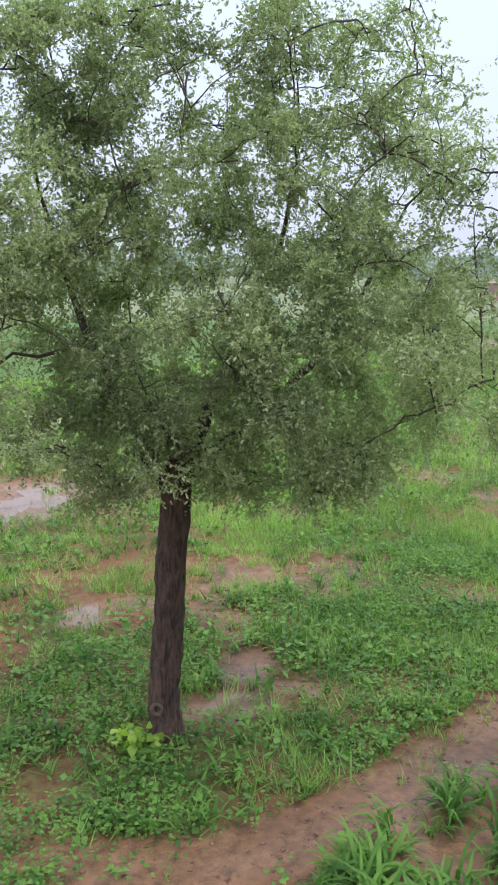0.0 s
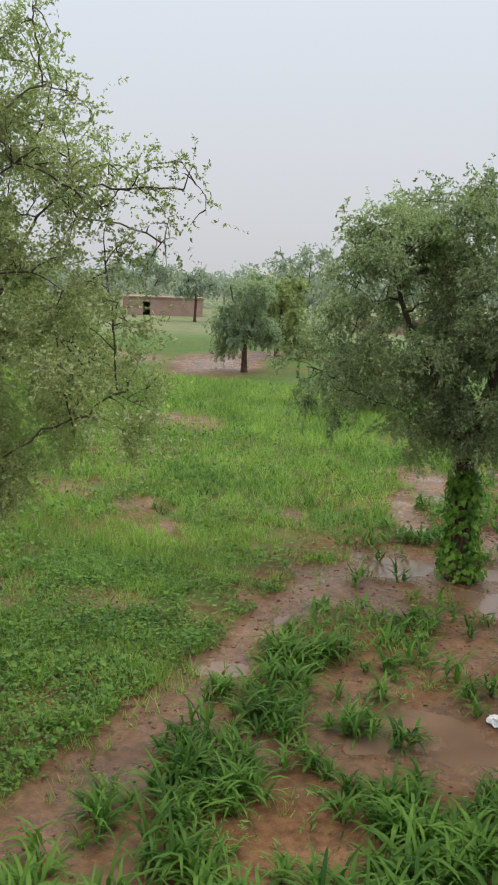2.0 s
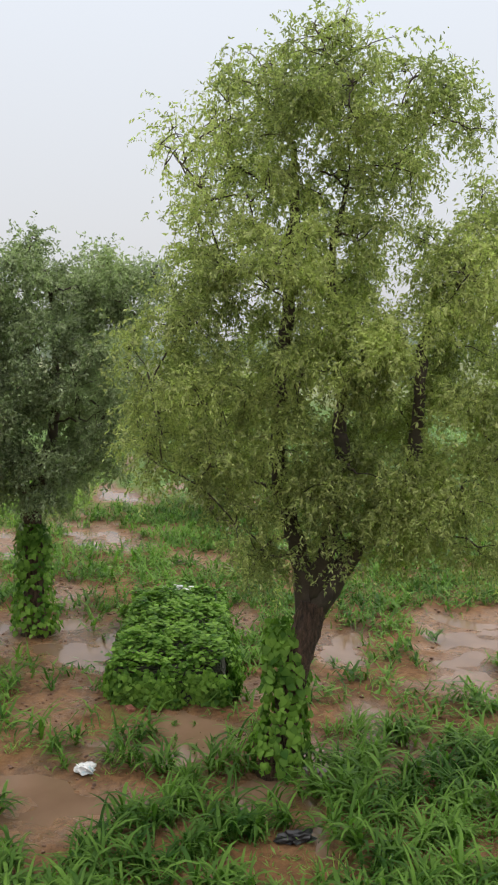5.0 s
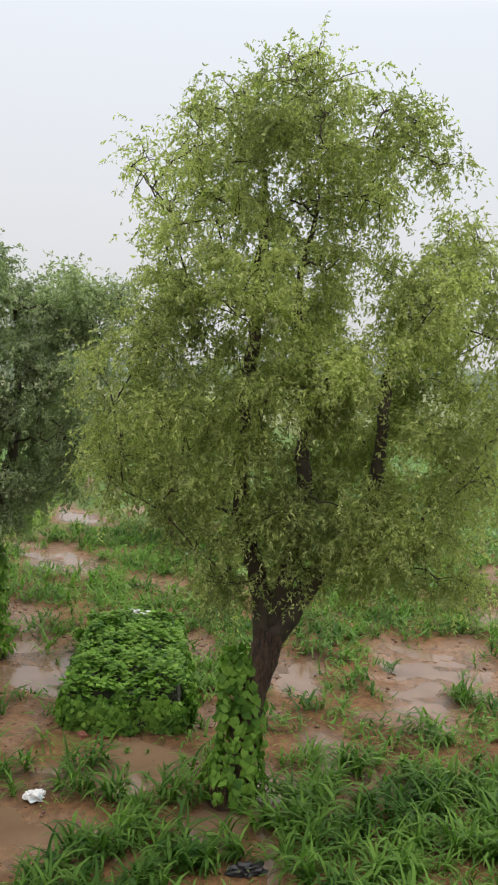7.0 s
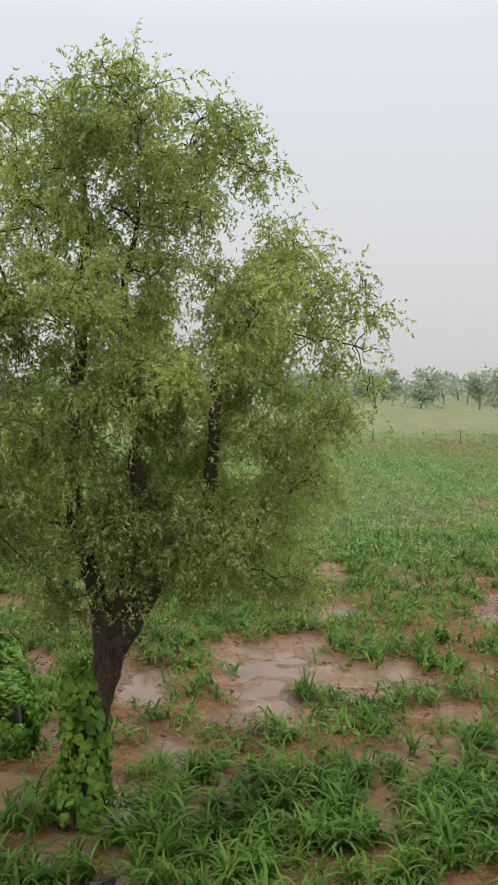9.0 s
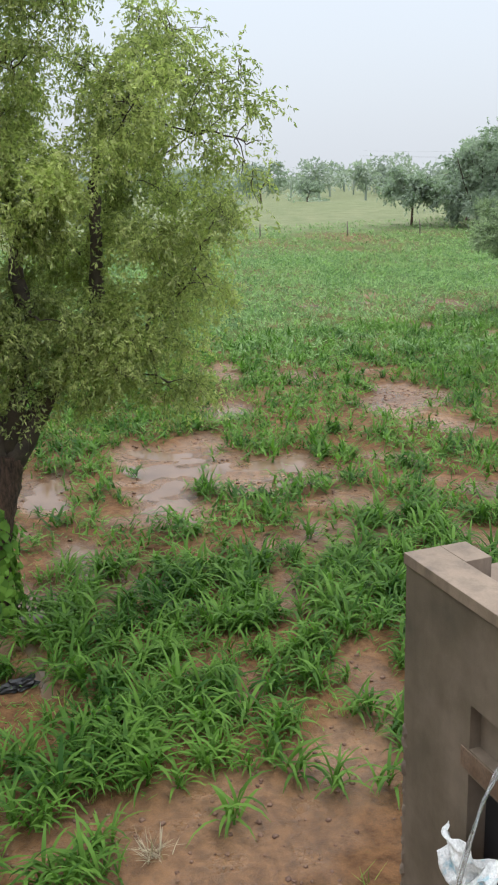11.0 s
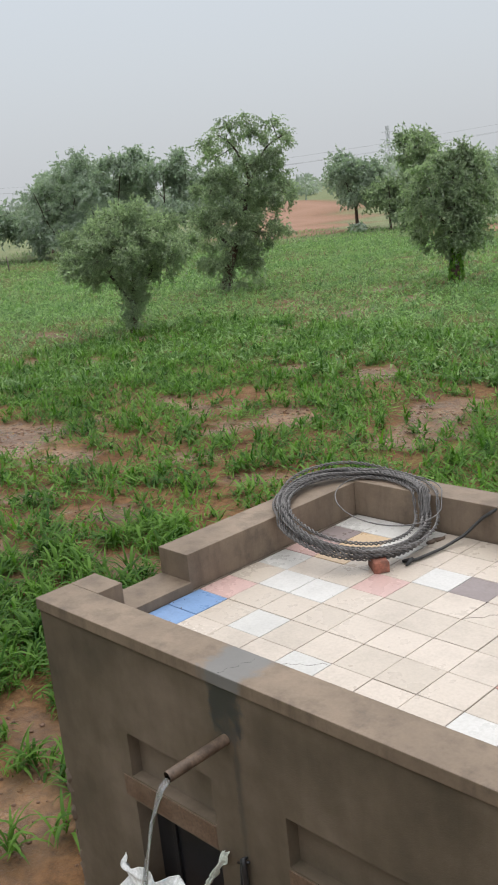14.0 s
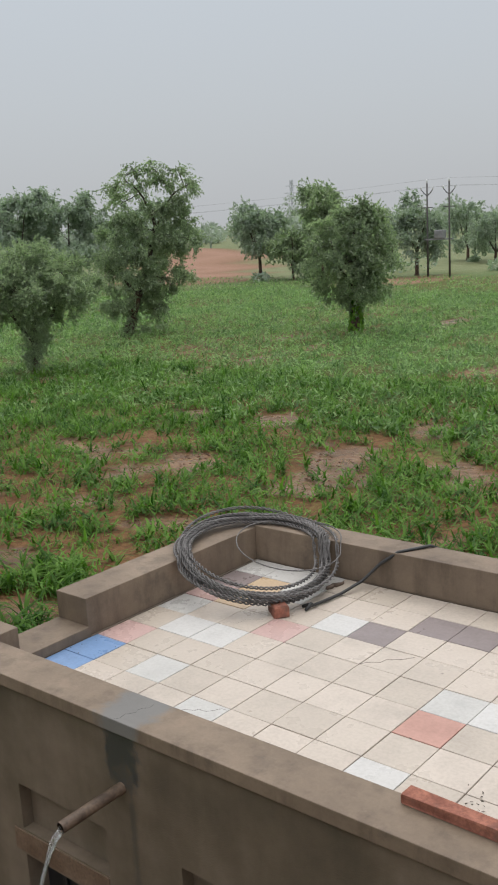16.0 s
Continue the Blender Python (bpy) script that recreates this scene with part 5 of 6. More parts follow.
bm = bmesh.new()
xs = [X0, OPEN[0][0], OPEN[0][1], OPEN[1][0], OPEN[1][1], XR]
hole = lambda x, z: any(a < x < b for a, b in OPEN) and (z < 2.06 or 2.24 < z < 2.55)
grid_wall(xs, [-0.2, 2.06, 2.24, 2.55, 3.2], lambda x, z: not hole(x, z), Y0, Y1, bm)
bmesh.ops.remove_doubles(bm, verts=bm.verts, dist=0.0005)
part("front_wall", bm, M_FRONT, outhouse)
for a, b in OPEN:
    bm = bmesh.new()
    box(bm, a + 0.002, Y0 + 0.08, 2.242, b - 0.002, Y1 - 0.005, 2.548)
    part("niche_back", bm, M_FRONT, outhouse)
bm = bmesh.new()
box(bm, X0, Y1, -0.2, X1, Y2, 3.0)
part("side_wall", bm, M_PLASTER, outhouse)
bm = bmesh.new()
box(bm, X0, Y2, -0.2, XR, Y3, 3.0)
part("back_wall", bm, M_PLASTER, outhouse)
bm = bmesh.new()
box(bm, XR - 0.25, Y1, -0.2, XR, Y2, 3.0)
part("end_wall", bm, M_PLASTER, outhouse)
bm = bmesh.new()
box(bm, X1, Y1, 2.85, XR - 0.25, Y2, 2.978)
part("roof_slab", bm, M_GROUT, outhouse)
bm = bmesh.new()
box(bm, X0 - 0.003, Y0 - 0.022, 3.2, XR, Y1 + 0.002, ZP, 0.006)
part("front_coping", bm, M_MENDED, outhouse, "coping with a grey cement mend")
bm = bmesh.new()
box(bm, X0 - 0.003, Y1 + 0.004, 3.0, X1 - 0.03, -0.03, ZP, 0.006)
part("corner_block", bm, M_COPING, outhouse)
bm = bmesh.new()
box(bm, X0 - 0.001, -0.03, 3.0, X1 + 0.002, 0.55, 3.075, 0.006)
part("sill", bm, M_COPING, outhouse)
bm = bmesh.new()
box(bm, X0 - 0.002, 0.55, 3.0, X1 - 0.02, Y3 + 0.002, ZP, 0.006)
part("side_parapet", bm, M_COPING, outhouse)
bm = bmesh.new()
box(bm, X1 - 0.018, Y2, 3.0, XR, Y3, 3.295, 0.006)
part("back_parapet", bm, M_COPING, outhouse)
bm = bmesh.new()
box(bm, XR - 0.25, Y1 + 0.004, 3.0, XR - 0.002, Y2 - 0.002, ZP, 0.006)
part("end_parapet", bm, M_COPING, outhouse)
for a, b in OPEN:
    bm = bmesh.new()
    box(bm, a - (0.09 if a < -1 else 0.01), Y0 - 0.006, 2.075, b - 0.01, Y0 + 0.08, 2.225, 0.006)
    part("lintel", bm, M_LINTEL, outhouse, "brown timber lintel")
    # closed leaf added to give the dark doorway its black
    bm = bmesh.new()
    box(bm, a + 0.003, Y0 + 0.14, 0.0, b - 0.003, Y0 + 0.175, 2.057, 0.004)
    box(bm, a + 0.18, Y0 + 0.12, 0.02, a + 0.215, Y0 + 0.14, 2.04, 0.004)
    box(bm, a + 0.06, Y0 + 0.125, 0.95, b - 0.06, Y0 + 0.14, 0.99, 0.003)
    leaf = part("door", bm, M_BLACK, outhouse, "black door leaf added in the opening")
    bm = bmesh.new()
    box(bm, b - 0.13, Y0 + 0.1, 1.0, b - 0.1, Y0 + 0.122, 1.2, 0.006)
    part("door_handle", bm, M_RUST, leaf)
# plaster broken away along the corner
er = np.random.RandomState(17)
ebm = bmesh.new()
for k in range(13):
    z = 0.3 + 1.7 * (k + 0.6 * er.rand()) / 13
    r = bmesh.ops.create_icosphere(ebm, subdivisions=2, radius=1.0, matrix=Matrix.Translation((X0 + 0.018, Y0 + 0.018, z)) @ Matrix.Diagonal((0.026 + 0.018 * er.rand(), 0.026 + 0.018 * er.rand(), 0.05 + 0.06 * er.rand(), 1)))
    for v in r["verts"]:
        v.co += Vector(er.normal(size=3)) * 0.005
part("broken_edge", ebm, M_PLASTER, outhouse, "crumbling plaster edge")["kind"] = "stuff"
# crack across the cement mend
cs = Soup()
k = np.linspace(0, 1, 11)
cs.tube(np.stack([-0.40 + 0.07 * k + 0.012 * np.sin(k * 17), Y0 - 0.012 + 0.235 * k, np.full(11, ZP + 0.0003)], -1), np.full(11, 0.0007), 4, False)
put("mend_crack", cs.mesh("mend_crack"), M_BLACK, outhouse, "hairline crack in the cement")

# drain spout, with the water that runs out of it
spout = thing("drain_spout", (0, 0, 0), "rusty iron drain spout sticking out of the plastered wall", "pipe")
ps = Soup()
pa, pb = np.array([-0.40, Y0 + 0.06, 2.87]), np.array([-0.44, -0.90, 2.83])
ps.tube([pa, (pa + pb) / 2, pb], [0.033, 0.033, 0.033], 18, False)
ps.tube([pb, pb + 0.0005 * (pa - pb)], [0.033, 0.029], 18, False)
put("pipe", ps.mesh("pipe", True), M_RUST, spout)
# inside of the pipe: rust darkened so the colour holds the bore's shade
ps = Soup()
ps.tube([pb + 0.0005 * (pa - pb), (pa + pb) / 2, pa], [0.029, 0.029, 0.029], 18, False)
put("bore", ps.mesh("bore", True), speckled("rust_with_bore_shade", (0.02, 0.013, 0.009), (0.05, 0.03, 0.02), 14.0, 0.4), spout, "rusty inside of the pipe, coloured dark for its shade")
m_run, tt, pp = material("running_water")
pp.inputs["Base Color"].default_value = (0.93, 0.95, 0.96, 1)
pp.inputs["Roughness"].default_value, pp.inputs["IOR"].default_value = 0.08, 1.33
pp.inputs["Transmission Weight"].default_value = 0.92
bump_node(tt, noise_node(tt, 40.0, 3, 0.6, obj_coords(tt)).outputs[0], 0.6, 0.01, pp)
ws, wr = Soup(), np.random.RandomState(12)
for k in range(4):
    tm = np.linspace(0, 0.72, 26)
    off = wr.normal(size=2) * 0.007
    path = np.stack([pb[0] + off[0] - 0.02 * tm + 0.01 * np.sin(tm * 22 + k * 1.7), pb[1] + 0.01 - 0.78 * tm + off[1], pb[2] - 0.014 - 0.25 * tm - 4.9 * tm ** 2], -1)
    path[:, 2] = np.maximum(path[:, 2], 0.02 + 0.001 * np.arange(26)[::-1])
    path[:, :2] += np.cumsum(wr.normal(size=(26, 2)) * 0.0015, 0)
    ws.tube(path, np.linspace(0.0085, 0.003, 26) * wr.uniform(0.5, 1.4, 26), 6, True)
tagged(put("water_stream", ws.mesh("water_stream", True), m_run), "clear rain water pouring from the drain spout", "water stream")

# torn white sheet over the doorway, tied with a cord
M_SHEET = speckled("white_woven_plastic", (0.60, 0.61, 0.61), (0.80, 0.80, 0.79), 6.0, 0.5, 0.3, 0.004, c=(0.20, 0.42, 0.52), blot=7.0)


def torn_sheet():
    ob = thing("torn_sheet", (0, 0, 0), "torn white plastic sheet hung across the doorway", "plastic sheet")
    n, m = 130, 56
    s, t = np.meshgrid(np.linspace(0, 1, n), np.linspace(0, 1, m), indexing="ij")
    top = np.array([-1.40, 0, 1.69]) * (1 - s[..., None]) + np.array([-0.43, 0, 1.74]) * s[..., None]
    top[..., 2] += 0.07 * (value_noise(s * 4, s * 0 + 3, 1.0, 36) - 0.5) + 0.05 * np.exp(-(s / 0.06) ** 2)
    drop = (0.54 - 0.3 * s) * (0.9 + 0.25 * value_noise(s * 7, s * 0, 1.0, 33)) * np.clip((s + 0.05) / 0.16, 0.35, 1)
    p = top.copy()
    p[..., 2] -= drop * t + 0.05 * np.sin(s * 9) * t
    p[..., 0] += 0.04 * np.sin(t * 3 + s * 5) + 0.05 * (value_noise(s * 9, t * 5, 1.0, 34) - 0.5)
    p[..., 1] = Y0 - 0.03 - 0.06 * np.abs(np.sin(s * 7 + t * 3)) - 0.06 * value_noise(s * 8, t * 4, 1.0, 35) - 0.022 * value_noise(s * 23, t * 10, 1.0, 37)
    p[..., 2] += 0.03 * (value_noise(s * 24, t * 9, 1.0, 38) - 0.5) - 0.07 * t * (value_noise(s * 17, s * 0, 1.0, 39) - 0.4)
    # creases: sharp ridges at two sizes
    for f, amp, sd in ((6, 0.07, 61), (13, 0.028, 62), (29, 0.007, 63)):
        p[..., 1] -= amp * ((1 - np.abs(2 * value_noise(s * f, t * f * 0.45, 1.0, sd) - 1)) ** 2 - 0.2)
        p[..., 2] += 0.3 * amp * (value_noise(s * f * 0.8, t * f * 0.5, 1.0, sd + 9) - 0.5)
    v = p.reshape(-1, 3)
    i, j = np.meshgrid(np.arange(n - 1), np.arange(m - 1), indexing="ij")
    q = np.stack([i * m + j, (i + 1) * m + j, (i + 1) * m + j + 1, i * m + j + 1], -1).reshape(-1, 4)
    me = mesh_data("cloth", v, None, q, True)
    cl = put("cloth", me, M_SHEET, ob)
    sol = cl.modifiers.new("thickness", "SOLIDIFY")
    sol.thickness = 0.004
    # tie: a narrow twisted strip of film with a ragged end
    k = np.linspace(0, 1, 40)
    mid = np.stack([-0.72 + 0.25 * k, Y0 - 0.08 + 0.065 * k, 1.70 + 0.42 * k], -1)
    half = np.interp(k, [0, 0.25, 0.55, 0.75, 0.9, 1], [0.008, 0.008, 0.016, 0.014, 0.034, 0.012]) * (0.7 + 0.6 * value_noise(k * 14, k * 0, 1.0, 44))
    strip = []
    for w in np.linspace(-1, 1, 9):
        q = mid + (w * half)[:, None] * np.array([0.75, 0.0, -0.6])
        q[:, 1] -= 0.03 * value_noise(k * 17, k * 0 + 2.2 * w, 1.0, 45) + 0.012 * np.cos(w * 4 + k * 9)
        strip.append(q)
    tv = np.stack(strip, 1).reshape(-1, 3)
    i, j = np.meshgrid(np.arange(39), np.arange(8), indexing="ij")
    tq = np.stack([i * 9 + j, (i + 1) * 9 + j, (i + 1) * 9 + j + 1, i * 9 + j + 1], -1).reshape(-1, 4)
    tie = put("tie", mesh_data("tie", tv, None, tq, False), speckled("pale_green_film", (0.50, 0.56, 0.48), (0.70, 0.72, 0.68), 9.0, 0.4), ob, "twisted strip of pale film tied to the wall")
    tie.modifiers.new("thickness", "SOLIDIFY").thickness = 0.002


torn_sheet()
hook = Soup()
hook.tube([(-0.335, Y0 + 0.01, 2.13), (-0.335, Y0 - 0.03, 2.14), (-0.33, Y0 - 0.035, 2.1), (-0.335, Y0 - 0.03, 1.9), (-0.34, Y0 - 0.03, 1.72)], [0.008, 0.014, 0.018, 0.018, 0.01], 7)
hook.tube([(-0.36, Y0 - 0.02, 2.12), (-0.375, Y0 - 0.03, 1.9), (-0.385, Y0 - 0.03, 1.74)], [0.012, 0.012, 0.008], 7)
hook.tube([(-0.30, Y0 - 0.02, 2.13), (-0.40, Y0 - 0.02, 2.08)], [0.008, 0.006], 6)
tagged(put("wall_hook", hook.mesh("wall_hook", True), M_BLACK), "black iron hook hung on the plastered wall", "hook")
bm = bmesh.new()
box(bm, -1.20, Y0 - 0.14, 0.76, -0.88, Y0 - 0.11, 1.13, 0.006)
tray = thing("framed_board", (0, 0, 0), "pale framed board leaning in the doorway", "board")
part("frame", bm, M_SHEET, tray)
bm = bmesh.new()
box(bm, -1.165, Y0 - 0.146, 0.80, -0.915, Y0 - 0.141, 1.09)
part("panel", bm, speckled("slate_blue_panel", (0.10, 0.13, 0.17), (0.15, 0.18, 0.22), 4.0, 0.3), tray)
bm = bmesh.new()
box(bm, -1.19, Y0 - 0.135, 0.0, -1.16, Y0 - 0.115, 0.757)
box(bm, -0.92, Y0 - 0.135, 0.0, -0.89, Y0 - 0.115, 0.757)
part("stand", bm, M_RUST, tray)


# ---- wire coil on the roof, its brick and the cable ----
M_WIRE = speckled("grey_galvanised_wire", (0.10, 0.092, 0.088), (0.20, 0.19, 0.185), 30.0, 0.6, 0.2, 0.002, 200.0, 0.3)
coil = thing("wire_coil", (0, 0, 0), "loose coil of twisted grey wire leaning in the parapet corner", "wire coil")
cr = np.random.RandomState(21)
cc, u1, u2 = np.array([-1.49, 2.0, 3.225]), unit(np.array([-0.66, 0.75, 0.15])), unit(np.array([-0.75, -0.66, 0.13]))
cn = np.cross(u1, u2)
cs = Soup()
turns = 14
knots = turns * 12
kk = np.arange(knots + 1)
rad = np.interp(kk, kk[::6], 0.61 + cr.normal(size=len(kk[::6])) * 0.05)
o1, o2 = (np.interp(kk, kk[::12], cr.normal(size=len(kk[::12])) * 0.022) for _ in range(2))
rise = np.interp(kk, kk[::4], cr.normal(size=len(kk[::4])) * 0.024)
rise_pick = np.interp(kk, kk[::12], cr.rand(len(kk[::12])))
fk = np.linspace(0, knots, turns * 200)
rad, o1, o2, rise = (np.interp(fk, kk, v) for v in (rad, o1, o2, rise))
w = fk / 12 * 2 * np.pi
base = cc + (o1 + 1.1 * rad * np.cos(w))[:, None] * u1 + (o2 + 0.94 * rad * np.sin(w))[:, None] * u2 + rise[:, None] * cn


def drape(p, lift):
    """Keeps the wires on top of the parapets and the tiles."""
    sm = lambda v: np.clip(v, 0, 1) ** 2 * (3 - 2 * np.clip(v, 0, 1))
    step = np.maximum(sm((p[:, 1] - Y2 + 0.16) / 0.12), sm((X1 + 0.12 - p[:, 0]) / 0.1))
    p[:, 2] = np.maximum(p[:, 2], 3.02 + 0.295 * step + lift)
    return p


base = drape(base, 0.045 * np.abs(np.interp(fk, kk, rise_pick)))
outward = np.cos(w)[:, None] * u1 + np.sin(w)[:, None] * u2
for strand in (0, np.pi):
    p = base + 0.0105 * (np.cos(w * 40 + strand)[:, None] * cn + np.sin(w * 40 + strand)[:, None] * outward)
    cs = Soup()
    cs.tube(p, np.full(len(p), 0.0068), 5, False)
    put("strand", cs.mesh("strand", True), M_WIRE, coil)
ls = Soup()
w = np.linspace(0.2, 2 * np.pi + 0.5, 80)
lc = np.array([-1.32, 2.22, 3.24])
ls.tube(drape(lc + (0.46 * np.cos(w))[:, None] * u1 + (0.42 * np.sin(w))[:, None] * u2 + (0.03 + 0.01 * w)[:, None] * cn, 0.01 + 0.004 * w), np.full(80, 0.005), 6)
put("loose_loop", ls.mesh("loose_loop", True), M_WIRE, coil, "thin loose loop of bright wire")
M_CABLE = speckled("black_rubber_cable", (0.012, 0.012, 0.012), (0.03, 0.03, 0.03), 20.0, 0.5)
kb = Soup()
kb.tube([(-0.80, 1.80, 3.02), (-0.78, 1.92, 3.018), (-0.75, 2.12, 3.02), (-0.70, 2.34, 3.06), (-0.58, 2.42, 3.2), (-0.45, 2.47, 3.30), (-0.3, 2.70, 3.312), (-0.26, 2.77, 3.28), (-0.25, 2.78, 2.4)], [0.011, 0.012, 0.012, 0.012, 0.013, 0.013, 0.012, 0.011, 0.011], 8)
kb.tube([(-0.86, 1.77, 3.015), (-0.80, 1.80, 3.03), (-0.80, 1.73, 3.012)], [0.012, 0.022, 0.01], 7)
tagged(put("black_cable", kb.mesh("black_cable", True), M_CABLE), "black cable running from the coil over the parapet", "cable")


def brick(place, turn, label, tilt=0.0, size=(0.225, 0.11, 0.075)):
    r = np.random.RandomState(int(abs(place[0]) * 100) + 3)
    bm = bmesh.new()
    a, b, c = (v / 2 for v in size)
    box(bm, -a, -b, -c, a, b, c, 0.005, 2)
    for v in bm.verts:
        v.co += Vector(r.normal(size=3)) * 0.003
    ob = part("brick", bm, M_BRICK)
    ob.location, ob.rotation_euler = place, (tilt, 0, turn)
    return tagged(ob, label, "brick")


brick((-0.95, 1.60, 3.043), 2.5, "broken red brick wedged under the wire coil", 0.0, (0.19, 0.11, 0.08))
brick((1.48, -0.285, 3.307), -0.03, "worn red brick lying on the front coping", 0.0, (0.50, 0.075, 0.05))

# roof tiles: mostly cream, with odd coloured ones where the stock ran short
T = 0.305
CREAM, WHITE, PINK, GREY, BLUE, SALMON, SAND = (0.475, 0.41, 0.352), (0.51, 0.495, 0.48), (0.47, 0.32, 0.295), (0.225, 0.185, 0.182), (0.165, 0.27, 0.465), (0.50, 0.27, 0.22), (0.54, 0.40, 0.265)
ODD = {(-6, 0): BLUE, (-6, 1): BLUE, (-6, 2): PINK, (-6, 3): CREAM, (-6, 4): WHITE, (-6, 5): PINK, (-6, 6): GREY, (-6, 7): WHITE, (-5, 6): SAND, (-5, 7): WHITE, (-5, 5): SAND, (-4, 7): WHITE, (-4, 6): WHITE, (-5, 2): CREAM,
       (-5, 3): WHITE, (-4, 3): WHITE, (-4, 1): WHITE, (-3, 4): PINK, (-1, 5): GREY, (0, 6): GREY, (1, 6): GREY, (2, 2): SALMON, (2, 3): WHITE, (3, 3): WHITE, (2, 0): WHITE, (-2, 5): WHITE, (-3, 5): CREAM, (-2, 0): WHITE, (4, 4): PINK}
tile_mats = {}
for colour in (CREAM, WHITE, PINK, GREY, BLUE, SALMON, SAND):
    m, t, p = material("glazed_roof_tile")
    pos, info = position(t), t.nodes.new("ShaderNodeObjectInfo")
    n1, n2 = noise_node(t, 2.2, 5, 0.65, pos), noise_node(t, 45.0, 3, 0.6, pos)
    base = mix_node(t, 1.0, colour, ramp_node(t, info.outputs["Random"], [(0.0, (0.9, 0.9, 0.88)), (1.0, (1.06, 1.06, 1.06))]).outputs[0], "MULTIPLY")
    dirt = ramp_node(t, n1.outputs[0], [(0.50, (0, 0, 0)), (0.75, (0.55, 0.55, 0.55))]).outputs[0]
    base = mix_node(t, dirt, base, tuple(c * 0.62 for c in colour))
    base = mix_node(t, 0.35, base, ramp_node(t, n2.outputs[0], [(0.35, (0.75, 0.73, 0.7)), (0.6, (1.05, 1.05, 1.05))]).outputs[0], "MULTIPLY")
    t.links.new(base, p.inputs["Base Color"])
    t.links.new(ramp_node(t, n1.outputs[0], [(0.35, (0.22, 0.22, 0.22)), (0.7, (0.5, 0.5, 0.5))]).outputs[0], p.inputs["Roughness"])
    tile_mats[colour] = m
tile_floor = thing("tile_floor", (0, 0, 0), "roof laid with cream and odd coloured glazed tiles", "tiles", kind="structure")


def tile_mesh(w, d, colour):
    bm = bmesh.new()
    box(bm, 0.0025, 0.0025, -0.02, w - 0.0025, d - 0.0025, 0.0, 0.0025, 1)
    me = bpy.data.meshes.new("tile")
    bm.to_mesh(me)
    bm.free()
    me.materials.append(tile_mats[colour])
    return me


tile_cache = {}
trng = np.random.RandomState(4)
for i in range(-6, 9):
    for j in range(-1, 8):
        xa, xb = max(i * T, X1 + 0.004), min((i + 1) * T, XR - 0.254)
        ya, yb = max(j * T, Y1 + 0.006), min((j + 1) * T, Y2 - 0.004)
        if xb - xa < 0.03 or yb - ya < 0.03:
            continue
        colour = ODD.get((i, j), CREAM)
        key = (round(xb - xa, 3), round(yb - ya, 3), colour)
        if key not in tile_cache:
            tile_cache[key] = tile_mesh(key[0], key[1], colour)
        t = new("tile", tile_cache[key])
        t.parent = tile_floor
        t.location = (xa, ya, ZT + trng.uniform(-0.002, 0.002))


# cracks across the tiles, and wet litter lying on them
M_CRACK = speckled("dirt_filled_crack", (0.06, 0.05, 0.042), (0.11, 0.09, 0.075), 20.0, 0.9)
gr = np.random.RandomState(52)
gs = Soup()
for (ax, ay), (bx, by) in (((-1.22, 0.31), (-0.93, 0.02)), ((-1.52, 0.98), (-1.23, 1.20)), ((-0.93, 1.05), (-0.62, 0.94)), ((-1.2, 1.22), (-0.93, 1.5)), ((0.0, 1.22), (0.25, 1.5)), ((-0.6, 0.1), (-0.32, 0.28))):
    k = np.linspace(0, 1, 9)[:, None]
    p = np.array([[ax, ay, ZT + 0.0005]]) * (1 - k) + np.array([[bx, by, ZT + 0.0005]]) * k
    p[1:-1, :2] += gr.normal(size=(7, 2)) * 0.012
    gs.tube(p, np.full(9, 0.0014), 4)
put("crack", gs.mesh("crack"), M_CRACK, tile_floor, "thin dirty cracks in the glaze")
gs = Soup()
n = 72
gx = np.concatenate([gr.uniform(-1.8, -1.5, 14), gr.normal(1.42, 0.14, 46), gr.uniform(-1.8, 2.3, 12)])
gy = np.concatenate([gr.uniform(0.1, 0.6, 14), gr.normal(0.2, 0.09, 46), gr.uniform(-0.2, 2.4, 12)])
gy = np.clip(gy, -0.2, 2.4)
leaf_shapes(gs, np.stack([gx, gy, np.full(n, ZT + 0.004)], -1), unit(np.stack([gr.normal(size=n), gr.normal(size=n), 0.05 * gr.normal(size=n)], -1)), gr.uniform(0.01, 0.028, n), gr.uniform(0.005, 0.012, n), gr)
tagged(put("roof_litter", gs.mesh("roof_litter"), M_CRACK), "dark wet leaf crumbs scattered on the roof tiles", "litter", kind="stuff")
gs = Soup()
k = np.linspace(0, 1, 8)[:, None]
gs.tube(np.array([[-0.93, 2.16, ZT + 0.01]]) * (1 - k) + np.array([[-0.86, 2.36, ZT + 0.012]]) * k + 0.012 * gr.normal(size=(8, 3)) * np.array([1, 1, 0.3]), np.array([0.006, 0.016, 0.02, 0.014, 0.02, 0.016, 0.01, 0.004]), 6)
tagged(put("rusty_scrap", gs.mesh("rusty_scrap", True), M_RUST), "small rust-brown scrap beside the wire coil", "scrap")

# ---- growth over the ground ----
prng = np.random.RandomState(55)


def sow(n, x0, x1, y0, y1, density, seed):
    """Random places in a rectangle of the plan, kept as often as density says."""
    r = np.random.RandomState(seed)
    x, y = r.uniform(x0, x1, n), r.uniform(y0, y1, n)
    keep = r.rand(n) < density(x, y)
    keep &= ~((x > X0 - 0.15) & (x < XR + 0.2) & (y > Y0 - 0.4) & (y < Y3 + 0.15))
    return x[keep], y[keep]


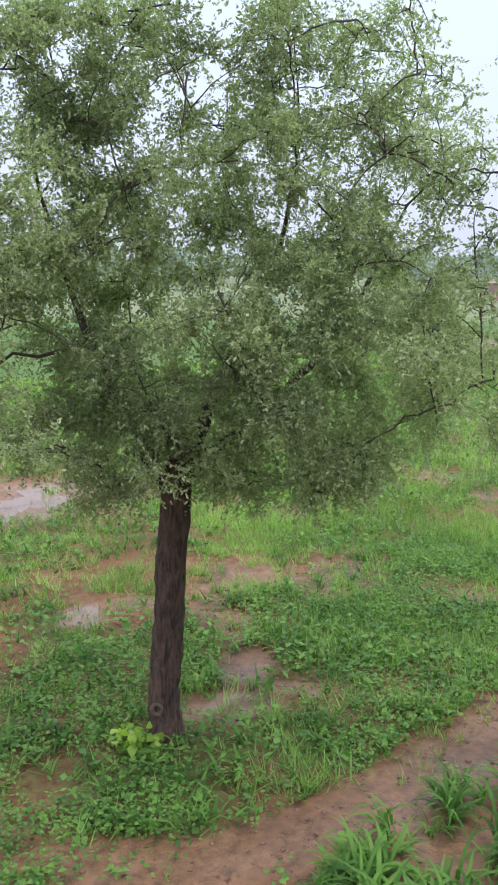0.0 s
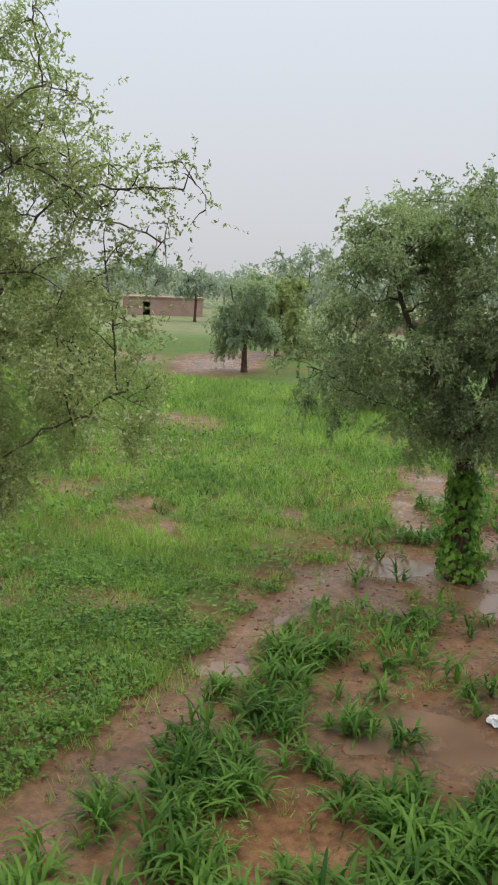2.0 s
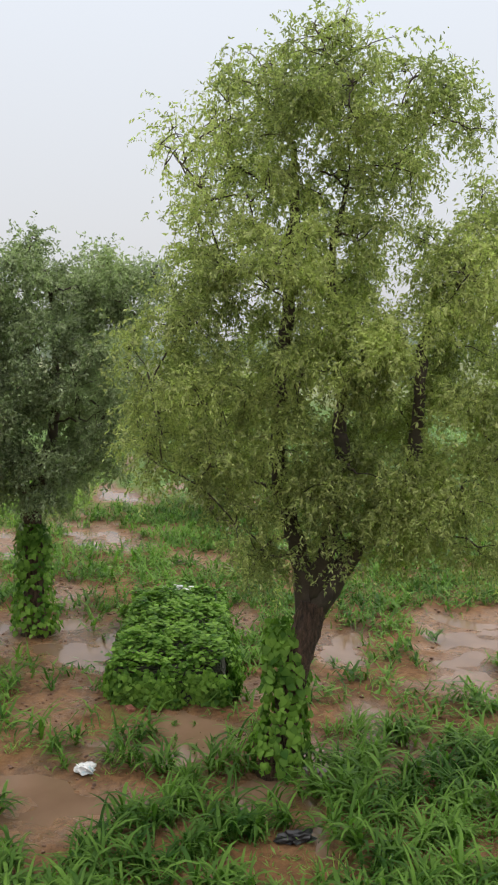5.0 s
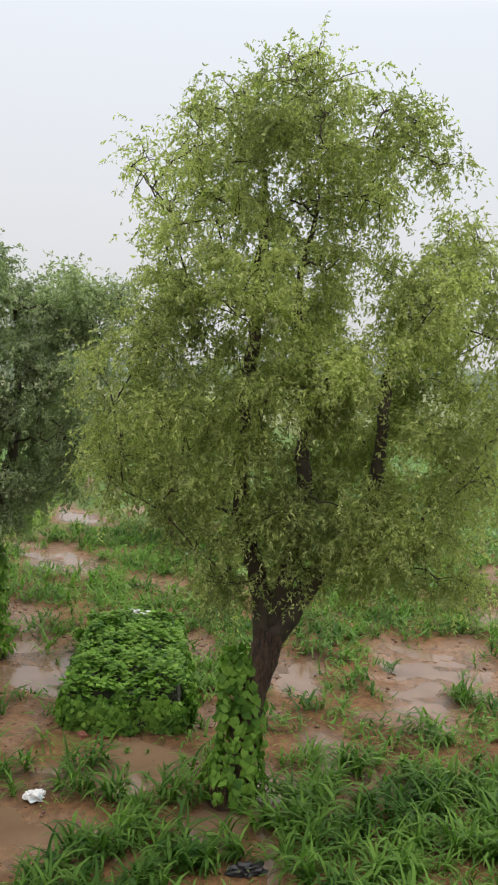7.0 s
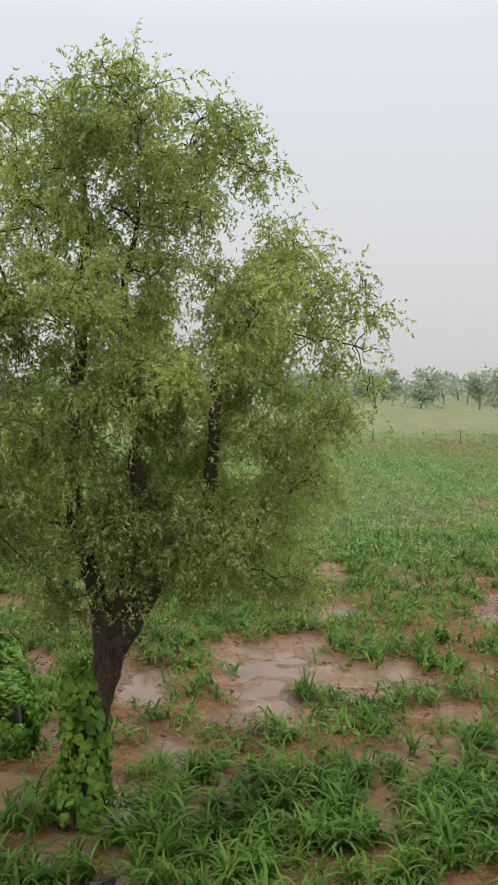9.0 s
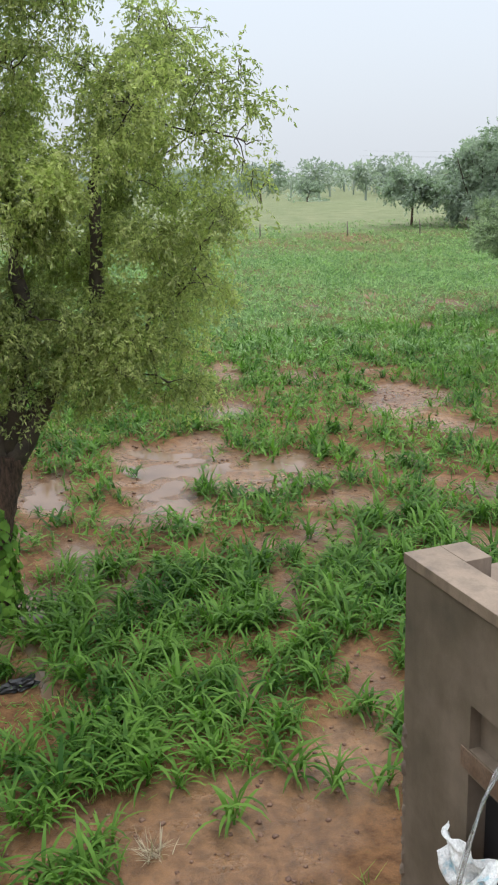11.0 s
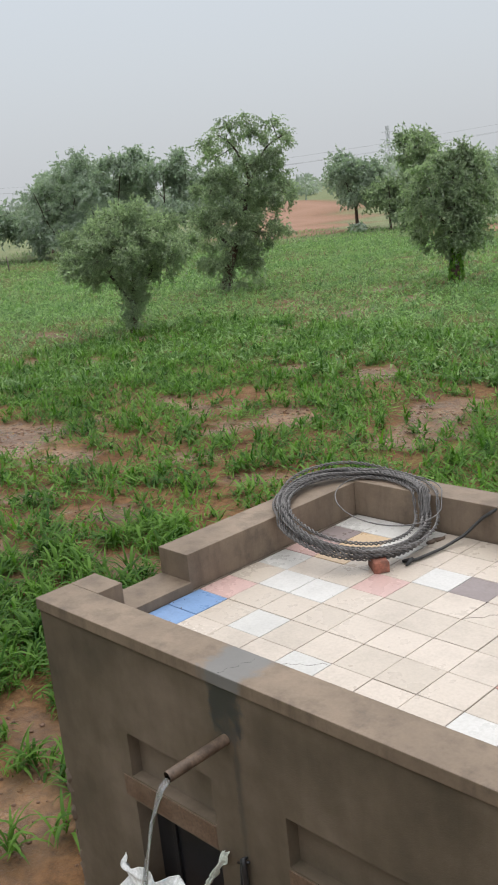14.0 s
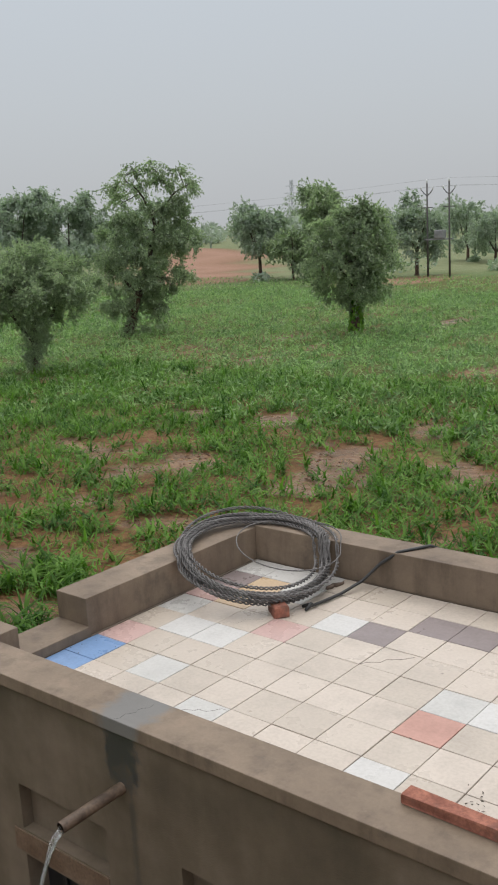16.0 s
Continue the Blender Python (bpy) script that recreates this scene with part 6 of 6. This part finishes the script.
def millet_density(x, y):
    b, deep = bare(x, y)
    c = fractal(x, y, 1.7, 61)
    d = np.clip((c - 0.27) * 5.0, 0.08, 1.0) * np.clip(1 - 0.86 * b, 0, 1) * (1 - 0.5 * np.clip(deep * 40, 0, 1)) * (1 - meadow(x, y))
    d = np.maximum(d, 0.95 * (1 - b) * np.exp(-(((x + 6.4) / 2.2) ** 2 + ((y - 0.3) / 1.6) ** 2)))
    d = d * np.where((x > -3.7) & (y < 0.6) & (y > -4), 0.03, 1)
    d = d * np.where((np.abs(x + 14) < 2.5) & (np.abs(y + 4.3) < 1.1), 0, 1)
    for cx, cy in ((-8.85, -5.25), (-7.0, -2.65)):
        d = d * np.where(np.hypot(x - cx, y - cy) < 0.6, 0, 1)
    return d


MILLET = []
for k in range(10):
    v, q = millet_arrays(900 + k, 3 + k % 4, 5, 0.40 + 0.02 * k)
    MILLET.append((v, None, q))
FARMILLET = []
for k in range(6):
    v, q = millet_arrays(950 + k, 2, 3, 0.42, 2)
    FARMILLET.append((v, None, q))
MIDMILLET = []
for k in range(10):
    v, q = millet_arrays(930 + k, 3 + k % 2, 3, 0.44, 2)
    MIDMILLET.append((v, None, q))
# the nearest plants stand singly
x, y = sow(2000, -10.5, -2.3, -9.0, 6.5, lambda a, b: millet_density(a, b), 62)
order = np.argsort(np.hypot(x - 3.2, y + 3.6))
x, y = x[order], y[order]
nearest = 260
millet_meshes = []
for k, (v, t, q) in enumerate(MILLET):
    me = mesh_data("millet_plant", v, t, q)
    me.materials.append(M_MILLET)
    millet_meshes.append(me)
zs = land(x, y)
for k in range(min(nearest, len(x))):
    ob = new("millet_plant", millet_meshes[k % 10])
    s = prng.uniform(0.65, 1.2)
    ob.location, ob.scale, ob.rotation_euler = (x[k], y[k], zs[k] - 0.02), (s, s, s), (0, 0, prng.uniform(0, 6.28))
    tagged(ob, "young millet plant with arching green blades in wet soil", "millet plant", "millet plants by the outhouse")
field = Soup()
scatter(field, MILLET, x[nearest:], y[nearest:], prng.uniform(0.6, 1.15, len(x[nearest:])), 63)
x, y = sow(10000, -30, 4, -9.5, 26, lambda a, b: np.clip(millet_density(a, b) * 1.1 + 0.22 * (1 - meadow(a, b)) * (1 - bare(a, b)[0]), 0, 1) * ((a < -10.5) | (b > 6.5)) * ((np.abs(a + 14) > 2.5) | (np.abs(b + 4.3) > 1.1)), 64)
scatter(field, MIDMILLET, x, y, prng.uniform(0.65, 1.35, len(x)), 65)
x, y = sow(13000, -40, -2, -34, -9.3, lambda a, b: np.clip((fractal(a, b, 2.2, 71) - 0.48) * 7, 0, 0.8) * (1 - bare(a, b)[0]) * meadow(a, b), 72)
scatter(field, FARMILLET, x, y, prng.uniform(0.5, 1.0, len(x)), 73)
tagged(put("millet_crop", field.mesh("millet_crop"), M_MILLET), "field of young green millet in patchy rows", "millet", kind="stuff")

# far rows of the same millet, in the leaf colour paled for haze
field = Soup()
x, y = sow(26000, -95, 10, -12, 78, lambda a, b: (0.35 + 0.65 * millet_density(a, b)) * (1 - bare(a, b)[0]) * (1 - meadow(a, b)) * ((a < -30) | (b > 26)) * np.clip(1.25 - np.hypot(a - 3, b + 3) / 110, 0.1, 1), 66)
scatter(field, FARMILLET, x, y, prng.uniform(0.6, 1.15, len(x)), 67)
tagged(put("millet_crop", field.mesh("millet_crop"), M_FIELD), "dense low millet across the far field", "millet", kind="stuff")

# meadow grass: tufts of thin blades
TUFT = []
for k in range(8):
    r = np.random.RandomState(970 + k)
    n = 8
    p = np.concatenate([r.normal(size=(n, 2)) * 0.05, np.zeros((n, 1))], 1)
    v, q = ribbon_leaves(p, r.uniform(0, 6.28, n), r.uniform(0.16, 0.34, n), r.uniform(0.012, 0.022, n), r.uniform(0.9, 1.5, n), r.uniform(0.0, 0.5, n), 1)
    s = Soup()
    s.many(v[:, :3], [(0, 1, 2)])
    TUFT.append((np.concatenate(s.v), np.concatenate(s.t), None))
turf = Soup()


def grass_density(x, y):
    b, _ = bare(x, y)
    lush = np.exp(-(((x + 4.5) / 4.5) ** 2 + ((y + 11.2) / 1.3) ** 2))
    return np.clip((fractal(x, y, 2.1, 81) + 0.6 * (fractal(x, y, 0.5, 85) - 0.5) - 0.38) * 4.5, 0.04, 1) * (1 - 0.62 * b) * (1 - 0.75 * lush)


x, y = sow(30000, -17, 1, -24, -9, lambda a, b: grass_density(a, b) * meadow(a, b), 82)
scatter(turf, TUFT, x, y, prng.uniform(0.5, 1.25, len(x)) * (0.5 + 1.0 * fractal(x, y, 3.0, 83)), 84, 0.01)
x, y = sow(24000, -46, -10, -44, -8, lambda a, b: np.clip(grass_density(a, b) + 0.45, 0, 1) * (1 - bare(a, b)[0]) * meadow(a, b) * ((a < -17) | (b < -24)), 85)
scatter(turf, TUFT, x, y, prng.uniform(0.9, 1.9, len(x)) * (0.7 + 0.6 * fractal(x, y, 4.0, 83)), 86, 0.01)
x, y = sow(5000, -24, 3, -9.5, 12, lambda a, b: grass_density(a, b) * (1 - meadow(a, b)) * 0.5 * (1 - bare(a, b)[0]), 87)
scatter(turf, TUFT, x, y, prng.uniform(0.4, 0.9, len(x)), 88, 0.01)
tagged(put("meadow_grass", turf.mesh("meadow_grass"), M_GRASS), "short wet meadow grass with bare muddy patches", "grass", kind="stuff")

# low broad-leaved cover between the millet plants, and weeds along the path and in the meadow
def cover_leaves(soup, x, y, low, high, small, large, seed, flat=0.35, single=False, rise=0.0, slim=1.0):
    r = np.random.RandomState(seed)
    z = np.maximum(land(x, y), -0.02) + r.uniform(low, high, len(x))
    d = unit(np.stack([r.normal(size=len(x)), r.normal(size=len(x)), flat * r.normal(size=len(x)) - 0.15 + rise], -1))
    a = unit(np.cross(d, np.array([0, 0, 1.0]) + 0.35 * r.normal(size=d.shape)))
    sz = r.uniform(small, large, len(x))[:, None]
    p = np.stack([x, y, z], -1)
    if single:
        soup.many(np.stack([p - d * sz * 0.4 + a * sz * 0.4 * slim, p - d * sz * 0.4 - a * sz * 0.4 * slim, p + d * sz * 0.6], 1), [(0, 1, 2)])
        return
    v = np.stack([p - d * sz * 0.5, p + a * sz * 0.3 * slim, p + d * sz * 0.5, p - a * sz * 0.3 * slim], 1)
    soup.many(v, [(0, 1, 2), (0, 2, 3)])


low = Soup()
x, y = sow(220000, -31, 4, -9, 27, lambda a, b: np.clip((fractal(a, b, 1.3, 95) - 0.36) * 4, 0, 1) * np.clip(1 - 1.0 * bare(a, b)[0], 0, 1) * (1 - meadow(a, b)) * 0.9 * ((a < -4.3) | (b > 0.8)), 96)
close = np.hypot(x - 3.2, y + 3.6) < 15
cover_leaves(low, x[~close], y[~close], 0.02, 0.24, 0.12, 0.26, 97, 0.6, True, 0.7, 0.28)
cover_leaves(low, x[close], y[close], 0.01, 0.12, 0.06, 0.15, 98, 0.5, False, 0.5, 0.35)
tagged(put("crop_undergrowth", low.mesh("crop_undergrowth"), M_BLADE), "short green blades sprouting between the millet plants", "undergrowth", kind="stuff")
low = Soup()
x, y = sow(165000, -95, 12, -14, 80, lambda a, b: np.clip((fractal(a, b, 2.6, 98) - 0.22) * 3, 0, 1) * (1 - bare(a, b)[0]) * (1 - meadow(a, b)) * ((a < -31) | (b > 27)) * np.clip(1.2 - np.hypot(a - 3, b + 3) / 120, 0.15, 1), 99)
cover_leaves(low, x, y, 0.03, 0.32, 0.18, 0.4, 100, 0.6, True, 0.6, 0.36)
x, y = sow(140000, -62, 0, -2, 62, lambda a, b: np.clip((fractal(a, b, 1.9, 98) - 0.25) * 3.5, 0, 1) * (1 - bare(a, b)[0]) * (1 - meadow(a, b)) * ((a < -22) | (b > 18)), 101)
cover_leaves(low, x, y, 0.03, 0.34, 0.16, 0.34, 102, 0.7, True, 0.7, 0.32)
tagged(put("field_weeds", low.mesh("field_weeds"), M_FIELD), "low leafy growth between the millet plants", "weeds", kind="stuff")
weeds = Soup()
x, y = sow(60000, -13, 1.5, -15, -9.2, lambda a, b: np.clip((fractal(a, b, 1.1, 91) - 0.22) * 5, 0, 1) * np.clip(1 - 1.05 * bare(a, b)[0], 0, 1) * meadow(a, b), 92)
cover_leaves(weeds, x, y, 0.02, 0.17, 0.04, 0.085, 93)
x, y = sow(45000, -30, -2, -32, -9.5, lambda a, b: np.clip((fractal(a, b, 1.6, 93) - 0.38) * 4, 0, 1) * np.clip(1 - 1.1 * bare(a, b)[0], 0, 1) * meadow(a, b), 94)
cover_leaves(weeds, x, y, 0.02, 0.24, 0.07, 0.16, 95, 0.5)
x, y = sow(900, -12, 0.5, -13.5, -9.0, lambda a, b: np.clip((fractal(a, b, 1.1, 91) - 0.42) * 5, 0, 1) * np.clip(1 - 0.9 * bare(a, b)[0], 0, 1), 92)
px, py = np.repeat(x, 9) + prng.normal(size=len(x) * 9) * 0.08, np.repeat(y, 9) + prng.normal(size=len(x) * 9) * 0.08
pz = land(px, py) + prng.uniform(0.05, 0.15, len(px))
heart_leaves(weeds, np.stack([px, py, pz], -1), np.tile([0, 0, 1.0], (len(px), 1)), prng.uniform(0.04, 0.085, len(px)), prng, 0.2)
tagged(put("creeping_weeds", weeds.mesh("creeping_weeds"), M_WEED), "creeping round-leaved green weeds on damp soil", "weeds", kind="stuff")


# ---- far things: poles, wires, pylon, hut ----
M_STEEL = speckled("weathered_steel", (0.20, 0.20, 0.21), (0.30, 0.30, 0.31), 2.0, 0.5, 0.1, 0.002, 40.0, 0.3)
M_POLE = speckled("rain_dark_pole_steel", (0.06, 0.055, 0.052), (0.10, 0.09, 0.085), 2.0, 0.6, 0.1, 0.002, 40.0, 0.2)
M_GALV = speckled("bright_galvanised_lattice", (0.40, 0.42, 0.44), (0.50, 0.52, 0.54), 0.3, 0.5, 0.1, 0.002, 4.0)
# red mud, lightened in its colour for the haze at that distance
M_MUDWALL = speckled("hazed_mud_wall", (0.29, 0.19, 0.15), (0.37, 0.26, 0.21), 0.8, 0.9, 0.3, 0.02, 20.0)
M_WOODPOST = speckled("grey_wood_post", (0.12, 0.10, 0.08), (0.2, 0.17, 0.14), 5.0, 0.85)


def power_pole(x, y):
    z = float(land(x, y))
    ob = thing("power_pole", (x, y, z), "slim grey power pole with a V-shaped top arm", "power pole", "power poles by the track")
    s = Soup()
    s.tube([(0, 0, -0.3), (0, 0, 4), (0, 0, 8.9)], [0.11, 0.09, 0.075], 10)
    put("pole", s.mesh("pole", True), M_POLE, ob)
    for k in (-1, 1):
        s = Soup()
        s.tube([(0, 0, 7.7), (0.25 * k, 0.12 * k, 7.95), (0.5 * k, 0.24 * k, 8.3)], [0.05, 0.05, 0.045], 6)
        arm = put("arm", s.mesh("arm"), M_POLE, ob)
        s = Soup()
        s.tube([(0.5 * k, 0.24 * k, 8.28), (0.5 * k, 0.24 * k, 8.4), (0.5 * k, 0.24 * k, 8.55)], [0.05, 0.09, 0.05], 8)
        put("insulator", s.mesh("insulator", True), M_SHEET, arm)
    s = Soup()
    s.tube([(0, 0, 8.88), (0, 0, 9.05), (0, 0, 9.25)], [0.05, 0.1, 0.05], 8)
    put("insulator", s.mesh("insulator", True), M_SHEET, ob)
    s = Soup()
    s.tube([(-0.5, -0.24, 6.6), (0.5, 0.24, 6.6)], [0.05, 0.05], 6)
    put("crossbar", s.mesh("crossbar"), M_POLE, ob)
    return ob


power_pole(-44.4, 81.5)
power_pole(-41.5, 80.5)
bm = bmesh.new()
box(bm, -43.3, 80.75, 3.7, -42.3, 81.4, 4.5, 0.08)
box(bm, -44.4, 80.9, 3.56, -41.4, 81.15, 3.69)
tagged(part("transformer", bm, M_STEEL), "grey transformer box slung between two poles", "transformer")
for k, (zo, so) in enumerate(((8.5, 0.5), (8.5, -0.5), (9.2, 0.0))):
    ws = Soup()
    for (ax, ay), (bx, by) in (((-44.4 + so, 81.5 + so / 2), (-130, 66 + so)), ((-41.5 + so, 80.5 + so / 2), (40, 92 + so)), ((-44.4 + so, 81.5 + so / 2), (-41.5 + so, 80.5 + so / 2))):
        t = np.linspace(0, 1, 14)
        ln = math.hypot(bx - ax, by - ay)
        ws.tube(np.stack([ax + (bx - ax) * t, ay + (by - ay) * t, zo + 0.06 - ln * 0.055 * t * (1 - t)], -1), np.full(14, 0.008), 4, False)
    tagged(put("power_line", ws.mesh("power_line"), M_STEEL), "thin dark overhead wire between the poles", "wire", "overhead wires")


def pylon(x, y, h):
    s = Soup()
    foot, waist = h * 0.11, h * 0.02
    lev = [0, 0.22, 0.42, 0.6, 0.76, 0.9, 1.0]
    half = lambda f: foot + (waist - foot) * min(1, f / 0.75)
    cs = [(-1, -1), (1, -1), (1, 1), (-1, 1)]
    for sx, sy in cs:
        s.tube([(sx * half(f), sy * half(f), h * f) for f in lev], [0.11] * len(lev), 4, False)
    for f0, f1 in zip(lev[:-1], lev[1:]):
        for a, b in zip(cs, cs[1:] + cs[:1]):
            for u, v in ((a, b), (b, a)):
                s.tube([(u[0] * half(f0), u[1] * half(f0), h * f0), (v[0] * half(f1), v[1] * half(f1), h * f1)], [0.055, 0.055], 4, False)
    for f, w in ((0.66, 0.17), (0.78, 0.14), (0.9, 0.11)):
        for k in (-1, 1):
            for dz in (0, -0.03):
                s.tube([(0, 0, h * (f + dz)), (k * h * w * 0.8, k * h * w * 0.6, h * f)], [0.1, 0.06], 4, False)
    ob = put("pylon", s.mesh("pylon"), M_GALV)
    ob.location = (x, y, -0.2)
    tagged(ob, "tall lattice steel pylon far across the plain", "pylon")


pylon(-267, 356, 25.5)


def hut():
    ob = thing("mud_hut", (-126.0, -74.5, 0), "low red-brown mud hut with a dark doorway", "hut", turn=radians(28))
    bm = bmesh.new()
    for x0, x1, z0, z1 in ((-1.9, 6.0, 0, 2.6), (-6, -3.0, 0, 2.6), (-3.0, -1.9, 2.0, 2.6)):
        box(bm, -0.2, x0, z0, 0.2, x1, z1)
    box(bm, -5, -6, 0, -0.21, -5.7, 2.6)
    box(bm, -5, 5.7, 0, -0.21, 6.0, 2.6)
    box(bm, -5.3, -6, 0, -5.01, 6, 2.6)
    part("wall", bm, M_MUDWALL, ob)
    bm = bmesh.new()
    box(bm, -5.5, -6.2, 2.61, 0.4, 6.2, 2.85, 0.05)
    part("roof", bm, M_MUDWALL, ob)


hut()
bm = bmesh.new()
for k in range(9):
    box(bm, -112 + k * 0.6, -40.0 + k * 1.6, -0.1, -111.5 + k * 0.6, -38.45 + k * 1.6, 1.5 + 0.5 * math.sin(k * 1.7), 0.05)
tagged(part("field_wall", bm, M_MUDWALL), "crumbling red mud field wall", "wall")


def fence_post(x, y, h):
    r = np.random.RandomState(int(abs(x * 10)))
    s = Soup()
    s.tube([(0, 0, -0.2), (0.02, 0, h * 0.5), (r.normal() * 0.05, 0.02, h)], [0.07, 0.06, 0.05], 7)
    ob = put("fence_post", s.mesh("fence_post", True), M_WOODPOST)
    ob.location = (x, y, float(land(x, y)))
    tagged(ob, "weathered wooden fence post at the field edge", "post", "fence posts")


for px, py in ((-82.0, 30.2), (-84.0, 27.0), (-79.5, 38.0), (-76.5, 44.0)):
    fence_post(px, py, 1.4)

# ---- small things lying about ----


def crumple(name, place, size, mat, label, category, seed, turn=0.0):
    """A crumpled piece of sheet: a lumpy folded surface."""
    r = np.random.RandomState(seed)
    bm = bmesh.new()
    bmesh.ops.create_icosphere(bm, subdivisions=3, radius=1.0)
    for v in bm.verts:
        k = 0.5 + 0.9 * value_noise(v.co.x * 3.1 + seed, v.co.y * 3.1 + v.co.z * 2.7, 1.0, seed) + 0.09 * r.normal()
        v.co = Vector((v.co.x * size[0] * k, v.co.y * size[1] * k, max(v.co.z, -0.35) * size[2] * k))
    ob = part(name, bm, mat)
    ob.location, ob.rotation_euler = place, (0, 0, turn)
    return tagged(ob, label, category)


crumple("plastic_bag", (-9.2, -5.3, 0.07), (0.11, 0.14, 0.08), M_SHEET, "crumpled white plastic bag among the millet", "plastic bag", 3)
crumple("plastic_rag", (-7.4, -2.63, 0.05), (0.12, 0.24, 0.1), M_BLACK, "black plastic rag lying on wet soil", "plastic rag", 5, 0.3)
crumple("white_rag", (-16.15, -4.45, 0.78), (0.12, 0.22, 0.05), M_SHEET, "white rag lying on the creeper leaves", "rag", 7)
crumple("white_rag", (-16.05, -4.05, 0.78), (0.1, 0.14, 0.04), M_SHEET, "white rag lying on the creeper leaves", "rag", 9)
brick((-11.45, -4.9, 0.02), 0.4, "red brick lying beside the creeper block")

M_STRAW = leafy("dry_straw", (0.30, 0.25, 0.17), (0.48, 0.42, 0.31), 0.7, 0.2)
M_LITTER = leafy("sodden_dead_leaf", (0.13, 0.085, 0.05), (0.27, 0.19, 0.12), 0.7, 0.2)
M_BRIGHT = leafy("bright_yellow_green_leaf", (0.12, 0.22, 0.02), (0.30, 0.42, 0.04), 0.4, 0.4, 2.0, 0.35)
r = np.random.RandomState(41)
st = Soup()
n = 60
v, q = ribbon_leaves(np.concatenate([r.normal(size=(n, 2)) * 0.05, np.zeros((n, 1))], 1), r.uniform(0, 6.28, n), r.uniform(0.15, 0.32, n), r.uniform(0.006, 0.011, n), r.uniform(0.5, 1.4, n), r.uniform(0, 0.8, n))
st.many(v, None, q)
ob = put("dry_grass_tuft", st.mesh("dry_grass_tuft"), M_STRAW)
ob.location = (-3.92, -1.95, float(land(-3.92, -1.95)) - 0.01)
tagged(ob, "tuft of bleached dry grass on bare mud", "grass tuft")
st = Soup()
n = 70
p = np.stack([r.normal(size=n) * 0.16, r.normal(size=n) * 0.16, r.uniform(0.06, 0.34, n)], -1)
heart_leaves(st, p, np.tile([0, 0, 1.0], (n, 1)) + r.normal(size=(n, 3)) * 0.4, r.uniform(0.06, 0.13, n), r, 0.5)
ob = thing("broadleaf_weed", (-3.25, -12.0, float(land(-3.25, -12.0))), "bright yellow-green broad-leaved weed at the foot of the tree", "weed")
put("foliage", st.mesh("foliage"), M_BRIGHT, ob)["kind"] = "stuff"
for k in range(10):
    st = Soup()
    st.tube([(0, 0, -0.02), (p[k, 0] * 0.5, p[k, 1] * 0.5, p[k, 2] * 0.6), p[k]], [0.006, 0.005, 0.003], 4, False)
    put("stem", st.mesh("stem"), M_BRIGHT, ob)

# dead leaves, twigs and pebbles on the bare mud
n = 380
lx, ly = r.uniform(-11, -0.5, n), r.uniform(-11.5, 3, n)
k = bare(lx, ly)[0] > 0.6
lx, ly = lx[k], ly[k]
deb = Soup()
leaf_shapes(deb, np.stack([lx, ly, np.maximum(land(lx, ly), -0.028) + 0.012], -1), unit(np.stack([r.normal(size=len(lx)), r.normal(size=len(lx)), 0.1 * r.normal(size=len(lx))], -1)), r.uniform(0.015, 0.04, len(lx)), r.uniform(0.008, 0.018, len(lx)), r)
tagged(put("leaf_litter", deb.mesh("leaf_litter"), M_LITTER), "sodden brown dead leaves scattered on wet mud", "litter", kind="stuff")

# clods of soil on the bare ground
n = 9000
qx, qy = r.uniform(-20, 0, n), r.uniform(-12, 16, n)
qx[:120] = -3.3 + 0.9 * r.rand(120) + 0.1 * r.normal(size=120)
qy[:120] = -1.5 + (qx[:120] + 3.3) * 1.9 + 0.12 * r.normal(size=120)
k = (bare(qx, qy)[0] > 0.35) & (land(qx, qy) > -0.022) & ~((qx > X0 - 0.1) & (qy > Y0 - 0.1))
qx, qy = qx[k], qy[k]
ico = bmesh.new()
bmesh.ops.create_icosphere(ico, subdivisions=1, radius=1.0)
iv = np.array([v.co[:] for v in ico.verts])
it = np.array([[v.index for v in f.verts] for f in ico.faces])
ico.free()
sz = r.uniform(0.006, 0.021, len(qx)) * (1 + 0.05 * np.hypot(qx - 3.2, qy + 3.6))
v = iv[None] * sz[:, None, None] * r.uniform(0.6, 1.3, (len(qx), len(iv), 1)) * np.array([1.2, 1.2, 0.7]) + np.stack([qx, qy, land(qx, qy) + 0.004], -1)[:, None]
cl = Soup()
cl.many(v, it)
tagged(put("soil_clods", cl.mesh("soil_clods"), speckled("wet_soil_clod", (0.10, 0.05, 0.03), (0.2, 0.115, 0.075), 9.0, 0.7)), "small clods of wet brown soil", "soil clods", kind="stuff")

# seedlings in rows in the flooded bed
for i in range(6):
    for j in range(7):
        if r.rand() < 0.2:
            continue
        ob = new("millet_seedling", millet_meshes[(i + j) % 10])
        s = r.uniform(0.16, 0.3)
        ob.location, ob.scale, ob.rotation_euler = (-10.95 + 0.28 * i + 0.03 * r.normal(), -5.0 + 0.28 * j + 0.03 * r.normal(), -0.035), (s, s, s), (0, 0, r.uniform(0, 6.28))
        tagged(ob, "tiny green seedling standing in shallow muddy water", "seedling", "seedling rows in the flooded bed")
